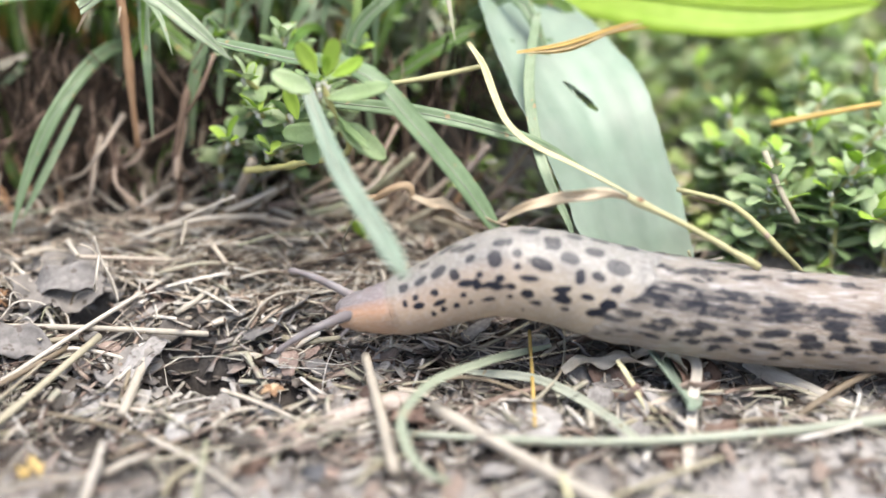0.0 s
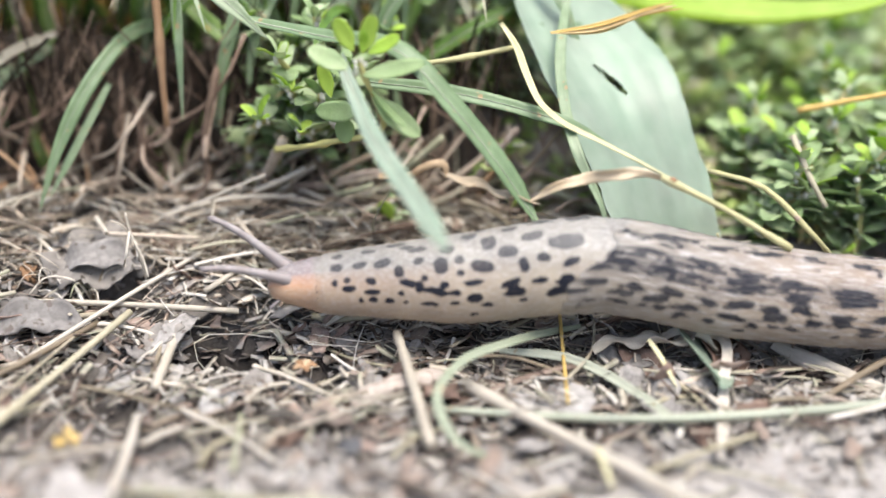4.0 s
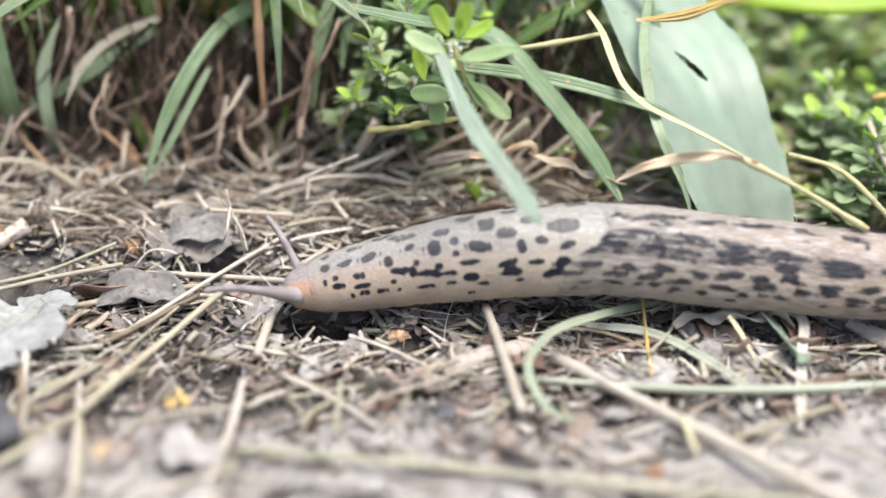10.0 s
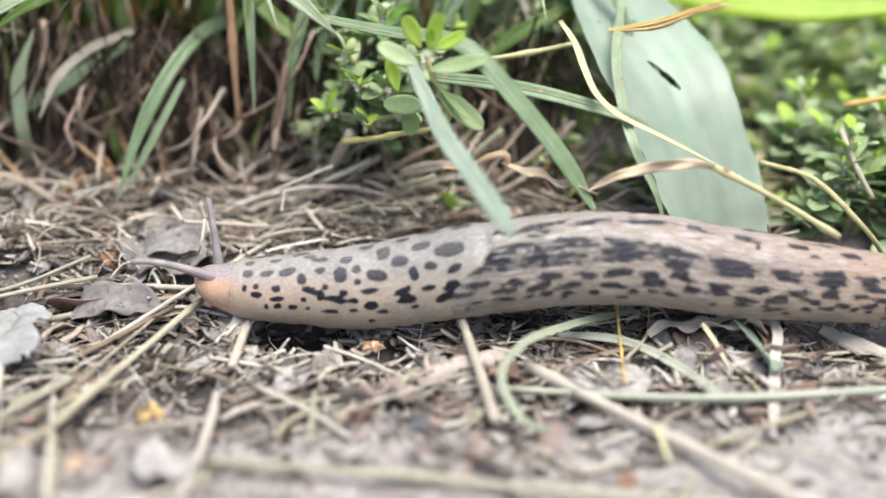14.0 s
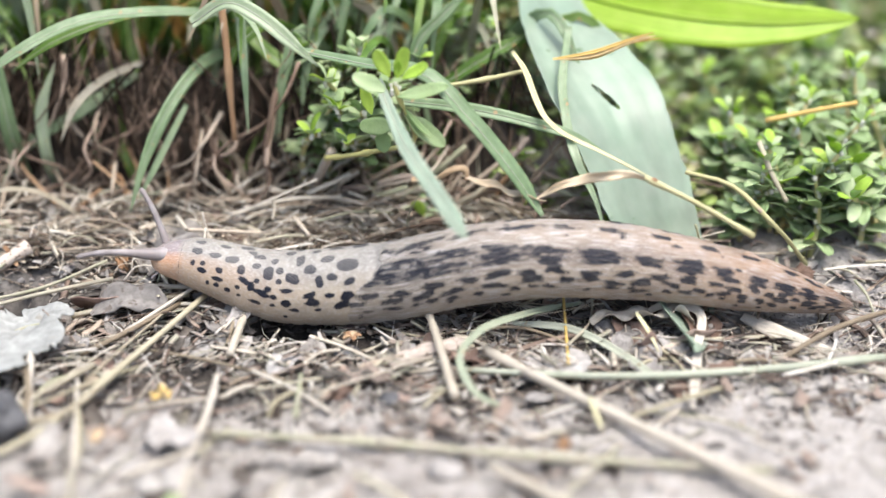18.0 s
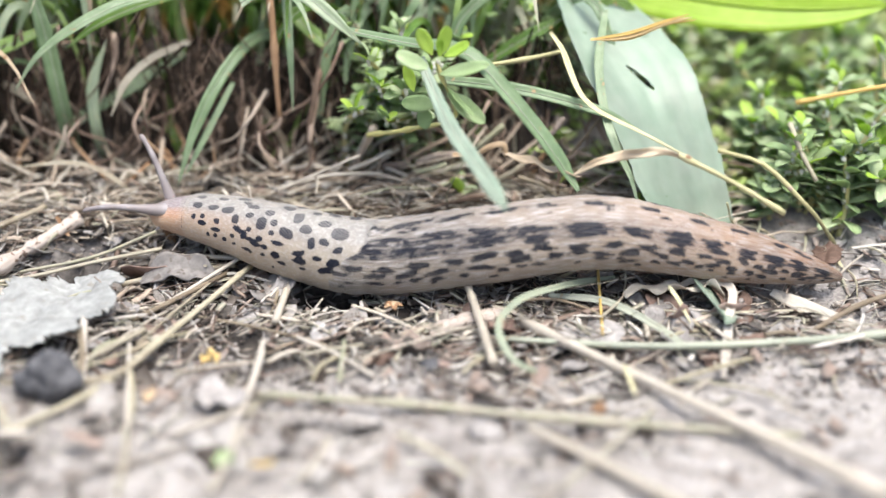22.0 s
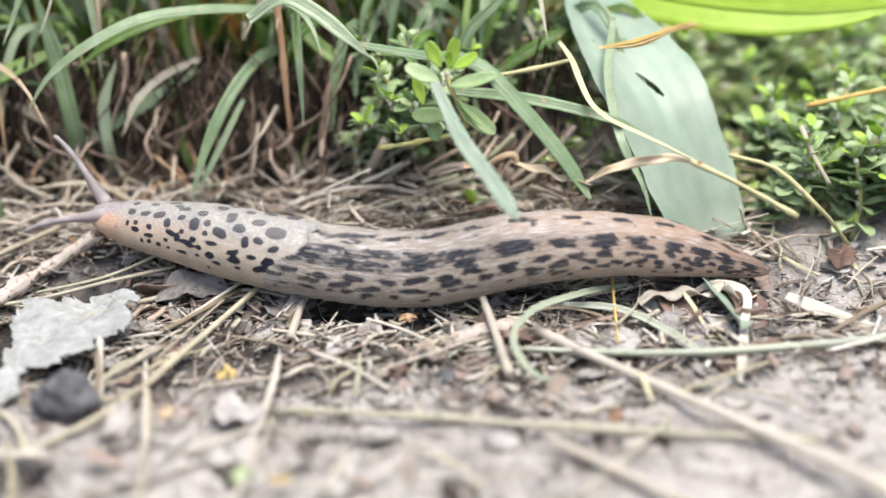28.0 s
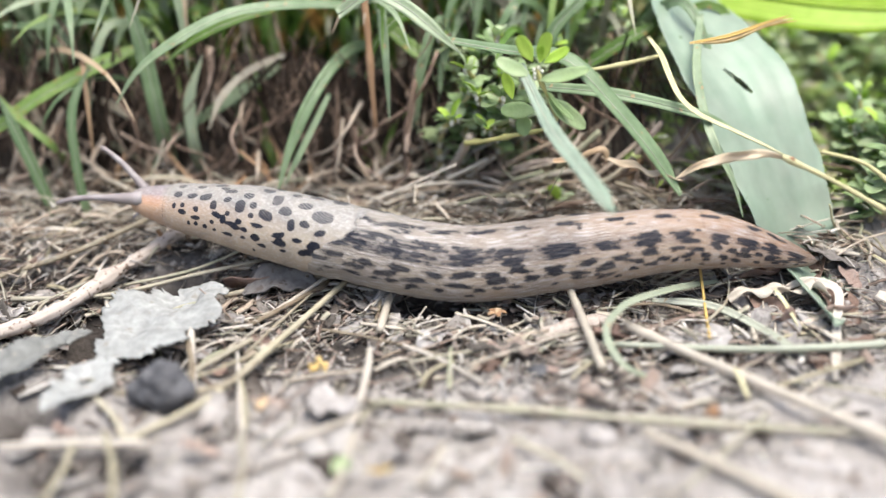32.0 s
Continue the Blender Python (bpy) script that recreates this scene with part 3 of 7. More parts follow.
def litter_stuff():
    r = np.random.RandomState(3)
    # flat crumbs of old leaves and bark
    v, f, uv = [], [], []
    for k in range(4600):
        if k % 5 == 2:
            x, y = r.uniform(-14, 10), r.uniform(-8, 4.2)
        else:
            x, y = r.uniform(-14, 10), 0.4 + 1.9 * r.randn()
        if y > 4.4 or y < -8.5 or in_hollow(x, y):
            continue
        if x > 0.5 and r.rand() < 0.5:
            continue
        size = 0.03 + 0.16 * r.rand() ** 2.0 + (0.06 + 0.2 * r.rand() if y < -2.2 and x < 3 and r.rand() < 0.16 else 0)
        a, tilt, lean = r.uniform(0, 6.28), 0.35 * r.randn(), 0.35 * r.randn()
        z = gz(x, y) + 0.01 + size * 0.2 + (0.16 if y > -1.5 else 0.05) * r.rand() ** 2
        ln, wd = size * r.uniform(0.7, 2.2), size * r.uniform(0.25, 0.8)
        o = len(v)
        curl = r.uniform(-0.5, 0.7) * size
        ca, sa = np.cos(a), np.sin(a)
        for i in range(4):
            for j in range(3):
                p, q = (i / 3 - 0.5) * 2 * ln, (j / 2 - 0.5) * 2 * wd * (1 - 0.5 * abs(i - 1.5) / 1.5 * r.rand())
                p, q = p + 0.16 * size * r.randn(), q + 0.16 * size * r.randn()
                h = curl * (q / wd) ** 2 * 0.5 + curl * (p / ln) ** 2 * 0.4 + p * tilt + q * lean + 0.04 * size * r.randn()
                v.append((x + p * ca - q * sa, y + p * sa + q * ca, z + h))
                uv.append((i / 3 + k, j / 2))
        for i in range(3):
            for j in range(2):
                b = o + i * 3 + j
                f.append((b, b + 3, b + 4, b + 1))
    me = from_arrays("leaf_crumbs", np.array(v) * CM, f, uv)
    ob = tagged(part("leaf_crumbs", me, FLAKE), "grey-brown crumbs of rotted leaves covering the soil", "leaf litter", kind="stuff")
    sol = ob.modifiers.new("thickness", "SOLIDIFY")
    sol.thickness = 0.00012
    # broken straw and fibres: mostly straight splinters, some curled threads; bleached thatch at the foot of the bank
    near, thatch = ([], [], []), ([], [], [])
    for k in range(9600):
        if k % 8 == 3:
            x, y = r.uniform(-14, 10), r.uniform(-8, 1)
        elif k % 2 == 0:
            x, y = (r.uniform(-14, 4.6) if k % 4 else r.uniform(-4.5, 4.4)), 3.1 + 0.8 * r.randn()
        else:
            x, y = r.uniform(-14, 9), 0.2 + 1.3 * r.randn()
        if y > 5.0 or y < -8.5 or (y > 4.2 and x > 4.6) or (x > 2.5 and r.rand() < 0.45) or in_hollow(x, y):
            continue
        if y < -1.3 and r.rand() < 0.45:
            continue
        thread = r.rand() < 0.22
        v, f, uv = thatch if y > 1.7 + 0.4 * r.randn() else near
        ln = 0.2 + 0.95 * r.rand() ** 1.8 + (1.5 * r.rand() if k % 9 == 0 else 0)
        a = r.uniform(0, 6.28) if r.rand() < 0.5 else (0.75 + 0.35 * r.randn() if x < -2 and y < 1.5 else 0.1 + 0.5 * r.randn())
        rise = 0.30 * r.randn()
        if any(in_hollow(x + q * ln * np.cos(a), y + q * ln * np.sin(a)) for q in (-0.5, -0.25, 0.25, 0.5)):
            continue
        z = gz(x, y) + 0.05 + (0.26 if y > -1.5 else 0.10) * r.rand() ** 1.6 + (0.2 * r.rand() if y > 2 else 0)
        bend, hump = (0.7 if thread else 0.10) * r.randn() * ln, (0.25 if thread else 0.05) * r.randn() * ln
        rad = (0.004 + 0.006 * r.rand()) if thread else 0.006 + 0.024 * r.rand() ** 3.0
        s = np.linspace(-1, 1, 6)
        c = np.stack([x + np.cos(a) * s * ln * 0.5 - np.sin(a) * bend * s**2 * 0.5, y + np.sin(a) * s * ln * 0.5 + np.cos(a) * bend * s**2 * 0.5, z + rise * s * ln * 0.4 - abs(hump) * s**2], 1)
        low = np.array([gz(p[0], p[1]) for p in c[[0, -1]]])
        c[:, 2] = np.maximum(c[:, 2], np.interp(s, [-1, 1], low) + 0.01)
        o = len(v)
        tilt = r.uniform(-0.7, 0.7)
        for i in range(6):
            for j in range(4):
                g = j * np.pi / 2
                e = (1.5 if thread else 2.1) * np.cos(g) * rad
                h = (1.0 if thread else 0.6) * np.sin(g) * rad
                v.append((c[i, 0] - np.sin(a) * (e * np.cos(tilt) - h * np.sin(tilt)), c[i, 1] + np.cos(a) * (e * np.cos(tilt) - h * np.sin(tilt)), c[i, 2] + e * np.sin(tilt) + h * np.cos(tilt)))
                uv.append((i / 5 + k, j / 4))
        for i in range(5):
            for j in range(4):
                f.append((o + i * 4 + j, o + i * 4 + (j + 1) % 4, o + i * 4 + 4 + (j + 1) % 4, o + i * 4 + 4 + j))
    for (v, f, uv), name, mat, lab in ((near, "straw_chaff", FIBRE, "broken dry straw splinters and fibres strewn over soil"), (thatch, "straw_thatch", THATCH, "bleached straw and dead grass matted at the bank's foot")):
        tagged(part(name, from_arrays(name, np.array(v) * CM, f, uv), mat), lab, "chaff", kind="stuff")


litter_stuff()


def soil_crumbs():
    r = np.random.RandomState(5)
    base = np.array([(0, 0, 1), (0.9, 0, 0.2), (0, 0.9, 0.2), (-0.9, 0, 0.2), (0, -0.9, 0.2), (0, 0, -0.7)])
    tri = [(0, 1, 2), (0, 2, 3), (0, 3, 4), (0, 4, 1), (5, 2, 1), (5, 3, 2), (5, 4, 3), (5, 1, 4)]
    v, f, uv = [], [], []
    for k in range(8000):
        x, y = r.uniform(-14, 10), r.uniform(-8.5, 3.5)
        size = 0.02 + 0.06 * r.rand() ** 4
        if in_hollow(x, y):
            continue
        o = len(v)
        a = r.uniform(0, 6.28)
        for p in base * (1 + 0.3 * r.randn(6, 3)) * size:
            v.append((x + p[0] * np.cos(a) - p[1] * np.sin(a), y + p[0] * np.sin(a) + p[1] * np.cos(a), gz(x, y) + size * 0.3 + p[2]))
            uv.append((0, 0))
        f += [(o + i, o + j, o + m) for i, j, m in tri]
    me = from_arrays("soil_crumbs", np.array(v) * CM, f, uv)
    tagged(part("soil_crumbs", me, CLOD), "pale grey crumbs of dry soil", "soil crumbs", kind="stuff")


soil_crumbs()


def turf_stuff():
    """The grass sward on and behind the bank."""
    r = np.random.RandomState(11)
    v, f, uv = [], [], []
    for k in range(5200):
        x = r.uniform(-20, 16)
        y = 7.0 + 22 * r.rand() ** 1.4
        if x > 0.5 and (y < 12.5 or r.rand() < 0.4):
            continue
        h = r.uniform(1.8, 4.6) * (0.8 if y < 8 else 1.0)
        a = r.uniform(0, 6.28)
        lean = r.uniform(0.2, 1.0)
        wd = r.uniform(0.05, 0.13)
        o = len(v)
        z = gz(x, y) - 0.05
        s = np.linspace(0, 1, 7)
        dx, dy = np.cos(a) * lean * h, np.sin(a) * lean * h
        c = np.stack([x + dx * s**2, y + dy * s**2 * 0.8, z + h * (s - 0.42 * lean * s**2.5)], 1)
        side = np.array([-np.sin(a + 0.8), np.cos(a + 0.8), 0.1])
        for i in range(7):
            w = wd * min(1, (1 - s[i]) * 2.5 + 0.05)
            v += [c[i] - side * w, c[i] + np.array([0, 0, -0.25 * w]), c[i] + side * w]
            uv += [(s[i] * 3 + k, 0), (s[i] * 3 + k, 0.5), (s[i] * 3 + k, 1)]
        for i in range(6):
            for j in range(2):
                b = o + i * 3 + j
                f.append((b, b + 1, b + 4, b + 3))
    me = from_arrays("turf", np.array(v) * CM, f, uv)
    ob = tagged(part("turf", me, TURF), "dense green grass sward on the bank", "grass", kind="stuff")
    sol = ob.modifiers.new("thickness", "SOLIDIFY")
    sol.thickness = 0.00012


turf_stuff()


def knotgrass_carpet():
    """The far part of the knotgrass mat: countless small oval leaves and white buds."""
    r = np.random.RandomState(23)
    v, f, uv = [], [], []
    for k in range(9000):
        x, y = r.uniform(0.2, 16), 4.2 + 20 * r.rand() ** 1.3
        if x < 1.5 + 0.12 * y and r.rand() < 0.7:
            continue
        clump = noise.noise(Vector((x * 0.7, y * 0.7, 9.0)))
        z = gz(x, y) + max(0.02, (0.75 + 0.9 * clump) * r.rand() ** 0.6)
        ln, wd = r.uniform(0.24, 0.5), r.uniform(0.09, 0.18)
        a, tip = r.uniform(0, 6.28), r.uniform(-0.3, 0.7)
        d = np.array([np.cos(a) * np.cos(tip), np.sin(a) * np.cos(tip), np.sin(tip)])
        w = np.array([-np.sin(a), np.cos(a), r.uniform(-0.5, 0.5)])
        up = np.cross(d, w)
        p = np.array([x, y, z])
        o = len(v)
        v += [p, p + d * ln * 0.35 + w * wd + up * 0.02, p + d * ln * 0.35 - up * 0.015, p + d * ln * 0.35 - w * wd + up * 0.02, p + d * ln * 0.75 + w * wd * 0.8, p + d * ln * 0.75 - up * 0.02, p + d * ln * 0.75 - w * wd * 0.8, p + d * ln]
        uv += [(k, 0.5), (k + 0.3, 0), (k + 0.3, 0.5), (k + 0.3, 1), (k + 0.7, 0), (k + 0.7, 0.5), (k + 0.7, 1), (k + 1, 0.5)]
        f += [(o, o + 2, o + 1), (o, o + 3, o + 2), (o + 1, o + 2, o + 5, o + 4), (o + 2, o + 3, o + 6, o + 5), (o + 4, o + 5, o + 7), (o + 5, o + 6, o + 7)]
    ob = part("knotgrass_carpet", from_arrays("knotgrass_carpet", np.array(v) * CM, f, uv), CARPET)
    tagged(ob, "dense low carpet of small green knotgrass leaves", "knotgrass", kind="stuff")
    sol = ob.modifiers.new("thickness", "SOLIDIFY")
    sol.thickness = 0.00012


knotgrass_carpet()


def root_mat():
    """The tangle of fine roots and dead grass hanging from the turf's edge."""
    r = np.random.RandomState(17)
    v, f, uv = [], [], []
    for k in range(470):
        lip = k >= 420
        x, y = r.uniform(-15, 1.0), r.uniform(4.6, 6.6)
        top = 3.0 + 1.6 * r.rand() + 0.3 * np.sin(x * 1.3)
        drop = r.uniform(1.2, 3.8)
        out = r.uniform(0.0, 0.9)
        s = np.linspace(0, 1, 8)
        swing, ph = 0.12 + 0.25 * r.rand(), r.rand() * 6
        c = np.stack([x + swing * np.sin(s * 4 + ph) + 0.8 * r.randn() * s, y - out * s + 0.15 * np.sin(s * 5 + ph * 2), top - drop * s], 1)
        if lip:
            a, ln = r.uniform(0, 6.28), r.uniform(0.6, 1.8)
            y0, z0 = r.uniform(5.0, 7.0), r.uniform(2.9, 3.9)
            c = np.stack([x + np.cos(a) * ln * (s - 0.5) + swing * np.sin(s * 4 + ph), y0 + 0.8 * np.sin(a) * ln * (s - 0.5), z0 - 0.5 * r.rand() * s + 0.12 * np.sin(s * 5 + ph)], 1)
        low = np.array([gz(p[0], p[1]) for p in c])
        c[:, 2] = np.maximum(c[:, 2], low + 0.02)
        rad = 0.012 + 0.035 * r.rand() ** 2 + (0.02 if lip else 0)
        o = len(v)
        for i in range(8):
            for j in range(4):
                g = j * np.pi / 2
                q = rad * (1 - 0.6 * s[i])
                v.append((c[i, 0] + np.cos(g) * q, c[i, 1] + np.sin(g) * q, c[i, 2] + 0.3 * q * np.sin(g)))
                uv.append((s[i] + k, j / 4))
        for i in range(7):
            for j in range(4):
                f.append((o + i * 4 + j, o + i * 4 + (j + 1) % 4, o + i * 4 + 4 + (j + 1) % 4, o + i * 4 + 4 + j))
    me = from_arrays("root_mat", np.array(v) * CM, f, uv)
    tagged(part("root_mat", me, ROOT_MAT), "tangled fine roots and dead grass hanging from the turf edge, toned dark for the hollow's shade", "roots", kind="stuff")


root_mat()


# ---- plants ----
def thing(name, x, y, z):
    ob = new(name)
    ob.empty_display_size = 0.005
    ob.location = (x * CM, y * CM, z * CM)
    return ob


def local(points, base):
    return [tuple(np.subtract(p, base)) for p in points]


def grass_blade(points, width, material, label, name="grass_blade", category="grass blade", group="", **more):
    """A single blade with its foot at the first point (cm)."""
    me = blade_mesh(name, local(points, points[0]), width, seed=len(bpy.data.objects), **more)
    ob = part(name, me, material)
    ob.location = Vector(points[0]) * CM
    if width >= 0.2 and material in (GRASS, GREY_GRASS, PALE_LEAF):
        line = [tuple(np.add(p, (0, -0.006, 0.006))) for p in local(points, points[0])]
        part("midrib", tube_mesh("midrib", line, 0.045 * width, 0.02 * width, 5, 20, rough=0.0), PALE_BLADE, ob, "paler midrib along the blade")
    return tagged(ob, label, category, group)


def stalk(points, r0, r1, material, label, name="straw", category="straw", group="", **more):
    me = tube_mesh(name, local(points, points[0]), r0, r1, seed=len(bpy.data.objects), **more)
    ob = part(name, me, material)
    ob.location = Vector(points[0]) * CM
    line = curve(local(points, points[0]), 80)
    for k in more.get("nodes_at", ()):
        i = min(77, max(2, int(k * 79)))
        way = unit(line[i + 1] - line[i - 1])
        r = (r0 + (r1 - r0) * k) * 1.22
        ring = [tuple(line[i] + way * d) for d in (-0.06, -0.02, 0.02, 0.06)]
        part("joint", tube_mesh("joint", ring, r, r * 0.96, 8, 6, seed=i), ROOT, ob, "darker swollen joint")
    return tagged(ob, label, category, group)


LEAF_SHAPES = [blade_mesh("leaf", [(0, 0, 0), (0.28, 0, 0.05), (0.6, 0, 0.09), (0.9, 0, 0.04)], w, "round", (0, 0, 1), f, count=12, rows=4, seed=k, thick=0.018) for k, (w, f) in enumerate(((0.43, 0.2), (0.48, 0.12), (0.38, 0.3)))]
BUD_SHAPE = rock_mesh("bud", (0.05, 0.05, 0.07), 3, 0.15, 1)


def add_leaf(parent, at_cm, yaw, pitch, size, material, roll=0, kind=0):
    me = LEAF_SHAPES[kind % 3]
    key = (me.name, material.name)
    if key not in LEAF_CACHE:
        LEAF_CACHE[key] = me.copy()
        LEAF_CACHE[key].materials.append(material)
    ob = new("leaf", LEAF_CACHE[key])
    ob.parent = parent
    ob.matrix_basis = pose(at_cm[0] * CM, at_cm[1] * CM, at_cm[2] * CM, roll, -pitch, yaw) @ Matrix.Diagonal((size, size, size, 1))
    return ob


LEAF_CACHE = {}


def knotgrass(name, stem_points, whorls, rr, leaf_size=0.8, tips=True, per=3, buds=0):
    """Knotgrass shoot: a jointed stem with pairs of small oval leaves and white buds at the joints."""
    base = stem_points[0]
    ob = thing(name, *base)
    pts = local(stem_points, base)
    part("stem", tube_mesh("stem", pts, 0.055, 0.03, 6, 4 * len(pts) + 4, nodes_at=np.linspace(0.2, 1, whorls)), STEM, ob)
    c = curve(pts, 40)
    for w in range(whorls):
        u = 0.22 + 0.78 * w / max(1, whorls - 1)
        p = c[min(39, int(u * 39))]
        yaw = rr.uniform(0, 360)
        last = w == whorls - 1
        for k in range(per + (2 if last else 0)):
            add_leaf(ob, p, yaw + k * 360 / (per + (2 if last else 0)) + rr.uniform(-25, 25), rr.uniform(-12, 32) + (30 if last else 0), leaf_size * rr.uniform(0.6, 1.15) * (0.75 if last else 1), KNOT_TIP if last and tips and k % 2 else KNOT, rr.uniform(-25, 25), k + w)
        for k in range(2 if w % 2 == 0 else buds):
            bud = part("bud", BUD_SHAPE, BUD, ob)
            bud.location = (p[0] * CM + rr.uniform(-0.0008, 0.0008), p[1] * CM - 0.0006, p[2] * CM + rr.uniform(-0.0006, 0.0008))
    return tagged(ob, "small-leaved green knotgrass shoot with tiny white buds", "knotgrass", "knotgrass mat")


# ---- the shoot that stands over the slug, and the blades about it ----
def leaf_part(parent, base, a, z, width, material, bow=0.06, normal=(0.1, -0.85, 0.5), fold=0.25):
    """One oval leaf from a to z (cm)."""
    m = np.add(a, z) / 2 + np.array(normal) * -bow
    me = blade_mesh("leaf", local([a, tuple(m), z], base), width * 1.12, "round", normal, fold, count=16, rows=6, thick=0.02, seed=len(bpy.data.objects))
    return part("leaf", me, material, parent)


def main_sprig():
    rr = random.Random(21)
    foot, top = (-3.26, 3.20, 2.57), (-1.79, 1.80, 4.65)
    ob = thing("knotgrass", *foot)
    pts = local([foot, (-2.31, 2.60, 2.95), (-1.41, 1.90, 3.59), (-1.57, 1.78, 4.06), (-1.70, 1.75, 4.35), top], foot)
    part("stem", tube_mesh("stem", pts, 0.05, 0.035, 7, 40, nodes_at=(0.3, 0.5, 0.66, 0.78, 0.9), rough=0.16), STEM, ob)
    for a, z, width, mat, normal, fold in (
        ((-1.87, 1.75, 4.76), (-2.14, 1.70, 5.29), 0.24, KNOT_TIP, (-0.1, -0.9, 0.3), 0.2), ((-1.73, 1.70, 4.75), (-1.57, 1.65, 5.37), 0.24, KNOT_TIP, (0.1, -0.9, 0.3), 0.2),
        ((-1.66, 1.80, 4.72), (-1.17, 1.80, 5.02), 0.2, KNOT_TIP, (0.1, -0.7, 0.7), 0.25), ((-1.74, 1.60, 4.80), (-1.69, 1.55, 5.13), 0.13, KNOT_TIP, (0, -0.9, 0.2), 0.3),
        ((-1.91, 1.70, 4.50), (-2.57, 1.75, 4.79), 0.30, KNOT, (-0.2, -0.6, 0.8), 0.3), ((-1.74, 1.70, 4.40), (-0.78, 1.70, 4.62), 0.26, KNOT, (0.1, -0.6, 0.8), 0.4),
        ((-1.58, 1.72, 4.05), (-0.84, 1.65, 3.45), 0.31, KNOT, (0.2, -0.8, 0.55), 0.35), ((-1.59, 1.70, 4.17), (-1.07, 1.50, 3.67), 0.11, KNOT, (0.4, -0.5, 0.8), 0.5),
        ((-1.80, 2.20, 3.63), (-2.50, 2.30, 3.60), 0.31, KNOT, (-0.1, -0.9, 0.4), 0.15), ((-2.26, 2.40, 3.79), (-2.43, 2.40, 4.35), 0.2, KNOT_TIP, (-0.1, -0.9, 0.4), 0.25),
        ((-2.08, 2.40, 3.50), (-2.02, 2.30, 3.06), 0.28, KNOT, (-0.1, -0.8, 0.5), 0.25)):
        leaf_part(ob, foot, a, z, width, mat, 0.05, normal, fold)
    p = np.subtract((-1.76, 1.65, 4.59), foot)
    for k in range(6):
        bud = part("bud", BUD_SHAPE, BUD, ob)
        bud.location = Vector(p + np.array([rr.uniform(-0.12, 0.12), rr.uniform(-0.05, 0.02), rr.uniform(-0.12, 0.14)])) * CM
        bud.scale = (0.7, 0.7, 0.7)
    tagged(ob, "green knotgrass shoot with fresh light-green tip leaves", "knotgrass")


main_sprig()
# bushy part of the plant behind the shoot
for k, (tip, root) in enumerate((((-3.21, 3.60, 4.02), (-2.84, 5.58, 1.66)), ((-2.66, 4.20, 4.55), (-2.71, 5.68, 1.90)), ((-3.55, 3.20, 3.06), (-3.21, 5.52, 1.55)), ((-2.26, 3.00, 3.14), (-2.71, 5.52, 1.55)), ((-3.92, 5.00, 4.31), (-3.47, 5.80, 2.12)), ((-2.50, 3.20, 3.55), (-3.09, 5.52, 1.55)), ((-3.02, 3.30, 3.57), (-2.83, 5.50, 1.53)), ((-2.10, 3.40, 3.96), (-2.33, 5.58, 1.67)), ((-2.84, 3.00, 2.95), (-2.20, 5.54, 1.61)))):
    m = np.add(tip, root) / 2 + (0.1, 0.2, 0.2)
    knotgrass("knotgrass", [root, tuple(m), tip], 7, random.Random(40 + k), 0.66, tips=k % 2 == 0, per=4, buds=2)

for k in range(16):
    q = random.Random(90 + k)
    x, y = (q.uniform(-3.9, -1.4), q.uniform(4.6, 5.8)) if k < 9 else (q.uniform(-1.2, 0.9), q.uniform(6.2, 8.0))
    h = q.uniform(1.6, 3.2) if k < 9 else q.uniform(0.8, 2.0)
    z = gz(x, y) - 0.05
    knotgrass("knotgrass", [(x, y, z), (x + q.uniform(-0.3, 0.3), y - 0.3, z + 0.5 * h), (x + q.uniform(-0.6, 0.6), y - q.uniform(0.3, 0.9), z + h)], 7, q, 0.62, per=4, buds=3)

grass_blade([(-2.11, 1.95, 4.65), (-1.93, 1.50, 4.38), (-1.42, 0.30, 3.79), (-0.91, -0.70, 3.46), (-0.41, -1.60, 3.06)], 0.30, PALE_LEAF, "pale grey-green grass blade hanging down before the slug", fold=0.25, shape="strap", normal=(0.2, -0.9, 0.3))
grass_blade([(-3.71, 3.60, 4.65), (-2.42, 2.80, 4.66), (-1.15, 2.00, 4.67), (-0.34, 1.60, 3.95), (0.43, 1.35, 3.07), (1.00, 1.25, 2.24)], 0.36, GREY_GRASS, "grey-green grass blade arching over into the litter", fold=0.35, shape="strap", normal=(0.3, -0.55, 0.75))
grass_blade([(-1.75, 3.00, 3.86), (-0.52, 2.70, 3.84), (0.70, 2.50, 3.65), (1.80, 2.30, 3.35), (2.36, 2.20, 3.03)], 0.24, GREY_GRASS, "narrow pale green grass blade lying across the leaf", fold=0.3)
grass_blade([(1.59, 5.00, 4.80), (1.42, 3.20, 3.89), (1.68, 2.00, 3.01), (2.04, 1.50, 2.38), (2.21, 1.20, 1.80)], 0.18, GREY_GRASS, "thin pale green blade before the broad leaf", fold=0.3)
# twisted dry leaf and its stalk
curl = thing("dry_leaf", *(-1.46, 1.50, 2.83))
base = (-1.46, 1.50, 2.83)
part("shrivelled_tip", blade_mesh("shrivelled_tip", local([base, (-0.97, 1.45, 2.85), (-0.73, 1.40, 3.01), (-0.49, 1.40, 3.07), (-0.44, 1.45, 2.86)], base), 0.16, "strip", fold=0.9, twist=160, count=22, seed=3), DRY_LEAF, curl)
part("lower_lobe", blade_mesh("lower_lobe", local([(-0.53, 1.45, 2.95), (0.07, 1.40, 2.76), (0.62, 1.33, 2.60), (1.06, 1.30, 2.52)], base), 0.19, "lens", (0.1, -0.8, 0.6), 0.5, twist=70, count=30, seed=5, wave=0.7), DRY_LEAF, curl)
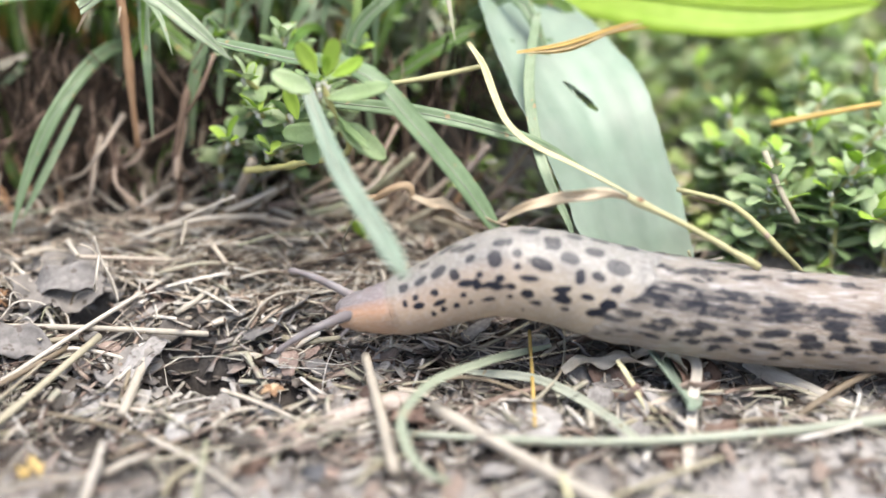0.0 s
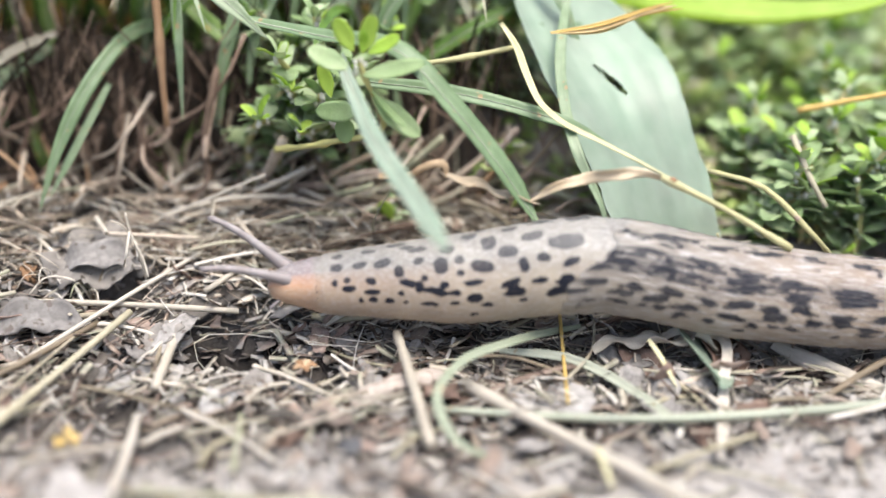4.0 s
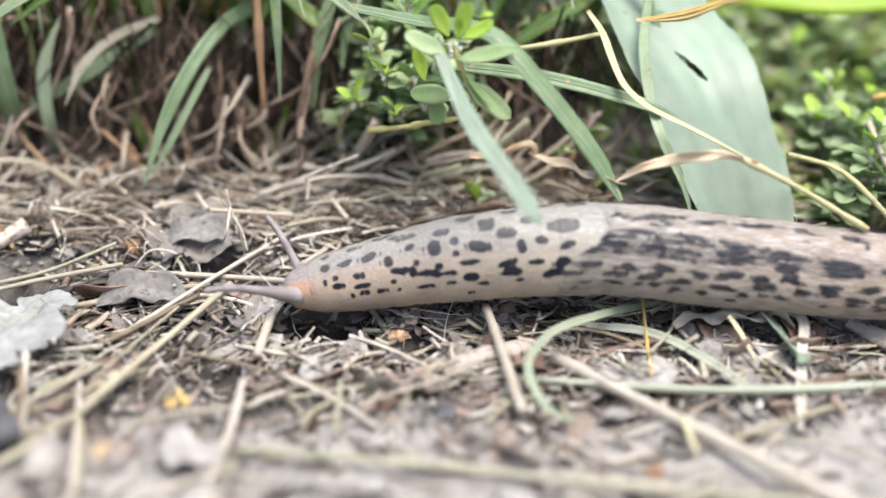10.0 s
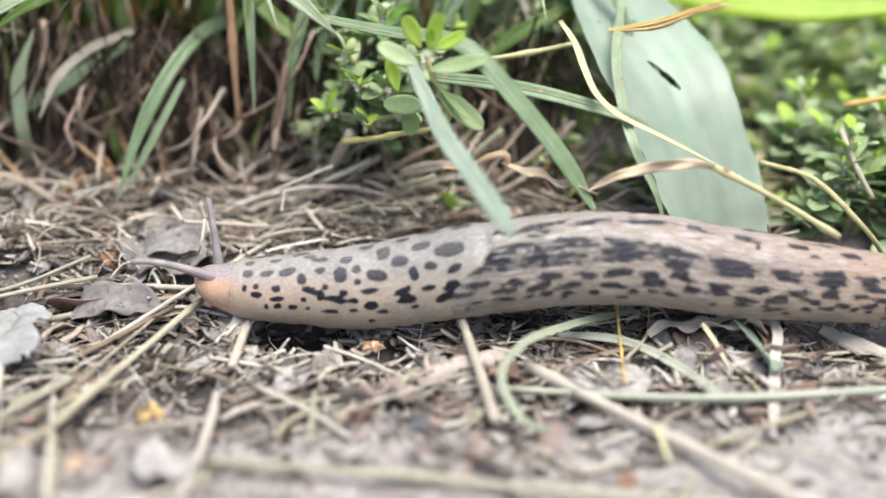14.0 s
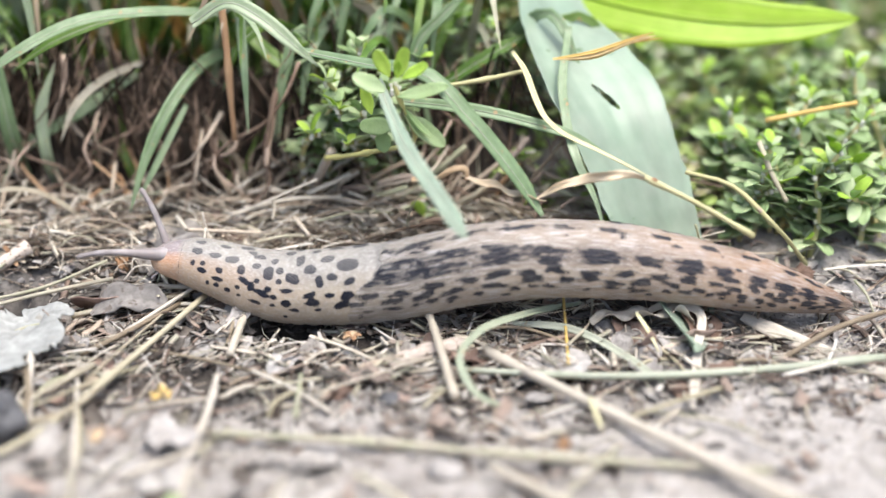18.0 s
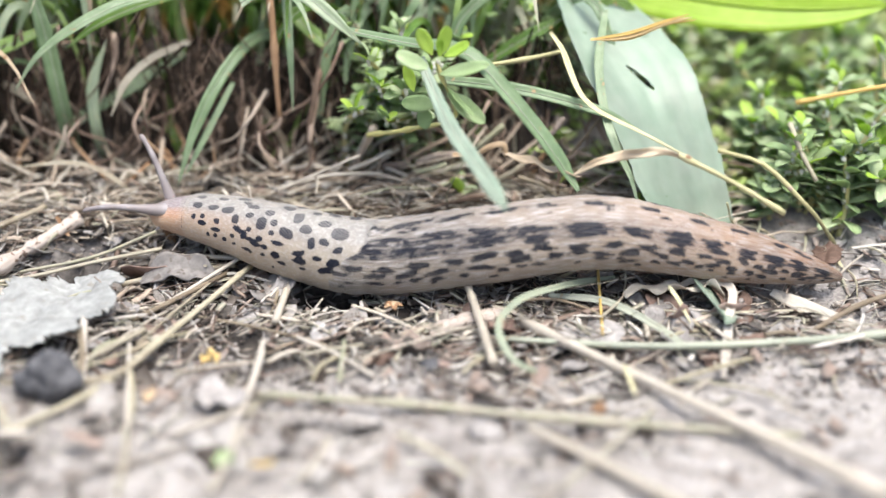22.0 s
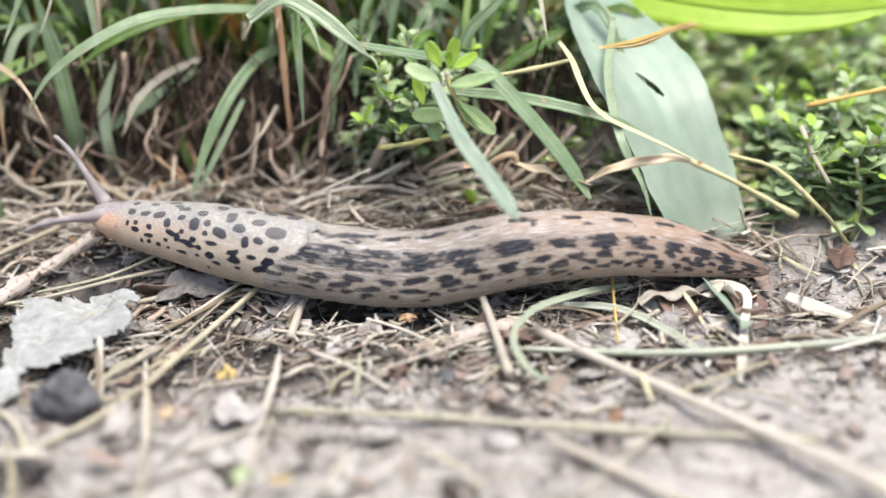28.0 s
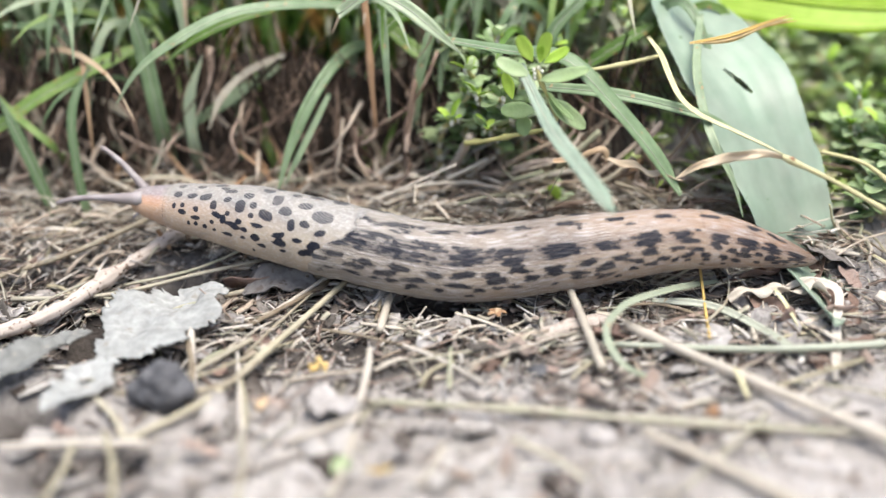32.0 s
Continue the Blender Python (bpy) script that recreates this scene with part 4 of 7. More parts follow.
part("upper_lobe", blade_mesh("upper_lobe", local([(0.86, 1.32, 2.54), (1.30, 1.25, 2.83), (1.83, 1.20, 3.03), (2.50, 1.20, 3.12), (3.13, 1.15, 3.00)], base), 0.19, "lens", (0.05, -0.6, 0.8), 0.5, twist=-70, count=44, seed=7, wave=0.8), DRY_LEAF, curl)
tagged(curl, "withered twisted tan grass leaf lying over the stems", "dry leaf")
stalk([(2.86, 1.15, 3.08), (3.83, 1.05, 2.63), (4.92, 0.90, 2.04)], 0.05, 0.045, YELLOW_STEM, "pale golden dry stalk behind the slug", nodes_at=(0.1, 0.9))
grass_blade([(0.41, 3.40, 4.77), (0.65, 3.10, 4.49), (0.81, 2.80, 4.14), (1.03, 2.30, 3.81), (1.25, 2.00, 3.68), (2.06, 1.70, 3.35), (3.03, 1.20, 3.02)], 0.13, YELLOW_STEM, "yellowish dry grass stem leaning over the leaf", name="straw", category="straw", fold=0.5, shape="strip", count=34, twist=60)
stalk([(-0.90, 3.20, 4.11), (-0.17, 3.30, 4.21), (0.68, 3.40, 4.38)], 0.045, 0.045, YELLOW_STEM, "yellow-green dry stem lying behind the shoot", nodes_at=(0.5,))
stalk([(-1.62, 3.52, 0.84), (-1.45, 1.90, 2.14), (-1.23, 1.80, 2.60)], 0.018, 0.012, STRAW, "thin curved straw fibre standing in the litter")
stalk([(3.70, 1.80, 2.94), (4.57, 1.80, 2.69), (5.33, 1.50, 2.08), (6.41, 2.68, 0.61)], 0.04, 0.045, YELLOW_STEM, "greenish dry stem lying beside the slug's tail", nodes_at=(0.4,))
stalk([(4.04, 2.20, 1.67), (4.38, 2.78, 0.87), (4.87, 2.26, 0.64), (5.63, 1.74, 0.39)], 0.022, 0.028, YELLOW_STEM, "thin yellow-green stem curving beside the slug's tail")
joint = part("stem_joint", rock_mesh("stem_joint", (0.075, 0.05, 0.05), 6, 0.3, 2), RUST)
joint.location = Vector((3.03, 1.12, 3.04)) * CM
tagged(joint, "brown swollen joint of a withered grass stem", "stem joint")
# golden husk
husk = thing("seed_husk", *(1.17, 2.70, 4.84))
for k, (dx, dz, w) in enumerate(((0.0, 0.0, 0.11), (0.10, -0.05, 0.08), (-0.06, 0.06, 0.07))):
    base = (1.17, 2.70, 4.84)
    tip = np.subtract((3.08, 2.50, 5.39), base)
    part("scale", blade_mesh("scale", [(0, 0, 0), tuple(tip * 0.4 + (0, 0, -0.10 + dz)), tuple(tip * 0.75 + (0, 0, dz * 0.6)), tuple(tip + (dx, 0, dz))], w, fold=0.7, count=16, seed=k, shape="oval"), GOLD, husk)
tagged(husk, "golden yellow dry grass husk resting on the leaf", "seed husk")


# ---- broad leaves ----
def plantain_leaf():
    """The wide pale leaf that droops to the ground behind the slug and under its tail, with a torn hole."""
    line = [(0.98, 7.40, 5.18), (1.52, 5.30, 4.47), (2.35, 3.80, 3.58), (2.86, 3.10, 2.61), (3.23, 2.70, 1.66), (3.55, 2.42, 0.79), (3.72, 1.20, 0.42), (3.76, -0.60, 0.41)]
    base = line[0]
    n, rows = 256, 80
    c = curve(local(line, base), n)
    t = unit(np.gradient(c, axis=0))
    w = unit(np.cross(t, np.tile((0.35, -0.72, 0.55), (n, 1))))
    up = unit(np.cross(w, t))
    u = np.linspace(0, 1, n)
    half = np.interp(u, [0, 0.2, 0.42, 0.55, 0.7, 0.8, 0.9, 1], [0.75, 0.98, 1.12, 1.05, 0.92, 0.78, 0.55, 0.12])
    rr = np.random.RandomState(4)
    jag = np.convolve(rr.randn(n + 32), np.ones(33) / 33, "valid") * 0.16
    x = np.linspace(-1, 1, rows + 1)
    edge = np.stack([np.interp(u, [0, 0.15, 0.35, 1], [0.72, 0.86, 1.0, 1.0]), np.interp(u, [0, 0.18, 0.27, 0.34, 0.5, 1], [0.95, 1.0, 1.12, 1.14, 0.98, 0.95])], 1)
    reach = np.where(x[None] < 0, edge[:, 1:2], edge[:, 0:1])
    grid = c[:, None] + w[:, None] * (half * (1 + jag))[:, None, None] * (x[None] * reach)[..., None]
    ripple = (0.035 * np.sin(u * 13) + 0.03 * np.sin(u * 31 + 1))[:, None] * np.abs(x)[None] ** 2 + 0.10 * np.abs(x)[None] ** 1.3 - 0.005 * np.cos(x * 17)[None]
    grid = grid + up[:, None] * ripple[..., None]
    v = np.concatenate([grid.reshape(-1, 3), (grid - up[:, None] * 0.02).reshape(-1, 3)]) * CM
    m, o = rows + 1, n * (rows + 1)
    hole = lambda i, j: (i - 96.0) ** 2 / 81 + ((j - 38.0) + (i - 96.0) * 0.55) ** 2 / 4.5 < 1
    gone = {(i, j) for i in range(n - 1) for j in range(rows) if hole(i, j)}
    f = []
    for i in range(n - 1):
        for j in range(rows):
            if (i, j) in gone:
                continue
            q = i * m + j
            f += [(q, q + 1, q + m + 1, q + m), (o + q, o + q + m, o + q + m + 1, o + q + 1)]
            for di, dj, a, b in ((-1, 0, q, q + 1), (1, 0, q + m + 1, q + m), (0, -1, q + m, q), (0, 1, q + 1, q + m + 1)):
                e = (i + di, j + dj)
                if e in gone or not (0 <= e[0] < n - 1 and 0 <= e[1] < rows):
                    f.append((b, a, o + a, o + b))
    uv = np.stack(np.meshgrid(u * 2, x * 0.25, indexing="ij"), -1).reshape(-1, 2)
    ob = thing("broad_leaf", *base)
    part("blade", from_arrays("blade", v, f, np.concatenate([uv, uv])), PALE_LEAF, ob)
    vein = grid[8:-30, 40] - up[8:-30] * 0.05
    part("midrib", tube_mesh("midrib", vein[::16], 0.026, 0.01, 6, 40, rough=0.02), PALE_LEAF, ob)
    tagged(ob, "broad pale green drooping leaf with a small torn hole", "leaf")


plantain_leaf()
lime = thing("bright_blade", *(0.31, 8.50, 5.27))
base = (0.31, 8.50, 5.27)
line = local([base, (2.15, 7.20, 4.81), (4.13, 6.30, 4.64), (5.98, 6.00, 4.61), (7.73, 6.00, 4.75)], base)
part("blade", blade_mesh("blade", line, 1.3, "oval", (0.05, -0.75, 0.55), 0.16, count=40, rows=8), LIME, lime)
part("midrib", tube_mesh("midrib", [tuple(np.add(p, (0, -0.03, 0.02))) for p in line], 0.05, 0.012, 6, 40), LIME, lime, "raised midrib")
tagged(lime, "bright sunlit green broad grass blade", "grass blade")

# ---- the grass at the bank ----
grass_blade([(-5.66, 5.50, 4.86), (-7.09, 4.60, 5.10), (-8.17, 4.00, 5.08), (-9.18, 3.60, 4.65), (-10.08, 3.40, 3.99), (-10.57, 3.30, 3.29)], 0.26, GREY_GRASS, "long arching green grass blade with a drooping tip", fold=0.35, normal=(0, -0.6, 0.8))
grass_blade([(-6.96, 5.20, 5.00), (-8.05, 4.50, 4.85), (-8.95, 4.10, 4.51), (-9.64, 4.00, 4.01)], 0.22, GRASS, "short arching green grass blade", fold=0.3)
grass_blade([(-5.26, 6.50, 3.75), (-5.95, 5.00, 3.94), (-6.51, 4.00, 3.31), (-6.95, 3.40, 2.39), (-7.22, 2.90, 1.44)], 0.25, GREY_GRASS, "pale green blade bending down to the litter", fold=0.25, normal=(0.3, -0.9, 0.3))
grass_blade([(-6.18, 4.20, 3.31), (-6.63, 3.70, 2.47), (-7.11, 3.20, 1.58)], 0.14, GREY_GRASS, "narrow green blade beside a broader one", fold=0.2)
grass_blade([(-5.79, 3.40, 5.24), (-5.02, 3.30, 5.70), (-4.44, 3.10, 5.49), (-3.87, 2.90, 5.09), (-3.29, 2.80, 4.60)], 0.30, GREY_GRASS, "folded pale grass blade with a brown-spotted tip", fold=0.4, normal=(0, -0.8, 0.6))
grass_blade([(-9.89, 5.06, 0.95), (-9.93, 4.40, 2.46), (-10.24, 4.60, 4.30), (-10.63, 4.80, 5.72)], 0.36, GREY_GRASS, "upright blue-green grass blade", fold=0.3, normal=(0.1, -1, 0.1))
grass_blade([(-9.18, 5.06, 0.95), (-9.26, 4.40, 2.21), (-9.30, 4.60, 3.04), (-9.00, 4.90, 3.96)], 0.24, GREY_GRASS, "upright grey-green grass blade", fold=0.3, normal=(0.1, -1, 0.1))
grass_blade([(-11.38, 3.20, 0.70), (-11.57, 3.40, 1.92), (-11.62, 3.80, 3.18), (-11.27, 4.40, 3.99)], 0.2, GREY_GRASS, "grey-green blade standing at the bank foot", fold=0.3, normal=(0.1, -1, 0.1))
grass_blade([(-12.17, 3.38, 0.75), (-12.68, 3.60, 2.10), (-13.31, 4.00, 3.36)], 0.26, GREY_GRASS, "leaning green grass blade", fold=0.3, normal=(0.1, -1, 0.1))
grass_blade([(-12.32, 5.28, 1.19), (-12.28, 3.80, 2.35), (-13.01, 4.00, 2.91), (-13.79, 4.40, 3.61)], 0.16, GRASS, "narrow leaning green blade", fold=0.3)
grass_blade([(-13.57, 4.00, 2.46), (-12.54, 4.20, 3.17), (-11.49, 4.60, 3.67), (-10.03, 5.40, 4.20)], 0.34, GRASS, "broad green grass blade slanting across the bank", fold=0.3)
grass_blade([(-12.33, 5.00, 3.42), (-11.94, 5.20, 4.51), (-11.45, 5.60, 5.40)], 0.2, GREY_GRASS, "pale upright grass blade", fold=0.3, normal=(0.1, -1, 0.1))
grass_blade([(-7.27, 5.20, 3.87), (-8.09, 4.80, 3.55), (-8.53, 4.40, 3.17), (-8.83, 4.10, 2.51)], 0.17, STRAW, "half-withered blade with an orange-brown tip", fold=0.4, normal=(0, -0.8, 0.5))
grass_blade([(-7.45, 5.40, 3.56), (-8.69, 5.00, 2.78), (-9.79, 4.60, 2.13), (-10.30, 4.30, 1.31)], 0.26, GREY_GRASS, "grey-green blade leaning in the bank's shade", fold=0.3)
grass_blade([(-6.00, 6.60, 3.32), (-6.06, 6.40, 4.17), (-5.65, 6.60, 5.27)], 0.26, GRASS, "dark green grass blade", fold=0.3, normal=(0.1, -1, 0.1))
grass_blade([(-5.32, 5.60, 4.64), (-4.32, 5.20, 3.88), (-3.58, 5.00, 3.56)], 0.3, GRASS, "green blade behind the knotgrass", fold=0.3)
grass_blade([(-0.92, 5.00, 3.56), (-0.08, 5.20, 4.07), (0.88, 5.60, 4.51)], 0.28, GRASS, "green blade crossing behind the broad leaf", fold=0.3)
grass_blade([(-1.64, 4.60, 3.81), (-1.47, 4.80, 4.49), (-0.94, 5.20, 4.99), (-0.46, 5.80, 5.32)], 0.26, GREY_GRASS, "pale grass blade rising behind the shoot", fold=0.3, normal=(0.1, -1, 0.1))
grass_blade([(-13.44, 5.20, 4.51), (-12.44, 5.20, 4.53), (-11.24, 5.40, 4.58)], 0.18, GREY_GRASS, "pale blade lying across the grass", fold=0.3)
grass_blade([(-7.91, 3.40, 0.77), (-9.35, 3.60, 1.60), (-10.77, 3.40, 1.60)], 0.1, STRAW, "thin dry blade in the litter", fold=0.3)
stalk([(-5.45, 4.60, 5.75), (-5.33, 4.40, 4.48), (-5.27, 4.20, 3.44), (-5.21, 4.05, 2.61)], 0.085, 0.05, RUST, "hanging brown dead stem with a pale broken end", name="dry_stalk", category="dead stem", nodes_at=(0.6,))
stalk([(-4.58, 5.02, 0.93), (-4.56, 4.00, 2.50), (-4.38, 4.60, 3.56)], 0.09, 0.06, ROOT, "bare brown root hanging from the bank", name="root", category="root", group="roots in the bank")
stalk([(-4.36, 5.60, 3.88), (-4.45, 4.40, 2.99), (-4.55, 3.90, 2.28), (-4.56, 4.94, 0.90)], 0.07, 0.05, ROOT, "bare brown root hanging from the bank", name="root", category="root", group="roots in the bank")
stalk([(-5.97, 5.20, 2.85), (-5.71, 4.40, 2.22), (-5.30, 5.32, 1.22)], 0.07, 0.04, ROOT, "curved brown root in the bank hollow", name="root", category="root", group="roots in the bank")
stalk([(-3.87, 4.82, 0.95), (-3.15, 3.40, 2.66)], 0.11, 0.09, TAN, "broken straw leaning against the bank", name="straw")

rr = random.Random(9)
for k in range(50):
    x, y = rr.uniform(-13.5, 1.6), rr.uniform(4.5, 5.6)
    z = rr.uniform(2.0, 4.2)
    drop = min(rr.uniform(1.2, 3.2), z - 0.5)
    pts, sway = [(x, y, z)], rr.uniform(-0.6, 0.6)
    for j in range(4):
        q = pts[-1]
        nx, ny = q[0] + sway * rr.uniform(0.3, 1.2), q[1] - rr.uniform(-0.05, 0.30)
        pts.append((nx, ny, max(q[2] - drop / 4 + rr.uniform(-0.12, 0.12), gz(nx, ny) + 0.02)))
        sway += rr.uniform(-0.5, 0.5)
    stalk(pts, rr.uniform(0.02, 0.055), rr.uniform(0.01, 0.028), ROOT, "thin brown root hanging in the bank hollow", name="root", category="root", group="roots in the bank", sides=6, count=16)
# long blades that arch out of the sward and hang down over the hollow
for k in range(64):
    x, y = (rr.uniform(-15, -5) if k % 3 else rr.uniform(-5, -0.8)), rr.uniform(5.8, 7.6)
    z = gz(x, y) - 0.03
    lean, up, away = (rr.gauss(0, 1.3) if x < -4 else rr.gauss(-0.8, 0.5)), rr.uniform(1.0, 2.6), rr.uniform(1.2, 3.0)
    drop = rr.uniform(0.4, 2.4)
    pts = [(x, y, z), (x + 0.25 * lean, y - 0.25 * away, z + up * 0.8), (x + 0.6 * lean, y - 0.6 * away, z + up), (x + 0.9 * lean, y - 0.85 * away, z + up - 0.35 * drop), (x + 1.05 * lean, y - away, max(z + up - drop, gz(x + 1.05 * lean, y - away) + 0.1))]
    mat, lab = ((GREY_GRASS, "long blue-green grass blade hanging over the bank"), (GREY_GRASS, "long blue-green grass blade hanging over the bank"), (DRY_LEAF, "withered orange-tan grass blade hanging over the bank"), (GREY_GRASS, "long blue-green grass blade hanging over the bank"), (GRASS, "long green grass blade hanging over the bank"))[k % 5]
    if -9.0 < x < -4.2 and k % 4:
        continue
    if mat is DRY_LEAF and x > -4.5:
        mat, lab = GREY_GRASS, "long blue-green grass blade hanging over the bank"
    grass_blade(pts, rr.uniform(0.10, 0.24) * (0.7 if mat is DRY_LEAF else 1), mat, lab, group="grass of the bank", fold=0.3, normal=(0.2, -0.8, 0.4), count=16, twist=rr.uniform(-50, 50))
for k in range(62):
    x, y = (rr.uniform(-14, 0.8) if k % 3 else rr.uniform(-14, -7.5)), rr.uniform(6.2, 8.0)
    z = gz(x, y) - 0.03
    h, lean, a = rr.uniform(1.8, 4.6), rr.uniform(0.3, 1.3), rr.uniform(-2.9, -0.2)
    dx, dy = math.cos(a) * lean * h * 0.6, math.sin(a) * lean * h * 0.6
    pts = [(x, y, z), (x + dx * 0.25, y + dy * 0.25, z + h * 0.5), (x + dx * 0.7, y + dy * 0.7, z + h * 0.72), (x + dx * 1.2, y + dy * 1.2, z + h * (0.95 - lean * 0.55))]
    mat, lab = ((GRASS, "green grass blade arching out of the bank"), (GREY_GRASS, "grey-green grass blade arching out of the bank"), (GRASS, "green grass blade arching out of the bank"), (STRAW, "withered straw-coloured grass blade in the bank"))[k % 4]
    grass_blade(pts, rr.uniform(0.14, 0.32), mat, lab, group="grass of the bank", fold=0.3, normal=(0.2, -0.8, 0.4), count=14, twist=rr.uniform(-60, 60))

for k in range(15):
    x, y = rr.uniform(-13, 0.5), rr.uniform(4.6, 5.6)
    z = gz(x, y) - 0.03
    h, a = rr.uniform(1.2, 3.2), rr.uniform(-0.9, 0.9)
    pts = [(x, y, z), (x + a * h * 0.35, y + rr.uniform(-0.3, 0.2), z + h * 0.5), (x + a * h, y + rr.uniform(-0.8, 0.3), z + h * 0.9)]
    mat, lab = ((GREY_GRASS, "grey-green grass blade growing in the bank hollow"), (GRASS, "dark green grass blade growing in the bank hollow"), (STRAW, "dead tan grass blade in the bank hollow"))[k % 3]
    grass_blade(pts, rr.uniform(0.10, 0.24), mat, lab, group="grass of the bank", fold=0.3, normal=(0.2, -0.9, 0.2), count=12, twist=rr.uniform(-70, 70))


# ---- straws, twigs and stones on the path ----
def straw(points, r0, r1=None, material=STRAW, label="dry straw lying on the soil", group="straws on the ground", **more):
    points = [(x, y - 0.17, z + 0.09) for x, y, z in points]  # on top of the litter
    return stalk(points, r0, r1 or r0 * 0.85, material, label, group=group, **more)


straw([(-0.09, -0.12, 0.11), (1.98, -2.36, 0.24), (4.22, -4.58, 0.29), (5.47, -5.82, 0.29)], 0.075, 0.125, PALE_STRAW, "long thick pale straw lying on the path", nodes_at=(0.02,))
straw([(-1.13, 0.72, 0.50), (-0.84, -0.62, 0.36), (-0.56, -2.00, 0.22)], 0.075, 0.095, PALE_STRAW, "short pale straw stub before the slug")
grass_blade([(1.81, 1.28, 0.40), (0.66, 0.18, 0.70), (-0.19, -0.76, 0.80), (-0.48, -1.74, 0.70), (-0.19, -2.18, 0.39), (0.37, -2.22, 0.12)], 0.13, PALE_BLADE, "curled dry grass blade looping on the ground", name="dry_leaf", category="dry leaf", fold=0.4, shape="strip", count=34)
grass_blade([(0.48, 0.52, 0.34), (1.55, 0.30, 0.35), (2.53, -0.44, 0.20), (3.15, -1.24, 0.10)], 0.14, PALE_BLADE, "faded green curved blade on the ground", name="dry_leaf", category="dry leaf", fold=0.4, shape="strip")
straw([(-0.54, -0.86, 0.11), (2.14, -1.08, 0.15), (5.27, -0.76, 0.19), (7.23, -0.32, 0.20)], 0.055, 0.09, PALE_BLADE, "long faded green stem lying across the path")
straw([(-4.62, -3.12, 0.11), (-2.45, -3.28, 0.13), (-0.05, -3.58, 0.13), (4.56, -3.94, 0.11)], 0.055, 0.065, STRAW, "long yellowish stem lying along the path", nodes_at=(0.3, 0.6))
grass_blade([(2.87, 0.92, 0.30), (3.44, 0.86, 0.62), (3.92, 0.72, 0.59), (3.84, -0.36, 0.29), (3.54, -2.06, 0.10)], 0.17, PALE_STRAW, "bent pale dry blade before the leaf tip", name="dry_leaf", category="dry leaf", fold=0.3, shape="strip", count=34)
grass_blade([(1.95, 0.55, 0.36), (2.35, 0.66, 0.50), (2.75, 0.70, 0.46), (3.20, 0.55, 0.56), (3.55, 0.68, 0.58), (3.86, 0.40, 0.52)], 0.22, PALE_STRAW, "crumpled bleached dry leaf lying before the slug", name="dry_leaf", category="dry leaf", fold=0.4, shape="strip", count=40, wave=1.1, twist=70, normal=(0, -0.6, 0.8))
golden = straw([(1.45, 1.42, 0.60), (1.47, 0.38, 0.24), (1.47, -0.62, 0.10)], 0.028, 0.028, GOLD, "thin golden straw standing in the litter")
grass_blade([(4.90, 1.12, 0.24), (5.64, 0.40, 0.19), (6.43, -0.34, 0.14), (7.67, -1.42, 0.15)], 0.32, PALE_STRAW, "broad flat pale straw under the slug's tail", name="dry_leaf", category="dry leaf", fold=0.15, shape="strip")
straw([(5.41, -0.28, 0.14), (6.48, 0.48, 0.35), (7.59, 1.18, 0.36)], 0.06, 0.05, STRAW, "greenish straw near the slug's tail")
straw([(-5.41, 1.32, 0.45), (-6.47, -0.94, 0.21), (-7.55, -3.36, 0.14), (-8.61, -4.60, 0.10)], 0.062, 0.055, OLIVE_STRAW, "greenish-brown stalk lying aslant on the path", nodes_at=(0.5,))
straw([(-5.91, 1.20, 0.31), (-6.68, 0.26, 0.20), (-7.41, -0.60, 0.14)], 0.05, 0.05, STRAW)
straw([(-9.20, 2.54, 0.81), (-10.34, 1.36, 0.37), (-11.27, -0.22, 0.20), (-12.48, -1.20, 0.14)], 0.12, 0.15, BARK, "thick weathered tan twig lying beside the slug's head", nodes_at=(0.01, 0.37), category="twig", rough=0.12, sides=14, count=40)
straw([(-7.27, 1.54, 0.64), (-8.58, 1.32, 0.41), (-10.21, 0.82, 0.19), (-12.19, 0.50, 0.20)], 0.04, 0.04, STRAW, "thin straw under the slug's head")
straw([(-7.42, 1.80, 0.90), (-8.60, 1.42, 0.49), (-10.06, 1.12, 0.24)], 0.03, 0.03, STRAW, "thin straw under the slug's head")
straw([(-9.96, 2.82, 0.94), (-11.39, 1.80, 0.60), (-12.91, 1.24, 0.27)], 0.06, 0.05, STRAW, "yellow-green straw beside the slug's head")
straw([(-8.22, -0.92, 0.30), (-7.70, -3.08, 0.09)], 0.07, 0.08, PALE_STRAW, "short upright pale straw piece")
straw([(-4.76, -1.40, 0.24), (-4.79, -3.76, 0.10)], 0.05, 0.065, PALE_STRAW, "pale dry straw lying on the soil")
straw([(-7.21, -1.60, 0.20), (-6.55, -4.54, 0.10)], 0.04, 0.05, PALE_STRAW, "faded straw stub on the path")
straw([(-4.64, 1.02, 0.22), (-4.71, -0.48, 0.12)], 0.08, 0.08, PALE_STRAW, "short pale straw below the slug")
straw([(-3.31, -1.26, 0.19), (-3.26, -2.56, 0.10)], 0.04, 0.05, STRAW)
straw([(0.02, -4.04, 0.19), (1.61, -5.42, 0.19), (2.67, -6.38, 0.15)], 0.08, 0.11, PALE_STRAW, "broken tan stem piece on the path", category="twig")
straw([(-9.09, -3.10, 0.19), (-7.34, -2.88, 0.20), (-6.56, -0.90, 0.14)], 0.06, 0.07, STRAW)
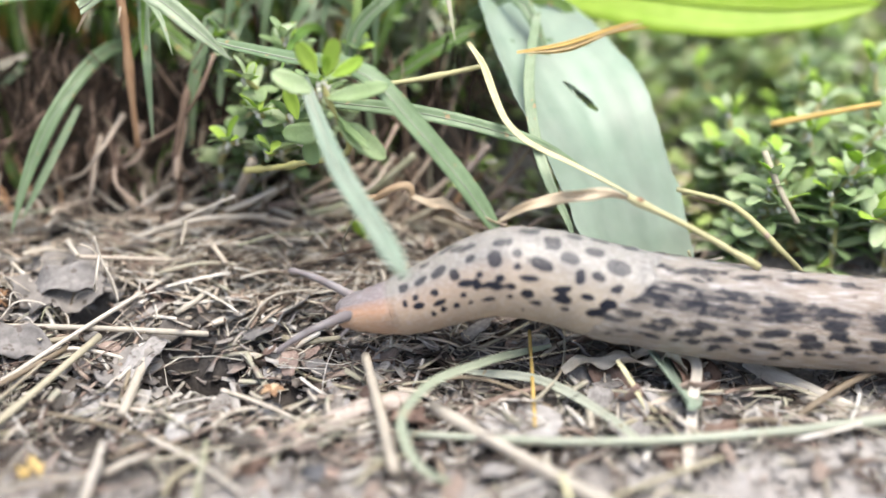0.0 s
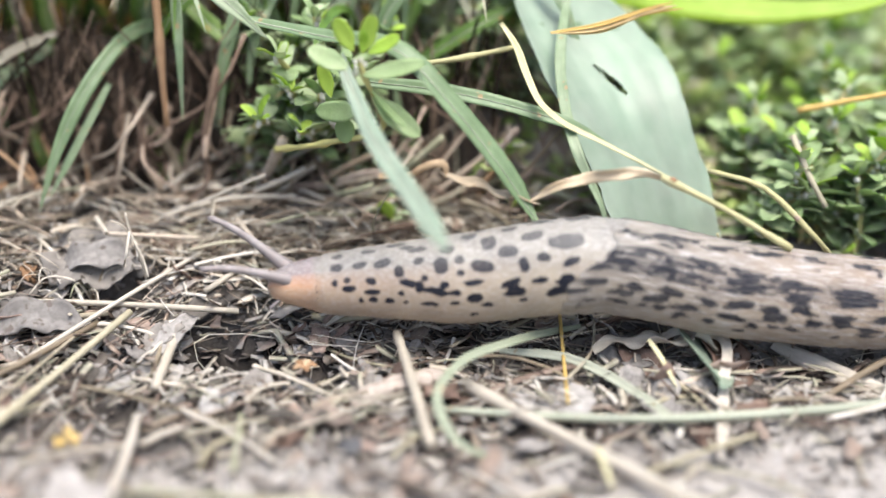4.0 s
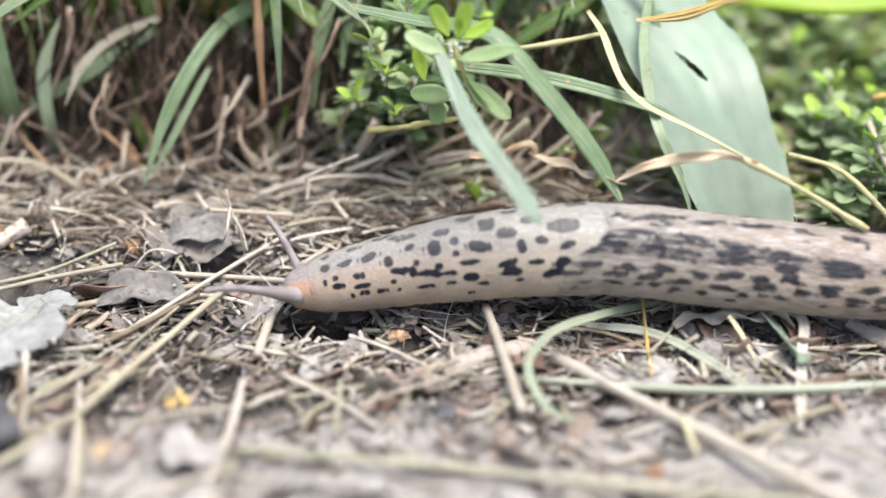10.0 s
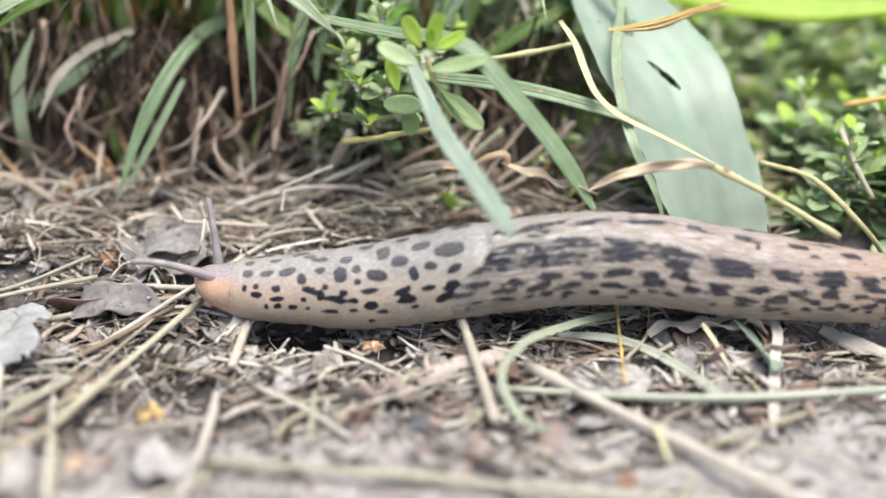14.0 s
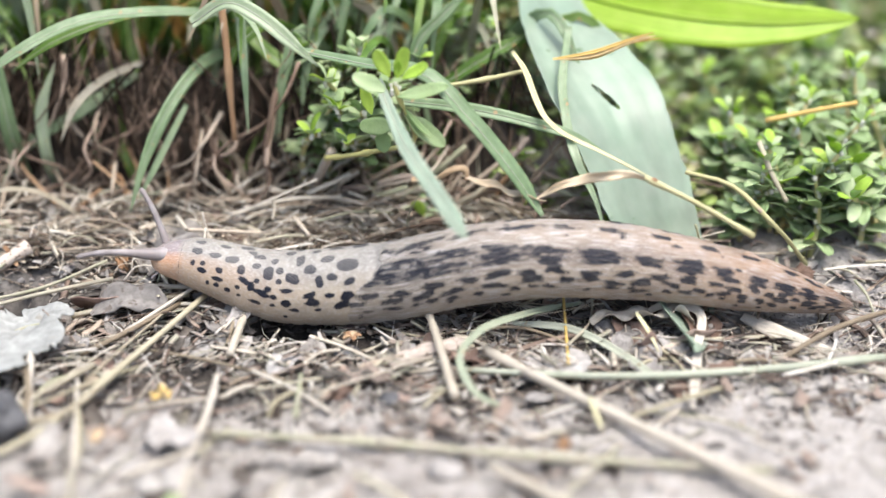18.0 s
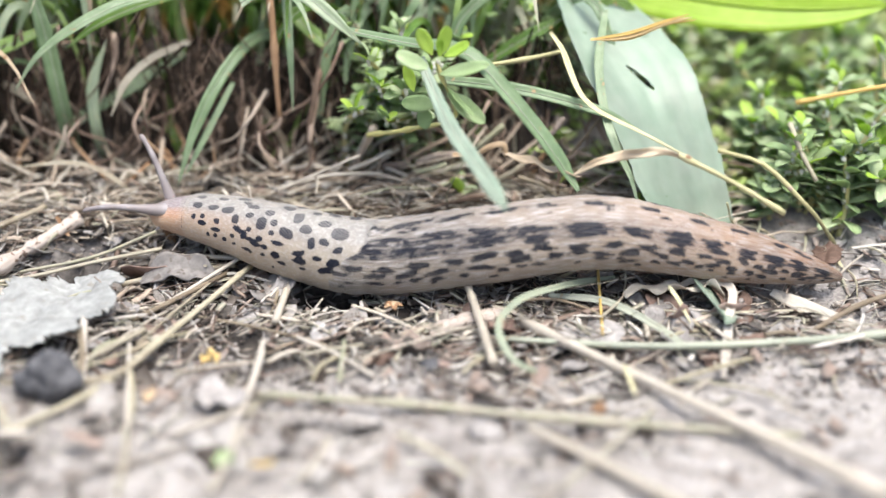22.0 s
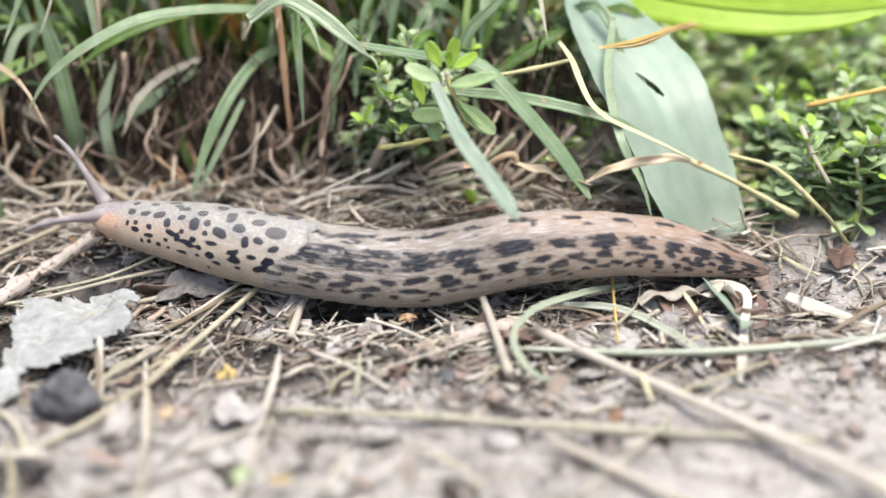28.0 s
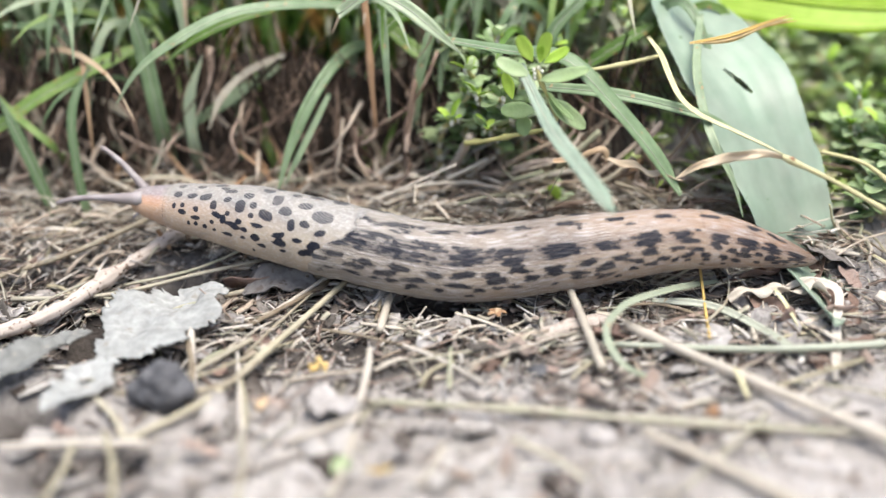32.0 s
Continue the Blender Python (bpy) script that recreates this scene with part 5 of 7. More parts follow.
for k, (a, b) in enumerate((((-7.09, -1.54, 0.15), (-6.04, 1.22, 0.26)), ((-7.02, 0.02, 0.09), (-4.50, 2.70, 0.85)), ((-4.76, -3.08, 0.09), (-4.82, -1.30, 0.15)), ((-3.29, -2.62, 0.09), (-3.30, -1.54, 0.14)), ((-4.86, 1.18, 0.21), (-4.83, -0.06, 0.09)), ((-7.94, 1.56, 0.45), (-3.71, 1.54, 0.39)), ((-6.37, -0.28, 0.11), (-3.57, -1.34, 0.11)), ((-4.23, -1.04, 0.12), (-2.69, -2.34, 0.10)), ((-7.97, 0.90, 0.14), (-5.79, 1.46, 0.35)), ((-4.95, 0.40, 0.19), (-4.68, 1.12, 0.24)))):
    straw([a, tuple(np.add(a, b) / 2 + (0.03, 0.02, 0.04)), b], 0.03 + 0.012 * (k % 3), None, (STRAW, PALE_STRAW)[k % 2], ("dry straw lying on the soil", "pale dry straw lying on the soil")[k % 2])

for a, m, z in (((1.74, -2.30, 0.42), (1.82, -2.65, 0.36), (1.95, -3.00, 0.10)), ((2.75, 0.25, 0.75), (2.95, -0.05, 0.55), (3.15, -0.35, 0.25)), ((6.34, 2.48, 0.59), (6.34, 2.06, 0.54), (6.47, 1.82, 0.40))):
    grass_blade([a, m, z], 0.075, YELLOW_STEM, "small yellow-green grass tip lying on the soil", fold=0.3, count=10)
for k, (a, z, r) in enumerate((((-10.55, -4.82, 0.14), (-8.10, -4.70, 0.19), 0.06), ((-8.86, -4.50, 0.25), (-8.25, -6.24, 0.10), 0.055), ((-6.60, -4.42, 0.19), (-6.32, -6.16, 0.09), 0.05), ((-4.89, -6.12, 0.10), (-4.71, -4.36, 0.24), 0.06), ((-9.33, -6.26, 0.09), (-9.31, -4.78, 0.19), 0.05), ((-7.72, -3.32, 0.10), (-8.19, -1.30, 0.29), 0.055), ((-4.88, -4.24, 0.09), (-4.72, -1.84, 0.25), 0.05), ((-6.60, -4.22, 0.09), (-6.95, -2.60, 0.19), 0.045), ((-8.17, -2.60, 0.14), (-7.05, -1.06, 0.20), 0.05), ((-5.79, -4.44, 0.10), (-4.70, -3.64, 0.15), 0.04), ((2.38, -2.38, 0.09), (4.10, -1.50, 0.20), 0.035), ((0.55, -5.62, 0.09), (2.15, -3.34, 0.14), 0.04), ((-3.53, -5.60, 0.09), (-3.24, -4.58, 0.19), 0.05), ((-2.14, -4.22, 0.10), (-0.95, -5.42, 0.14), 0.045), ((-4.06, -1.74, 0.14), (-2.42, -1.24, 0.19), 0.03), ((-6.19, -2.62, 0.20), (-4.84, -2.08, 0.15), 0.03), ((-9.36, -3.30, 0.19), (-8.54, -4.50, 0.14), 0.05))):
    straw([a, tuple(np.add(a, z) / 2 + (0.06, 0.02, 0.03)), z], r, r * 1.1, (PALE_STRAW, OLIVE_STRAW, STRAW)[k % 3], ("pale dry straw lying on the soil", "olive-grey dry straw lying on the soil", "dry straw lying on the soil")[k % 3])

STRAW_SHAPES = [tube_mesh("straw", [(-ln / 2, 0, 0), (-ln / 6, bend, hump), (ln / 5, bend * 0.7, hump), (ln / 2, 0, 0)], r, r * 0.8, 6, 10, seed=k, flat=0.7) for k, (ln, bend, hump, r) in enumerate(((1.2, 0.05, 0.06, 0.035), (2.0, 0.2, 0.1, 0.04), (0.8, 0.1, 0.05, 0.05), (2.8, -0.25, 0.08, 0.03), (1.6, 0.3, 0.15, 0.028), (1.0, -0.15, 0.1, 0.06)))]
for me in STRAW_SHAPES:
    me.materials.append(STRAW)

for k in range(110):
    x, y = (rr.uniform(-4, 4.2), rr.uniform(3.2, 5.4)) if k % 2 else (rr.uniform(-13, -2), rr.uniform(3.2, 4.6))
    a, up_by, ln = rr.uniform(-180, 180), min(0.5, abs(rr.gauss(0, 0.2))), rr.uniform(0.8, 2.4)
    dx, dy, dz = ln * math.cos(radians(a)), ln * math.sin(radians(a)) * 0.6, ln * up_by
    z = gz(x, y) + 0.05 + rr.uniform(0, 0.35)
    end = (x + dx, y + dy, max(z + dz, gz(x + dx, y + dy) + 0.05))
    mid = tuple(np.add((x, y, z), end) / 2 + (rr.uniform(-0.15, 0.15), 0, rr.uniform(0.0, 0.2)))
    mat, lab = ((TAN, "tan dead stem lying in the litter behind the slug"), (STRAW, "dry straw lying in the litter behind the slug"), (PALE_STRAW, "pale straw lying in the litter behind the slug"), (ROOT, "brown dead stem lying in the litter behind the slug"))[k % 4]
    straw([(x, y, z), mid, end], rr.uniform(0.016, 0.05), None, mat, lab, sides=6, count=12)


rl = random.Random(91)
# curled roots and runners at the undercut of the bank
for k in range(56):
    x, y, z = rl.uniform(-13.5, 0.8), rl.uniform(4.1, 5.1), rl.uniform(1.5, 3.0)
    lean, drop, out = rl.gauss(0, 0.55), rl.uniform(0.6, 1.5), rl.uniform(0.1, 0.5)
    low = max(z - drop, gz(x + 1.3 * lean, y - 0.1) + 0.05)
    line = [(x, y + 0.45, z), (x + 0.3 * lean + rl.gauss(0, 0.12), y - out, 0.35 * low + 0.65 * z), (x + 0.8 * lean + rl.gauss(0, 0.2), y - 0.8 * out, 0.75 * low + 0.25 * z), (x + 1.3 * lean, y - 0.1, low)]
    stalk(line, rl.uniform(0.022, 0.06), rl.uniform(0.012, 0.03), (ROOT, TAN, ROOT)[k % 3], ("curled brown root at the bank's undercut", "tan dead runner at the bank's undercut", "curled brown root at the bank's undercut")[k % 3], name="root", category="root", group="roots in the bank", sides=6, count=18)
for k in range(64):
    x, y = rl.uniform(-13.5, 2.2), rl.uniform(4.0, 5.0)
    ln, lean = rl.uniform(0.9, 2.2), rl.gauss(0, 0.8)
    z = gz(x, y) + 0.04
    up_by = rl.uniform(0.25, 0.75)
    end = (x + ln * lean * 0.8, y + 0.45 * ln * rl.random(), z + ln * up_by)
    mid = tuple(np.add((x, y, z), end) / 2 + (rl.gauss(0, 0.14), -0.12, rl.uniform(-0.1, 0.15)))
    mat, lab = ((TAN, "tan dead stem leaning on the bank's foot"), (ROOT, "brown bent root at the bank's foot"), (STRAW, "dry straw leaning on the bank's foot"), (TAN, "tan dead stem leaning on the bank's foot"), (RUST, "reddish-brown dead stem leaning on the bank's foot"))[k % 5]
    straw([(x, y, z), mid, end], rl.uniform(0.018, 0.06), None, mat, lab, "dry stalks at the bank's foot", name="dry_stalk", category="dry stalk", sides=6, count=12)


# dead stems and old runners heaped behind the sprig
for k in range(46):
    x, y = rl.uniform(-4.6, 1.4), rl.uniform(3.9, 4.9)
    z, a = gz(x, y) + rl.uniform(0.05, 0.7), rl.choice((-1, 1)) * rl.uniform(0.15, 1.1)
    ln = rl.uniform(0.7, 1.7)
    end = (x + ln * math.cos(a), y + rl.uniform(-0.3, 0.4), max(z + ln * math.sin(a), gz(x + ln * math.cos(a), y) + 0.05))
    mid = tuple(np.add((x, y, z), end) / 2 + (rl.gauss(0, 0.08), -0.1, rl.uniform(0.0, 0.15)))
    mat, lab = ((TAN, "tan dead stem heaped at the bank's foot"), (PALE_STRAW, "pale straw heaped at the bank's foot"), (STRAW, "dry straw heaped at the bank's foot"), (BARK, "grey-brown dead stem heaped at the bank's foot"))[k % 4]
    straw([(x, y, z), mid, end], rl.uniform(0.02, 0.075), None, mat, lab, "dry stalks at the bank's foot", name="dry_stalk", category="dry stalk", sides=6, count=12)


def crumpled_leaf(centre, size, seed, material, label, turn=0.0, ragged=0.26):
    """A crumpled dead leaf lying on the ground."""
    n = 110
    rs = np.random.RandomState(seed)
    ang = np.linspace(0, 2 * np.pi, n, endpoint=False)
    rim = 1 + sum(ragged * rs.uniform(0.3, 1.0) / h**1.1 * np.cos(h * ang + rs.uniform(0, 6)) for h in (2, 3, 5, 8, 13, 21)) + 0.16 * np.convolve(rs.randn(n + 4), np.ones(5) / 5, "valid") + 0.02 * rs.randn(n)
    rim = np.maximum(rim, 0.35)
    v, uv = [(0, 0, 0)], [(0.5, 0.5)]
    rings = 12
    for i in range(1, rings + 1):
        u = i / rings
        for k in range(n):
            x, y = np.cos(ang[k]) * rim[k] * u * size[0], np.sin(ang[k]) * rim[k] * u * size[1]
            x, y = x * np.cos(turn) - y * np.sin(turn), x * np.sin(turn) + y * np.cos(turn)
            z = 0.20 * noise.noise(Vector((x * 1.9, y * 1.9, seed))) + 0.12 * abs(noise.noise(Vector((x * 4, y * 4, seed + 3)))) + 0.02 * noise.noise(Vector((x * 11, y * 11, seed))) + 0.16 * u * u * noise.noise(Vector((np.cos(ang[k]) * 1.5, np.sin(ang[k]) * 1.5, seed)))
            v.append((x, y, z + ground_base(centre[0] + x, centre[1] + y) + 0.32 - centre[2]))
            uv.append((0.5 + x, 0.5 + y))
    v = np.array(v)
    v[0, 2] = v[1 : n + 1, 2].mean()
    f = [(0, 1 + k, 1 + (k + 1) % n) for k in range(n)]
    for i in range(rings - 1):
        f += [(1 + i * n + k, 1 + (i + 1) * n + k, 1 + (i + 1) * n + (k + 1) % n, 1 + i * n + (k + 1) % n) for k in range(n)]
    ob = part("dead_leaf", from_arrays("dead_leaf", v * CM, f, uv), material)
    ob.location = Vector(centre) * CM
    sol = ob.modifiers.new("thickness", "SOLIDIFY")
    sol.thickness = 0.00025
    tagged(ob, label, "dead leaf")


def torn_leaf(a, b, width, teeth, seed, label, tail=0.5, lift=0.25, cut=0.55):
    """A bleached leaf from a to b (cm): a midrib, a jagged rim of pointed lobes, buckled lengthwise, one end lifted off the soil."""
    rs = np.random.RandomState(seed)
    a, b = np.array(a), np.array(b)
    ln = np.linalg.norm(b - a)
    d = (b - a) / ln
    w = np.array([-d[1], d[0]])
    n, m = 90, 8
    u = np.linspace(0, 1, n)
    knots = np.linspace(0, 1, 9)
    edge = []
    for side in (0, 1):
        at = np.r_[0, np.sort(rs.uniform(0.06, 0.97, teeth - 1)), 1]
        reach = rs.uniform(0.5, 1.0, teeth)
        rim = np.zeros(n)
        for lo, hi, q in zip(at[:-1], at[1:], reach):
            k = (u >= lo) & (u <= hi)
            f = (u[k] - lo) / (hi - lo)
            peak = rs.uniform(0.55, 0.9)
            rim[k] = 1 - cut * q * np.where(f < peak, 1 - f / peak, (f - peak) / (1 - peak))
        body = np.minimum(1, 2.8 * np.minimum(u + 0.03, tail * (1 - u) + 0.02)) ** 0.7
        edge.append(width * body * rim * (1 + 0.05 * rs.randn(n)))
    mid = 0.16 * ln * np.interp(u, knots, rs.randn(9) * 0.25)
    v, uv = [], []
    for i in range(n):
        for j in range(-m, m + 1):
            o = j / m * edge[0 if j < 0 else 1][i]
            x, y = a + d * u[i] * ln + w * (mid[i] + o)
            fold = 0.16 * abs(o / width) ** 1.3 * (1.0 + 0.8 * np.sin(5 * u[i] + seed))
            z = 0.22 + lift * u[i] ** 2 + fold + 0.20 * noise.noise(Vector((x * 1.3, y * 1.3, seed))) + 0.08 * abs(noise.noise(Vector((x * 4, y * 4, seed + 3)))) + 0.02 * noise.noise(Vector((x * 11, y * 11, seed))) - 0.04 * math.exp(-((j / 1.2) ** 2))
            v.append((x, y, max(z + float(ground_base(x, y)), 0.14)))
            uv.append((0.5 + x, 0.5 + y))
    k = 2 * m + 1
    f = [(i * k + j, i * k + j + 1, (i + 1) * k + j + 1, (i + 1) * k + j) for i in range(n - 1) for j in range(2 * m)]
    base = np.array((*a, 0.2))
    ob = part("dead_leaf", from_arrays("dead_leaf", (np.array(v) - base) * CM, f, uv), WHITE_FLAKE)
    ob.location = Vector(base) * CM
    sol = ob.modifiers.new("thickness", "SOLIDIFY")
    sol.thickness = 0.00025
    tagged(ob, label, "dead leaf")


torn_leaf((-9.85, -1.75), (-7.95, 0.45), 1.25, 6, 5, "bleached grey-white crumpled dead leaf on the path", 0.9, 0.25, 0.4)
torn_leaf((-11.90, -3.10), (-10.20, -1.10), 0.62, 3, 12, "long bleached white torn dead leaf", 0.35, 0.22, 0.4)
torn_leaf((-9.50, -1.95), (-10.10, -3.95), 0.62, 3, 9, "bleached white torn dead leaf beside the stone", 0.5, 0.05, 0.6)
crumpled_leaf((-5.26, -3.48, 0.14), (0.42, 0.45), 15, CLOD, "small bleached leaf scrap on the path", 0.2)
crumpled_leaf((-6.30, 2.58, 0.71), (0.9, 0.7), 17, GREY_LEAF, "curled grey dead leaf in the litter", 0.2)
crumpled_leaf((-4.85, 0.78, 0.15), (0.36, 0.28), 19, GREY_LEAF, "grey dead leaf scrap under the slug", 0.6)
crumpled_leaf((-2.14, -1.55, 0.10), (0.42, 0.16), 23, BARK, "crumbled reddish-brown bark scrap before the slug", 0.2)
bark = part("bark_piece", blade_mesh("bark_piece", local([(-1.75, -0.95, 0.22), (-1.45, -0.75, 0.34), (-0.95, -0.45, 0.36), (-0.40, -0.10, 0.30)], (-1.75, -0.95, 0.22)), 0.30, "strip", (0.1, -0.4, 0.9), -0.45, thick=0.05, count=20, wave=0.25, seed=4), BARK)
bark.location = Vector((-1.75, -0.95, 0.22)) * CM
tagged(bark, "curled pinkish-brown bark strip under a pale straw", "bark")
# a curled orange-tan dead leaf, no blossom, put together from five small blades
blossom = thing("fallen_blossom", -2.52, -0.05, 0.30)
for k in range(5):
    part("petal", blade_mesh("petal", [(0, 0, 0), (0.10 * math.cos(k * 1.26), 0.10 * math.sin(k * 1.26), 0.05), (0.20 * math.cos(k * 1.26), 0.20 * math.sin(k * 1.26), 0.02)], 0.12, "oval", (0, 0, 1), 0.2, count=8, seed=k), (RUST, DRY_LEAF)[k % 2], blossom)
tagged(blossom, "withered rust-brown and tan curled leaf lying under the slug", "blossom")
crumpled_leaf((-2.52, -1.50, 0.10), (0.45, 0.22), 29, GREY_LEAF, "grey-brown dead leaf scrap on the path", 0.1)
crumpled_leaf((-7.20, 1.28, 0.19), (0.34, 0.3), 31, GREY_LEAF, "grey dead leaf scrap beside the straw", 0.6)
crumpled_leaf((6.11, 2.02, 0.48), (0.3, 0.26), 33, BROWN, "curled brown leaf near the slug's tail", 0.1)

for pts, wd, mat, lab in (([(-4.70, 1.25, 0.22), (-4.40, 1.62, 0.36), (-3.95, 1.95, 0.50), (-3.45, 1.98, 0.42)], 0.42, GREY_LEAF, "torn grey dead leaf at the rim of a dark hollow"), ([(-5.05, 0.15, 0.16), (-4.75, 0.55, 0.34), (-4.55, 1.05, 0.40), (-4.42, 1.50, 0.30)], 0.36, PALE_SCRAP, "pale torn leaf edge at the rim of a dark hollow"), ([(-6.85, 2.30, 0.72), (-6.40, 2.20, 0.98), (-5.85, 2.35, 0.95), (-5.45, 2.45, 0.68)], 0.52, PALE_SCRAP, "curled grey dead leaf standing over a dark hollow"), ([(-7.6, 0.75, 0.25), (-7.1, 0.95, 0.50), (-6.5, 1.00, 0.46), (-6.0, 0.85, 0.25)], 0.60, PALE_SCRAP, "wide pale grey dead leaf lying under the slug")):
    ob = part("dead_leaf", blade_mesh("dead_leaf", local(pts, pts[0]), wd, "lens", (0.1, -0.55, 0.85), 0.3, thick=0.03, count=36, rows=10, wave=0.35, seed=int(wd * 100)), mat)
    ob.location = Vector(pts[0]) * CM
    tagged(ob, lab, "dead leaf")

stone_at = (-8.24, -3.66, -0.01)
stone = part("stone", rock_mesh("stone", (0.52, 0.45, 0.42), 2, 0.5, 4), STONE)
stone.location = Vector((stone_at[0], stone_at[1] + 0.35, gz(stone_at[0], stone_at[1]) + 0.33)) * CM
tagged(stone, "dark grey rounded pebble beside bleached leaves", "stone")
for k, (p, r, mat) in enumerate((((-1.69, -2.02, -0.01), 0.22, STONE), ((-0.68, -4.18, -0.01), 0.3, CLOD), ((-2.60, -0.25, 0.03), 0.25, STONE), ((4.32, -0.46, -0.01), 0.2, CLOD))):
    ob = part("pebble", rock_mesh("pebble", (r * 1.1, r * 0.9, r * 0.6), 20 + k, 0.3, 2), mat)
    ob.location = Vector((p[0], p[1], gz(p[0], p[1]) + r * 0.2)) * CM
    tagged(ob, "small dark pebble in the dust" if mat is STONE else "pale grey clod of dry soil", "pebble" if mat is STONE else "clod")

# scraps of dead leaves, each with a torn rim, and more broken straws, in the litter round the slug
def scrap_mesh(seed, ragged=0.35):
    rs = np.random.RandomState(seed)
    n, rings = 22, 4
    ang = np.linspace(0, 2 * np.pi, n, endpoint=False)
    rim = np.maximum(1 + sum(ragged * rs.uniform(0.3, 1.0) / h**0.8 * np.cos(h * ang + rs.uniform(0, 6)) for h in (1, 2, 3, 5, 7)), 0.3)
    stretch, bow = rs.uniform(0.4, 0.8), rs.uniform(-0.5, 0.6)
    v, uv = [(0, 0, 0)], [(0.5, 0.5)]
    for i in range(1, rings + 1):
        for k in range(n):
            x, y = np.cos(ang[k]) * rim[k] * i / rings, stretch * np.sin(ang[k]) * rim[k] * i / rings
            z = bow * y * y + 0.22 * bow * x * x + 0.22 * noise.noise(Vector((x * 2, y * 2, seed * 3.1))) + 0.05 * noise.noise(Vector((x * 7, y * 7, seed)))
            v.append((x, y, z))
            uv.append((0.5 + x, 0.5 + y))
    f = [(0, 1 + k, 1 + (k + 1) % n) for k in range(n)]
    for i in range(rings - 1):
        f += [(1 + i * n + k, 1 + (i + 1) * n + k, 1 + (i + 1) * n + (k + 1) % n, 1 + i * n + (k + 1) % n) for k in range(n)]
    o = len(v)
    top = np.array(v)
    f += [tuple(o + q for q in reversed(face)) for face in f]
    e = 1 + (rings - 1) * n
    f += [(e + k, o + e + k, o + e + (k + 1) % n, e + (k + 1) % n) for k in range(n)]
    return from_arrays("leaf_scrap", np.concatenate([top, top - (0, 0, 0.03)]) * CM, f, uv + uv)


SCRAPS = []
for mat, lab in ((GREY_LEAF, "grey rotted leaf scrap lying in the litter"), (PALE_SCRAP, "pale grey dry leaf scrap lying in the litter"), (BROWN, "pinkish-brown dead leaf scrap lying in the litter"), (PALE_SCRAP, "pale grey dry leaf scrap lying in the litter")):
    for k in range(3):
        me = scrap_mesh(len(SCRAPS) + 70)
        me.materials.append(mat)
        SCRAPS.append((me, lab))
rs = random.Random(31)
for k in range(285):
    x, y = rs.uniform(-13, 4.5), (rs.gauss(0.5, 1.1) if k % 3 else rs.uniform(-2.2, 4.0))
    size = (0.14 + 0.36 * rs.random() ** 1.4) * (1.5 if k % 8 == 0 and y > -0.8 else 1) * (0.7 if y < -1.0 else 1)
    if in_hollow(x, y, 0.95 * size) or y > 4.2:
        continue
    me, lab = SCRAPS[k % 12]
    ob = new("leaf_scrap", me)
    ob.matrix_basis = pose(x * CM, y * CM, (gz(x, y) + 0.08 + rs.uniform(0, 0.12)) * CM, rs.gauss(0, 20 if y > -0.6 else 8), rs.gauss(0, 20 if y > -0.6 else 8), rs.uniform(0, 360)) @ Matrix.Scale(size, 4)
    tagged(ob, lab, "leaf scrap", "leaf scraps in the litter")

SPLINTERS = []
for mat, lab in ((PALE_STRAW, "pale broken straw lying in the litter"), (TAN, "tan broken stem piece lying in the litter"), (STRAW, "dry straw piece lying in the litter"), (OLIVE_STRAW, "olive-grey straw piece lying in the litter")):
    for me in STRAW_SHAPES:
        me = me.copy()
        me.materials[0] = mat
        SPLINTERS.append((me, lab))
for k in range(130):
    x, y = rs.uniform(-13, 5), (rs.gauss(0.3, 1.4) if k % 2 else rs.gauss(3.0, 0.6))
    y = min(y, 4.4)
    kind = rs.randrange(24)
    if in_hollow(x, y, 0.15):
        continue
    a = rs.gauss(45, 25) if x < -2 and y < 1.6 and k % 2 else rs.gauss(5, 40)
    ln = (1.2, 2.0, 0.8, 2.8, 1.6, 1.0)[kind % 6] / 2
    c, q = math.cos(radians(a)), math.sin(radians(a))
    ends = gz(x + ln * c, y + ln * q), gz(x - ln * c, y - ln * q)
    tilt = math.degrees(math.atan2(ends[0] - ends[1], 2 * ln))
    ob = new("straw", SPLINTERS[kind][0])
    ob.matrix_basis = pose(x * CM, y * CM, (max(gz(x, y), sum(ends) / 2) + 0.10 + rs.uniform(0, 0.10)) * CM, rs.uniform(-40, 40), -tilt + rs.gauss(0, 5), a)
    tagged(ob, SPLINTERS[kind][1], "straw", "straws on the ground")

fork = thing("dry_grass", *(-5.33, 2.20, 0.49))
base = (-5.33, 2.20, 0.49)
for line, r in (([base, (-5.39, 2.00, 1.17), (-5.54, 2.10, 1.54), (-5.59, 2.10, 1.85)], 0.03), ([(-5.54, 2.10, 1.52), (-5.55, 1.80, 1.26), (-5.80, 2.46, 0.60)], 0.022), ([(-5.48, 2.05, 1.38), (-5.30, 1.90, 1.11), (-5.20, 1.70, 0.89)], 0.02), ([(-5.86, 2.20, 1.65), (-5.67, 2.15, 1.60), (-5.55, 2.10, 1.48)], 0.02)):
    part("strand", tube_mesh("strand", local(line, base), r, r * 0.6, 6, 14, flat=0.5), PALE_STRAW, fork)
tagged(fork, "bleached forked dry grass standing in the litter", "dry grass")
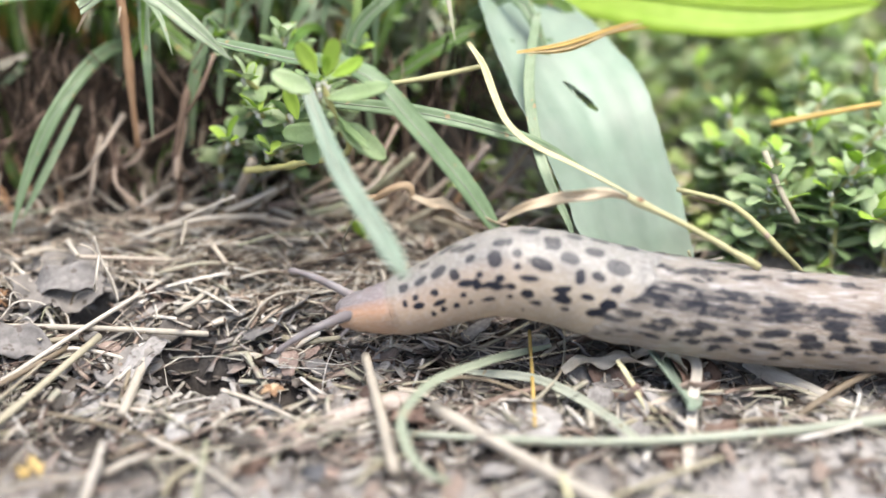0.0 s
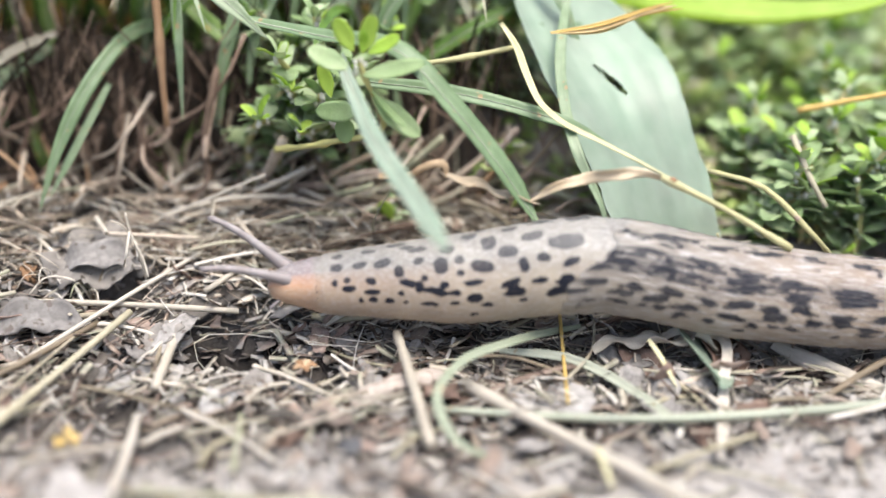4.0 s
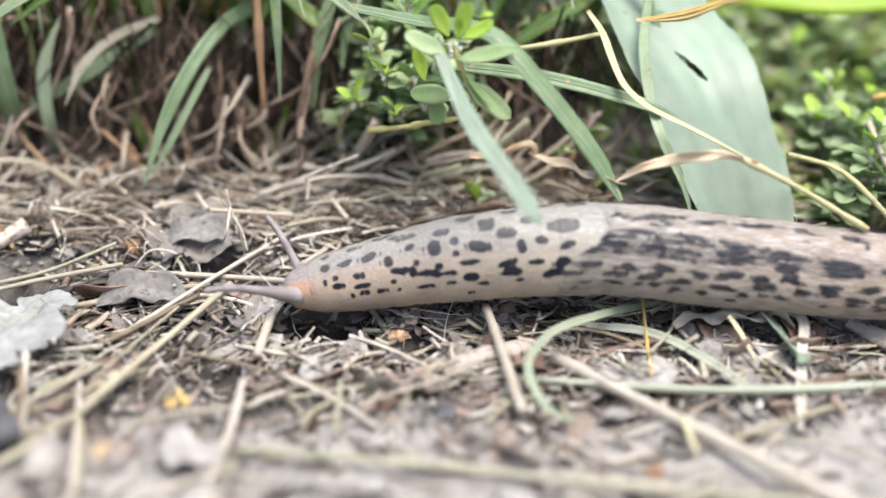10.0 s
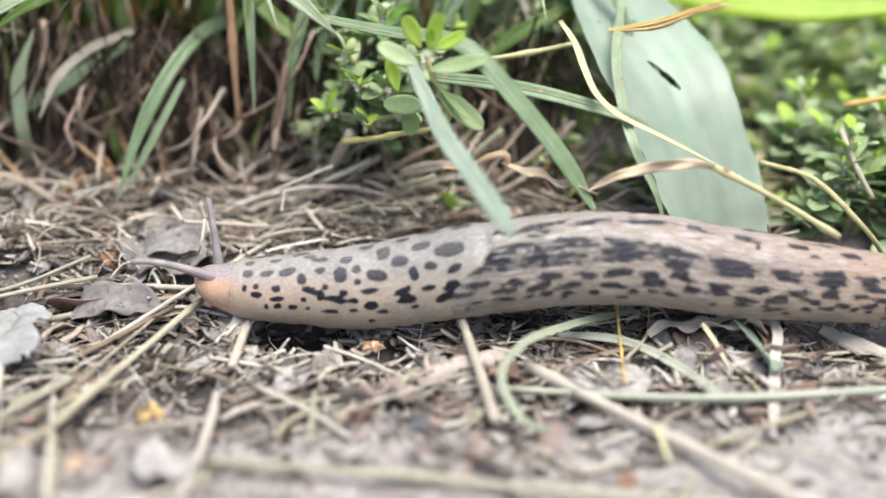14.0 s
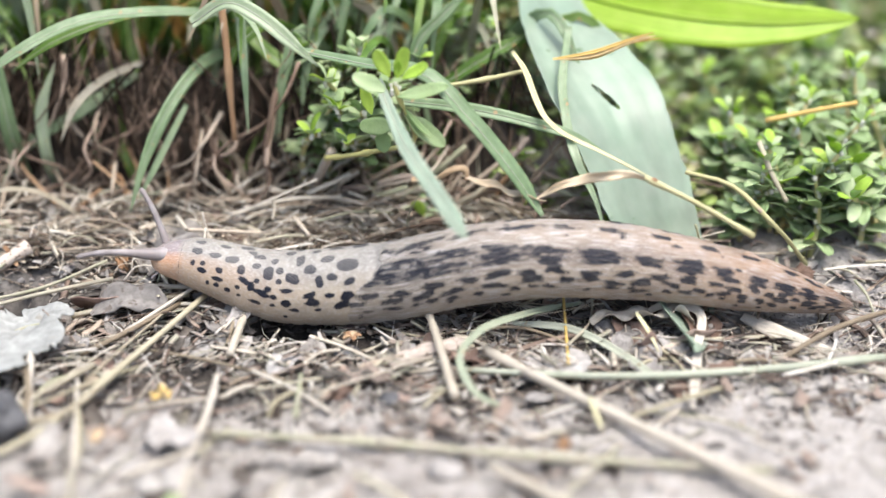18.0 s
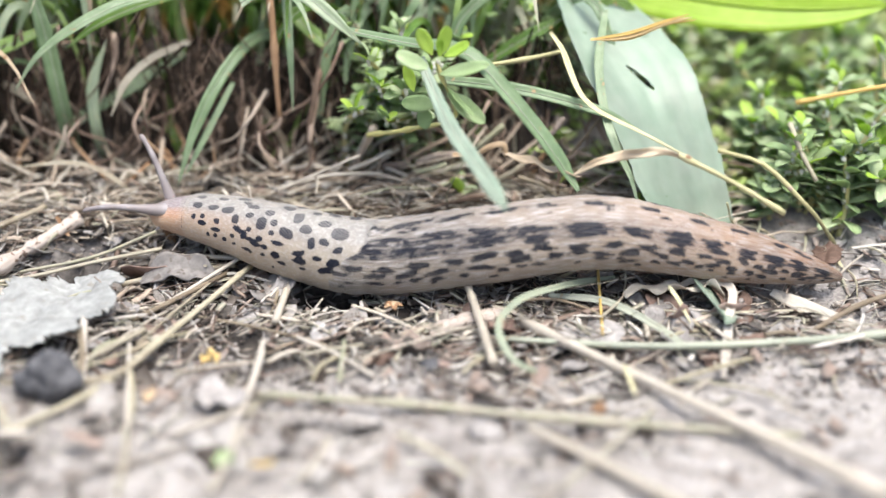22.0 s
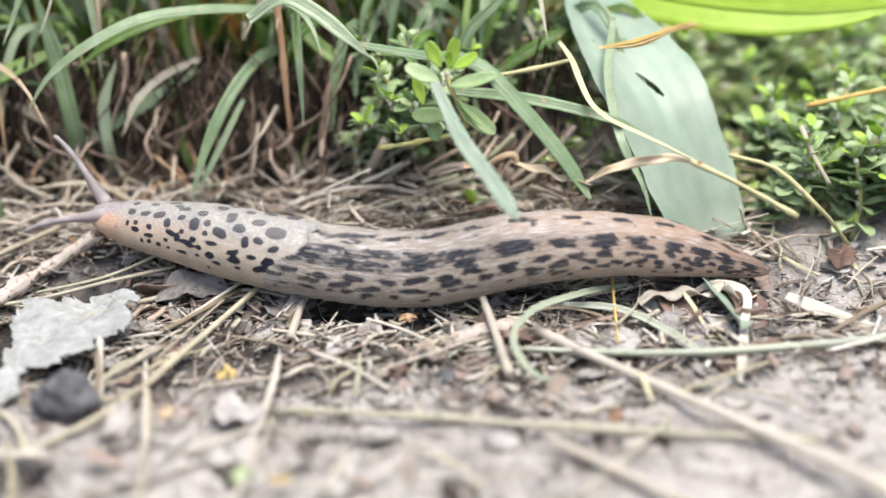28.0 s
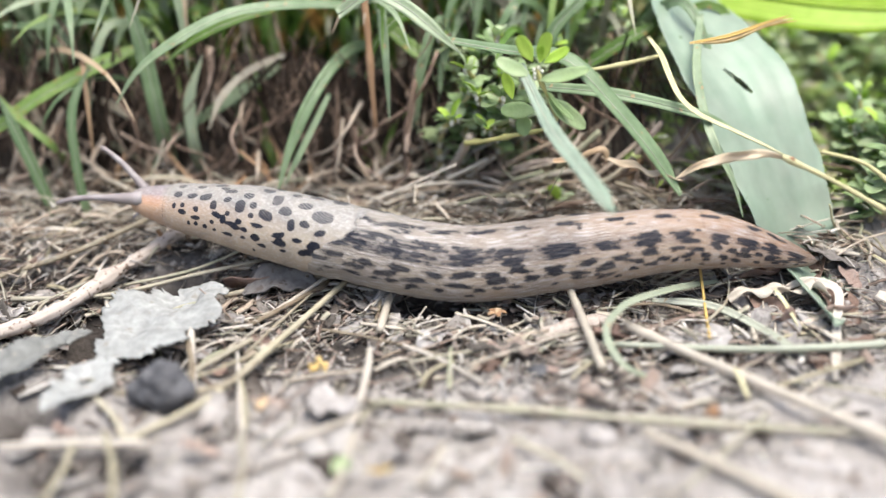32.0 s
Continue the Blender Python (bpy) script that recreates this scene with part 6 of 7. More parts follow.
for k, (x, y) in enumerate(((-6.9, 2.1), (-6.2, 2.0), (-7.6, 2.6), (-4.9, 2.7), (-8.9, 2.9), (-5.7, 2.9), (-3.6, 2.9), (-10.4, 3.2), (-2.3, 3.3))):
    q = random.Random(300 + k)
    tuft = thing("hay_tuft", x, y, gz(x, y))
    for j in range(q.randrange(6, 10)):
        way, ln, up_by = q.uniform(-180, 180), q.uniform(0.5, 1.3), q.uniform(0.25, 0.9)
        dx, dy = ln * math.cos(radians(way)), 0.6 * ln * math.sin(radians(way))
        end = (dx, dy, max(ln * up_by * 0.55, gz(x + dx, y + dy) - gz(x, y) + 0.1))
        line = [(0, 0, 0.02), (0.35 * dx + q.gauss(0, 0.05), 0.35 * dy, 0.12 + ln * up_by * 0.55), (0.75 * dx, 0.75 * dy + q.gauss(0, 0.08), 0.15 + ln * up_by * 0.62), end]
        r = q.uniform(0.012, 0.028)
        part("strand", tube_mesh("strand", line, r, r * 0.5, 6, 14, flat=0.5, seed=j), (PALE_STRAW, PALE_STRAW, STRAW)[j % 3], tuft)
    tagged(tuft, "small tuft of bleached dry grass in the litter", "dry tuft", "dry tufts in the litter")
crumpled_leaf((-7.26, 2.08, 0.64), (0.11, 0.2), 41, RUST, "small orange-brown leaf scrap in the litter", 0.3, 0.4)
frayed = thing("twig_splinter", *(-9.51, 2.18, 0.78))
base = (-9.51, 2.18, 0.78)
for k, tip in enumerate(((-9.31, 2.30, 0.96), (-9.25, 2.12, 0.81), (-9.64, 2.22, 0.99), (-9.35, 2.04, 0.64))):
    part("splinter", blade_mesh("splinter", local([base, tuple(np.add(base, tip) / 2 + (0, 0, 0.04)), tip], base), 0.09, "strip", fold=0.5, count=8, seed=k), RUST, frayed)
tagged(frayed, "frayed reddish-brown broken twig end in the litter", "twig")
for k in range(26):
    x, y = rr.uniform(4.6, 9.5), rr.uniform(1.4, 3.4)
    a, ln = rr.uniform(-180, 180), rr.uniform(0.5, 1.3)
    z = gz(x, y) + 0.06
    dx, dy = ln * math.cos(radians(a)), ln * math.sin(radians(a))
    straw([(x, y, z), (x + dx / 2 + 0.05, y + dy / 2, gz(x + dx / 2, y + dy / 2) + 0.14), (x + dx, y + dy, gz(x + dx, y + dy) + 0.05)], rr.uniform(0.015, 0.035), None, (PALE_STRAW, STRAW, OLIVE_STRAW)[k % 3], ("pale dry straw lying on the soil", "dry straw lying on the soil", "olive-grey dry straw lying on the soil")[k % 3], sides=6, count=10)

for k, (p, size, mat, lab) in enumerate((((-5.69, -2.30, 0.12), (0.09, 0.07), GOLD, "small yellow petal-like scrap on the path"), ((-4.17, -5.60, 0.10), (0.16, 0.12), GOLD, "small yellow-orange leaf scrap on the path"), ((-4.81, -5.54, 0.11), (0.15, 0.12), KNOT, "small torn green leaf scrap on the path"), ((-6.42, -3.62, 0.09), (0.14, 0.08), DRY_LEAF, "small tan leaf scrap on the path"), ((1.22, -3.66, 0.09), (0.2, 0.1), RUST, "small orange-brown leaf scrap on the path"), ((-9.57, -4.62, 0.09), (0.12, 0.2), BROWN, "small brown leaf scrap on the path"), ((-5.59, -2.10, 0.10), (0.12, 0.09), GOLD, "small yellow petal-like scrap on the path"), ((-7.18, -5.06, 0.09), (0.3, 0.16), BROWN, "small brown leaf scrap on the path"))):
    crumpled_leaf(p, size, 60 + k, mat, lab, 0.4 * k, 0.4)

# ---- small seedlings behind the slug ----
for k, (p, n) in enumerate((((-1.32, 3.64, 0.92), 3), ((0.73, 3.88, 0.97), 2), ((2.53, 3.40, 0.86), 5), ((6.42, 3.10, 0.76), 3))):
    ob = thing("seedling", *p)
    part("stem", tube_mesh("stem", [(0, 0, -0.15), (0.03, 0, 0.1), (0, 0, 0.25)], 0.03, 0.025, 6, 6), STEM, ob)
    for j in range(n):
        add_leaf(ob, (0, 0, 0.22), j * 360 / n + 20 * k + 100, rr.uniform(15, 65), rr.uniform(0.4, 0.6), (KNOT, KNOT_TIP)[j % 2], 40, j)
    tagged(ob, "tiny green seedling in the litter", "seedling", "seedlings")

# ---- the knotgrass mat behind the slug's tail ----
SHOOTS = []
for k in range(6):
    h = (1.0, 1.4, 1.9, 1.2, 1.6, 2.2)[k]
    q = random.Random(60 + k)
    SHOOTS.append(knotgrass("knotgrass", [(0, 0, 0), (q.uniform(-0.4, 0.4), q.uniform(-0.4, 0.1), h * 0.5), (q.uniform(-0.8, 0.8), q.uniform(-0.7, 0.1), h)], 7 + k // 2, q, (0.72, 0.80, 0.64)[k % 3], per=3, buds=1))
first = [(5.6, 6.6), (5.2, 3.6), (6.2, 3.9), (7.4, 4.2), (5.6, 4.4), (7.0, 4.6)]
for ob, (x, y) in zip(SHOOTS, first):
    ob.location = (x * CM, y * CM, (gz(x, y) - 0.05) * CM)
for k in range(105):
    x = rr.uniform(0.8, 12)
    y = 3.5 + 10.0 * rr.random() ** 1.25
    if x < 4.8 and y < 4.4:
        y += 1.8
    if x < 4.8 and y < 7.5:
        x += 4.0
    copy_thing(SHOOTS[k % 6], pose(x * CM, y * CM, (gz(x, y) - 0.06) * CM, rr.uniform(-12, 12), rr.uniform(-12, 12), rr.uniform(0, 360)) @ Matrix.Scale(1, 4))
plant = knotgrass("knotgrass", [(6.52, 2.98, 0.63), (6.66, 3.20, 1.35), (6.49, 3.20, 2.33)], 5, random.Random(77), 0.8, per=4, buds=2)
plant["label"] = "young knotgrass shoot with light-green tip leaves"
for k, (a, z) in enumerate((((7.58, 3.3, 0.55), (7.34, 3.3, 2.05)), ((6.44, 4.5, 1.0), (6.34, 4.4, 2.86)), ((7.73, 5.5, 1.2), (7.59, 5.4, 3.80)), ((5.14, 5.0, 1.0), (5.02, 5.0, 3.05)), ((5.75, 4.3, 0.9), (5.60, 4.2, 2.10)))):
    knotgrass("knotgrass", [a, tuple(np.add(a, z) / 2 + (0.12, 0, 0)), z], 5, random.Random(120 + k), 0.78, per=3, buds=2)
for k in range(7):
    x, y = rr.uniform(4.8, 8.5), rr.uniform(3.5, 4.4)
    copy_thing(SHOOTS[(0, 3, 1)[k % 3]], pose(x * CM, y * CM, (gz(x, y) - 0.1) * CM, rr.uniform(-12, 12), rr.uniform(-12, 12), rr.uniform(0, 360)))
stalk([(5.60, 4.20, 3.12), (6.30, 4.10, 3.33), (7.35, 4.00, 3.60)], 0.055, 0.04, GOLD, "golden dry stem lying in the knotgrass")
stalk([(5.31, 3.20, 3.03), (5.55, 2.70, 2.51), (5.83, 2.50, 2.06)], 0.055, 0.045, OLIVE_STRAW, "bare tan stem among the knotgrass")



# ---- the slug ----
REST = np.array([0, 0.75, 2.75, 4.7, 7.0, 9.3, 11.6, 14.0])
GIRTH = np.array([0.36, 0.47, 0.72, 0.79, 0.79, 0.755, 0.60, 0.04])


def girth(s):
    g = np.interp(s, REST, GIRTH)
    tail = np.clip((14.0 - s) / 2.4, 0, 1)
    g = np.where(s > 11.6, 0.60 * tail**0.62 + 0.02, g)
    # the snout narrows to the mouth in front of the mantle's collar
    g = np.where(s < 0.9, np.interp(s, [0, 0.04, 0.12, 0.28, 0.5, 0.72, 0.82, 0.9], [0.03, 0.16, 0.23, 0.31, 0.375, 0.43, 0.455, 0.487]), g)
    return g * (1 - 0.04 * np.exp(-(((s - 4.85) / 0.12) ** 2)))


EDGES = np.r_[np.linspace(0, 0.75, 5), np.linspace(0.75, 4.7, 15)[1:], np.linspace(4.7, 14.0, 33)[1:]]
MIDS = (EDGES[1:] + EDGES[:-1]) / 2
SIDES = 110


MARKS = []


def spots(*rows):
    """Dark spots of the mantle: (along, round from the back's midline, half length, half width, turn), in cm; the far side mirrors the near one."""
    for a, v, ln, wd, turn in rows:
        ln, wd = ln + 0.006, wd + 0.010
        MARKS.append((a, v, ln, wd, turn, 1))
        if v < -0.25:
            MARKS.append((a + 0.13 * math.sin(9 * a), -v, ln, wd, -turn, 1))


def mantle_spots():
    spots((1.07, -0.87, 0.04, 0.08, 0), (1.1, -0.48, 0.09, 0.11, 0), (1.1, -0.12, 0.08, 0.09, 0), (1.26, -0.79, 0.06, 0.06, 0), (1.27, -1.0, 0.1, 0.07, -0.2), (1.43, -0.49, 0.12, 0.08, 0.3), (1.44, -1.27, 0.04, 0.07, 0), (1.55, -0.1, 0.1, 0.08, 0), (1.59, -0.85, 0.07, 0.08, 0), (1.6, -1.08, 0.11, 0.06, 0), (1.62, -1.25, 0.06, 0.05, 0), (1.76, -0.48, 0.14, 0.1, 0.6), (1.84, -1.25, 0.06, 0.06, 0), (1.95, 0.03, 0.15, 0.07, 0))
    spots((1.99, -0.68, 0.08, 0.11, 0), (2.01, -1.1, 0.05, 0.05, 0), (2.07, -1.28, 0.05, 0.05, 0), (2.1, -0.12, 0.11, 0.05, 0), (2.11, -0.9, 0.13, 0.07, -0.5), (2.27, -0.98, 0.07, 0.09, 0), (2.27, -0.49, 0.08, 0.07, 0), (2.27, -0.23, 0.15, 0.07, 0), (2.36, -0.82, 0.06, 0.06, 0), (2.43, -1.3, 0.14, 0.04, -0.1), (2.51, -1.06, 0.18, 0.06, -0.3), (2.59, -0.61, 0.11, 0.16, 0), (2.63, -0.95, 0.07, 0.06, -0.3), (2.69, -0.31, 0.11, 0.09, 0))
    spots((2.75, -1.27, 0.06, 0.04, 0), (2.77, -1.09, 0.1, 0.05, -0.2), (2.86, -0.77, 0.06, 0.05, 0), (2.86, -0.54, 0.08, 0.07, 0), (2.99, -1.54, 0.04, 0.05, 0), (3.01, -0.03, 0.13, 0.08, 0), (3.04, -1.21, 0.11, 0.08, 0), (3.04, -0.95, 0.13, 0.05, 0), (3.17, -1.35, 0.12, 0.04, 0), (3.17, -0.7, 0.18, 0.1, -0.4), (3.3, -0.27, 0.11, 0.16, 0), (3.52, -1.03, 0.15, 0.05, 0.3), (3.54, -0.51, 0.14, 0.1, 0), (3.57, -1.18, 0.18, 0.07, 0))
    spots((3.6, 0.03, 0.11, 0.08, 0), (3.65, -1.34, 0.07, 0.03, 0), (3.74, -0.78, 0.08, 0.12, 0.2), (3.89, -0.28, 0.16, 0.09, 0), (3.93, -1.04, 0.12, 0.04, 0), (4.0, -0.69, 0.11, 0.07, -0.3), (4.0, 0.1, 0.15, 0.07, 0), (4.16, -1.24, 0.19, 0.07, 0.2), (4.26, -1.07, 0.14, 0.08, 0.3), (4.31, -0.46, 0.23, 0.13, 0), (4.34, -0.8, 0.11, 0.06, 0.3), (4.42, -1.33, 0.09, 0.04, 0), (4.5, 0.12, 0.17, 0.12, 0))


def body_marks():
    """Marks behind the mantle, in rows: thin dashes on the back, a broken dark band on the flank, dashes below it."""
    r = np.random.RandomState(12)
    for side in (-1, 1):
        # the band: streaks behind the mantle, then separate blotches that shrink to the tail
        for at, wd in ((0.58, 0.056), (0.69, 0.044), (0.80, 0.058), (0.91, 0.05)):
            s = 4.6 + r.uniform(0, 0.2)
            while s < 7.3:
                ln = r.uniform(0.16, 0.42)
                MARKS.append((s, side * (at + 0.014 * r.randn()), ln, wd * r.uniform(0.7, 1.2), 0.03 * r.randn(), 0))
                s += ln * r.uniform(1.5, 2.3)
        s = 7.15
        while s < 13.55:
            k = (s - 7.0) / 6.6
            ln = r.uniform(0.30, 0.46) * (1 - 0.58 * k)
            for step in (-0.15, -0.08, 0.0, 0.07):
                if r.rand() < (0.93 if step > -0.1 else 0.55):
                    MARKS.append((s + ln * r.uniform(-0.3, 0.3), side * (0.83 + 0.03 * k + step + 0.015 * r.randn()), ln * r.uniform(0.65, 1.1), (0.055 + 0.012 * k) * r.uniform(0.8, 1.15), 0.08 * r.randn(), 0))
            if r.rand() < 0.6:
                MARKS.append((s + ln * r.uniform(-0.6, 0.6), side * (0.98 + 0.03 * k), ln * r.uniform(0.4, 0.8), 0.05, 0.1 * r.randn(), 0))
            s += 2.08 * ln + r.uniform(0.03, 0.13)
        # rows below the band
        for at, l0, l1, w0, w1, gap, keep in ((1.13, 0.12, 0.25, 0.055, 0.078, 0.20, 0.96), (1.29, 0.13, 0.30, 0.052, 0.074, 0.20, 0.95), (1.44, 0.07, 0.17, 0.038, 0.055, 0.24, 0.85), (1.57, 0.05, 0.10, 0.03, 0.045, 0.35, 0.5)):
            s = 4.3 + r.uniform(0, 0.4)
            while s < 13.7:
                k = max(0.0, (s - 9.0) / 4.7)
                ln = r.uniform(l0, l1) * (1 - 0.4 * k)
                if r.rand() < keep:
                    MARKS.append((s, side * (at + 0.03 * r.randn()), ln, r.uniform(w0, w1) * (1 + 0.5 * k), 0.1 * r.randn(), 0))
                s += 2 * ln + gap * r.uniform(0.3, 1.0)
        # the back: pairs of thin wavy dashes, thicker and shorter towards the tail
        s = 5.0 + (0.3 if side > 0 else 0.0)
        while s < 13.3:
            k = min(1.0, max(0.0, (s - 8.6) / 1.6))
            ln = r.uniform(0.20, 0.42) * (1 - 0.45 * k)
            at = 0.24 + 0.03 * r.randn()
            MARKS.append((s, side * at, ln, 0.044 + 0.036 * k, 0.08 * r.randn(), 0))
            if r.rand() < 0.75:
                MARKS.append((s + r.uniform(-0.2, 0.2), side * (at - 0.075 - 0.02 * k), ln * r.uniform(0.5, 0.9), 0.036 + 0.026 * k, 0.08 * r.randn(), 0))
            if r.rand() < 0.4:
                MARKS.append((s + r.uniform(-0.3, 0.3), side * (0.40 + 0.03 * r.randn()), r.uniform(0.04, 0.10), 0.022 + 0.02 * k, 0, 0))
            s += 2 * ln + r.uniform(0.05, 0.40) + 0.15 * k
        # just behind the mantle the back carries short streaks
        for k in range(9):
            MARKS.append((r.uniform(4.9, 6.2), side * r.uniform(0.05, 0.48), r.uniform(0.06, 0.16), r.uniform(0.014, 0.03), 0.2 * r.randn(), 0))


mantle_spots()
body_marks()
MARKS = np.array(MARKS, float)


def mark_depth(s, v, mantle):
    """How deep inside a mark each place lies (below zero outside)."""
    out = np.full(s.shape, -0.2)
    for s0, v0, a, c, turn, kind in MARKS[(MARKS[:, 0] > s.min() - 0.8) & (MARKS[:, 0] < s.max() + 0.8)]:
        p, q = (s - s0) * np.cos(turn) + (v - v0) * np.sin(turn), (v - v0) * np.cos(turn) - (s - s0) * np.sin(turn)
        e = 2.2 if kind else 3.0
        d = (1 - (np.abs(p / a) ** e + np.abs(q / c) ** e) ** (1 / e)) * min(a, c)
        out = np.where(mantle == bool(kind), np.maximum(out, d), out)
    return out


def segment_mesh(name, a, b):
    """A rigid slice of the slug's body from a to b (cm along it), its ends tucked under the neighbours; x runs to the tail."""
    mid, over = (a + b) / 2, 0.42 * (b - a)
    ss = np.r_[max(a - over, 0.0), np.linspace(a, b, 8), min(b + over, 14.0)]
    tuck = np.r_[0.94, 0.990, 0.998, 1.002, 1.004, 1.004, 1.002, 0.998, 0.990, 0.94]
    g = np.linspace(0, 2 * np.pi, SIDES, endpoint=False)
    up, side = np.cos(g), np.sin(g)
    foot = np.where(up < -0.72, -0.72 + (up + 0.72) * 0.25, up)
    S, G = np.meshgrid(ss, g, indexing="ij")
    r = (girth(ss) * tuck)[:, None]
    slope = ((girth(np.minimum(ss + 0.02, 14.0)) - girth(np.maximum(ss - 0.02, 0.0))) / 0.04)[:, None]
    # a little wrinkling of the flank
    w = 1 + 0.004 * np.sin(S * 23 + 3 * np.sin(G * 2)) + 0.006 * np.sin(G * 26 + 2.0 * np.sin(S * 2.1))
    norms = unit(np.stack([-slope + 0 * G, side / 0.93 + 0 * S, np.where(up > -0.72, up, up * 3) + 0 * S], -1)).reshape(-1, 3)
    ang = np.where(G <= np.pi, G, G - 2 * np.pi)
    rim = 5.06 - 0.33 * np.minimum(np.abs(ang), 1.6) ** 2 + 0.05 * np.sin(ang * 7 + 1) + 0.03 * np.sin(ang * 17) - S
    mantle = rim > 0
    reg = np.where(mantle, np.interp(S, [0, 0.62, 0.9, 4.0], [0.0, 0.40, 0.78, 1.0]), np.interp(S, [4.3, 14.0], [1.5, 2.0]))
    # the mantle lies on the body with a thick hem, and over the neck with a collar
    w = w + 0.018 * smooth(0.0, 0.22, rim) * smooth(0.78, 0.95, S) * smooth(2.3, 1.7, np.abs(ang))
    verts = np.stack([S - mid, side * 0.93 * r * w, foot * r * w], -1).reshape(-1, 3)
    depth = mark_depth(S, ang * 0.78, mantle)
    depth = np.where(np.abs(S - 0.80) < 0.012, np.where(np.abs(ang) < 1.75, 0.02, depth), depth)
    m = len(ss)
    faces = [(i * SIDES + j, (i + 1) * SIDES + j, (i + 1) * SIDES + (j + 1) % SIDES, i * SIDES + (j + 1) % SIDES) for i in range(m - 1) for j in range(SIDES)]
    faces.append(tuple(range(SIDES)))
    faces.append(tuple((m - 1) * SIDES + j for j in reversed(range(SIDES))))
    me = from_arrays(name, verts * CM, faces)
    at = me.attributes.new("skin", "FLOAT_VECTOR", "POINT")
    at.data.foreach_set("vector", np.stack([S, ang * 0.78, reg], -1).astype(np.float32).ravel())
    me.attributes.new("marks", "FLOAT", "POINT").data.foreach_set("value", depth.astype(np.float32).ravel())
    me.normals_split_custom_set_from_vertices([tuple(p) for p in norms])
    return me


slug = thing("slug", 0, 0, 0)
tagged(slug, "pale leopard-spotted slug creeping over litter with tentacles out", "slug")
SEGMENTS = []
for a, b in zip(EDGES[:-1], EDGES[1:]):
    kind = "head_section" if b <= 0.76 else "mantle_section" if b <= 4.71 else "tail_section" if a > 11.5 else "body_section"
    SEGMENTS.append(part(kind, segment_mesh(kind, a, b), SKIN, slug))
cam.data.dof.focus_object = golden


def tentacle_mesh(name, length, r0, r1, knob):
    c = [(0, 0, 0), (0, 0, length * 0.5), (0, 0, length)]
    me = tube_mesh(name, c, r0, r1, 12, 26, rough=0.0, nodes_at=())
    co = np.array([v.co for v in me.vertices]) / CM
    u = co[:, 2] / length
    # wide fleshy foot, slender shaft, small round knob at the tip
    k = 1 + knob * np.exp(-(((u - 0.97) / 0.035) ** 2)) - 0.28 * np.exp(-(((u - 0.5) / 0.25) ** 2))
    k *= np.where(u > 0.99, 0.6, 1)
    co[:, :2] *= k[:, None] * (1 + 0.025 * np.sin(u * 90))[:, None]
    co[:, 1] += 0.32 * length * u * (1 - u) * u
    for v, p in zip(me.vertices, co * CM):
        v.co = p
    at = me.attributes.new("skin", "FLOAT_VECTOR", "POINT")
    at.data.foreach_set("vector", np.array([(0.1 + 0.3 * x, 0.2, 0.1) for x in u], np.float32).ravel())
    me.attributes.new("marks", "FLOAT", "POINT").data.foreach_set("value", np.full(len(u), -0.2, np.float32))
    return me


TENTACLES = [part("upper_tentacle", tentacle_mesh("upper_tentacle", 1.75, 0.150, 0.036, 0.5), SKIN, slug, "slender greyish eye stalk with a blunt tip") for _ in range(2)]
FEELERS = [part("lower_tentacle", tentacle_mesh("lower_tentacle", 0.30, 0.045, 0.026, 0.5), SKIN, slug, "short pale feeler under the head") for _ in range(2)]
for ob in TENTACLES:
    eye = part("eye_spot", rock_mesh("eye_spot", (0.022, 0.022, 0.018), 1, 0.05, 2), STONE, ob, "tiny black eye")
    eye.location = (0, 0, 1.742 * CM)

CREEP = {}


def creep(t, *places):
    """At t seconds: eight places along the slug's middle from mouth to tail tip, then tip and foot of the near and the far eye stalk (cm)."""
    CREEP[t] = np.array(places)


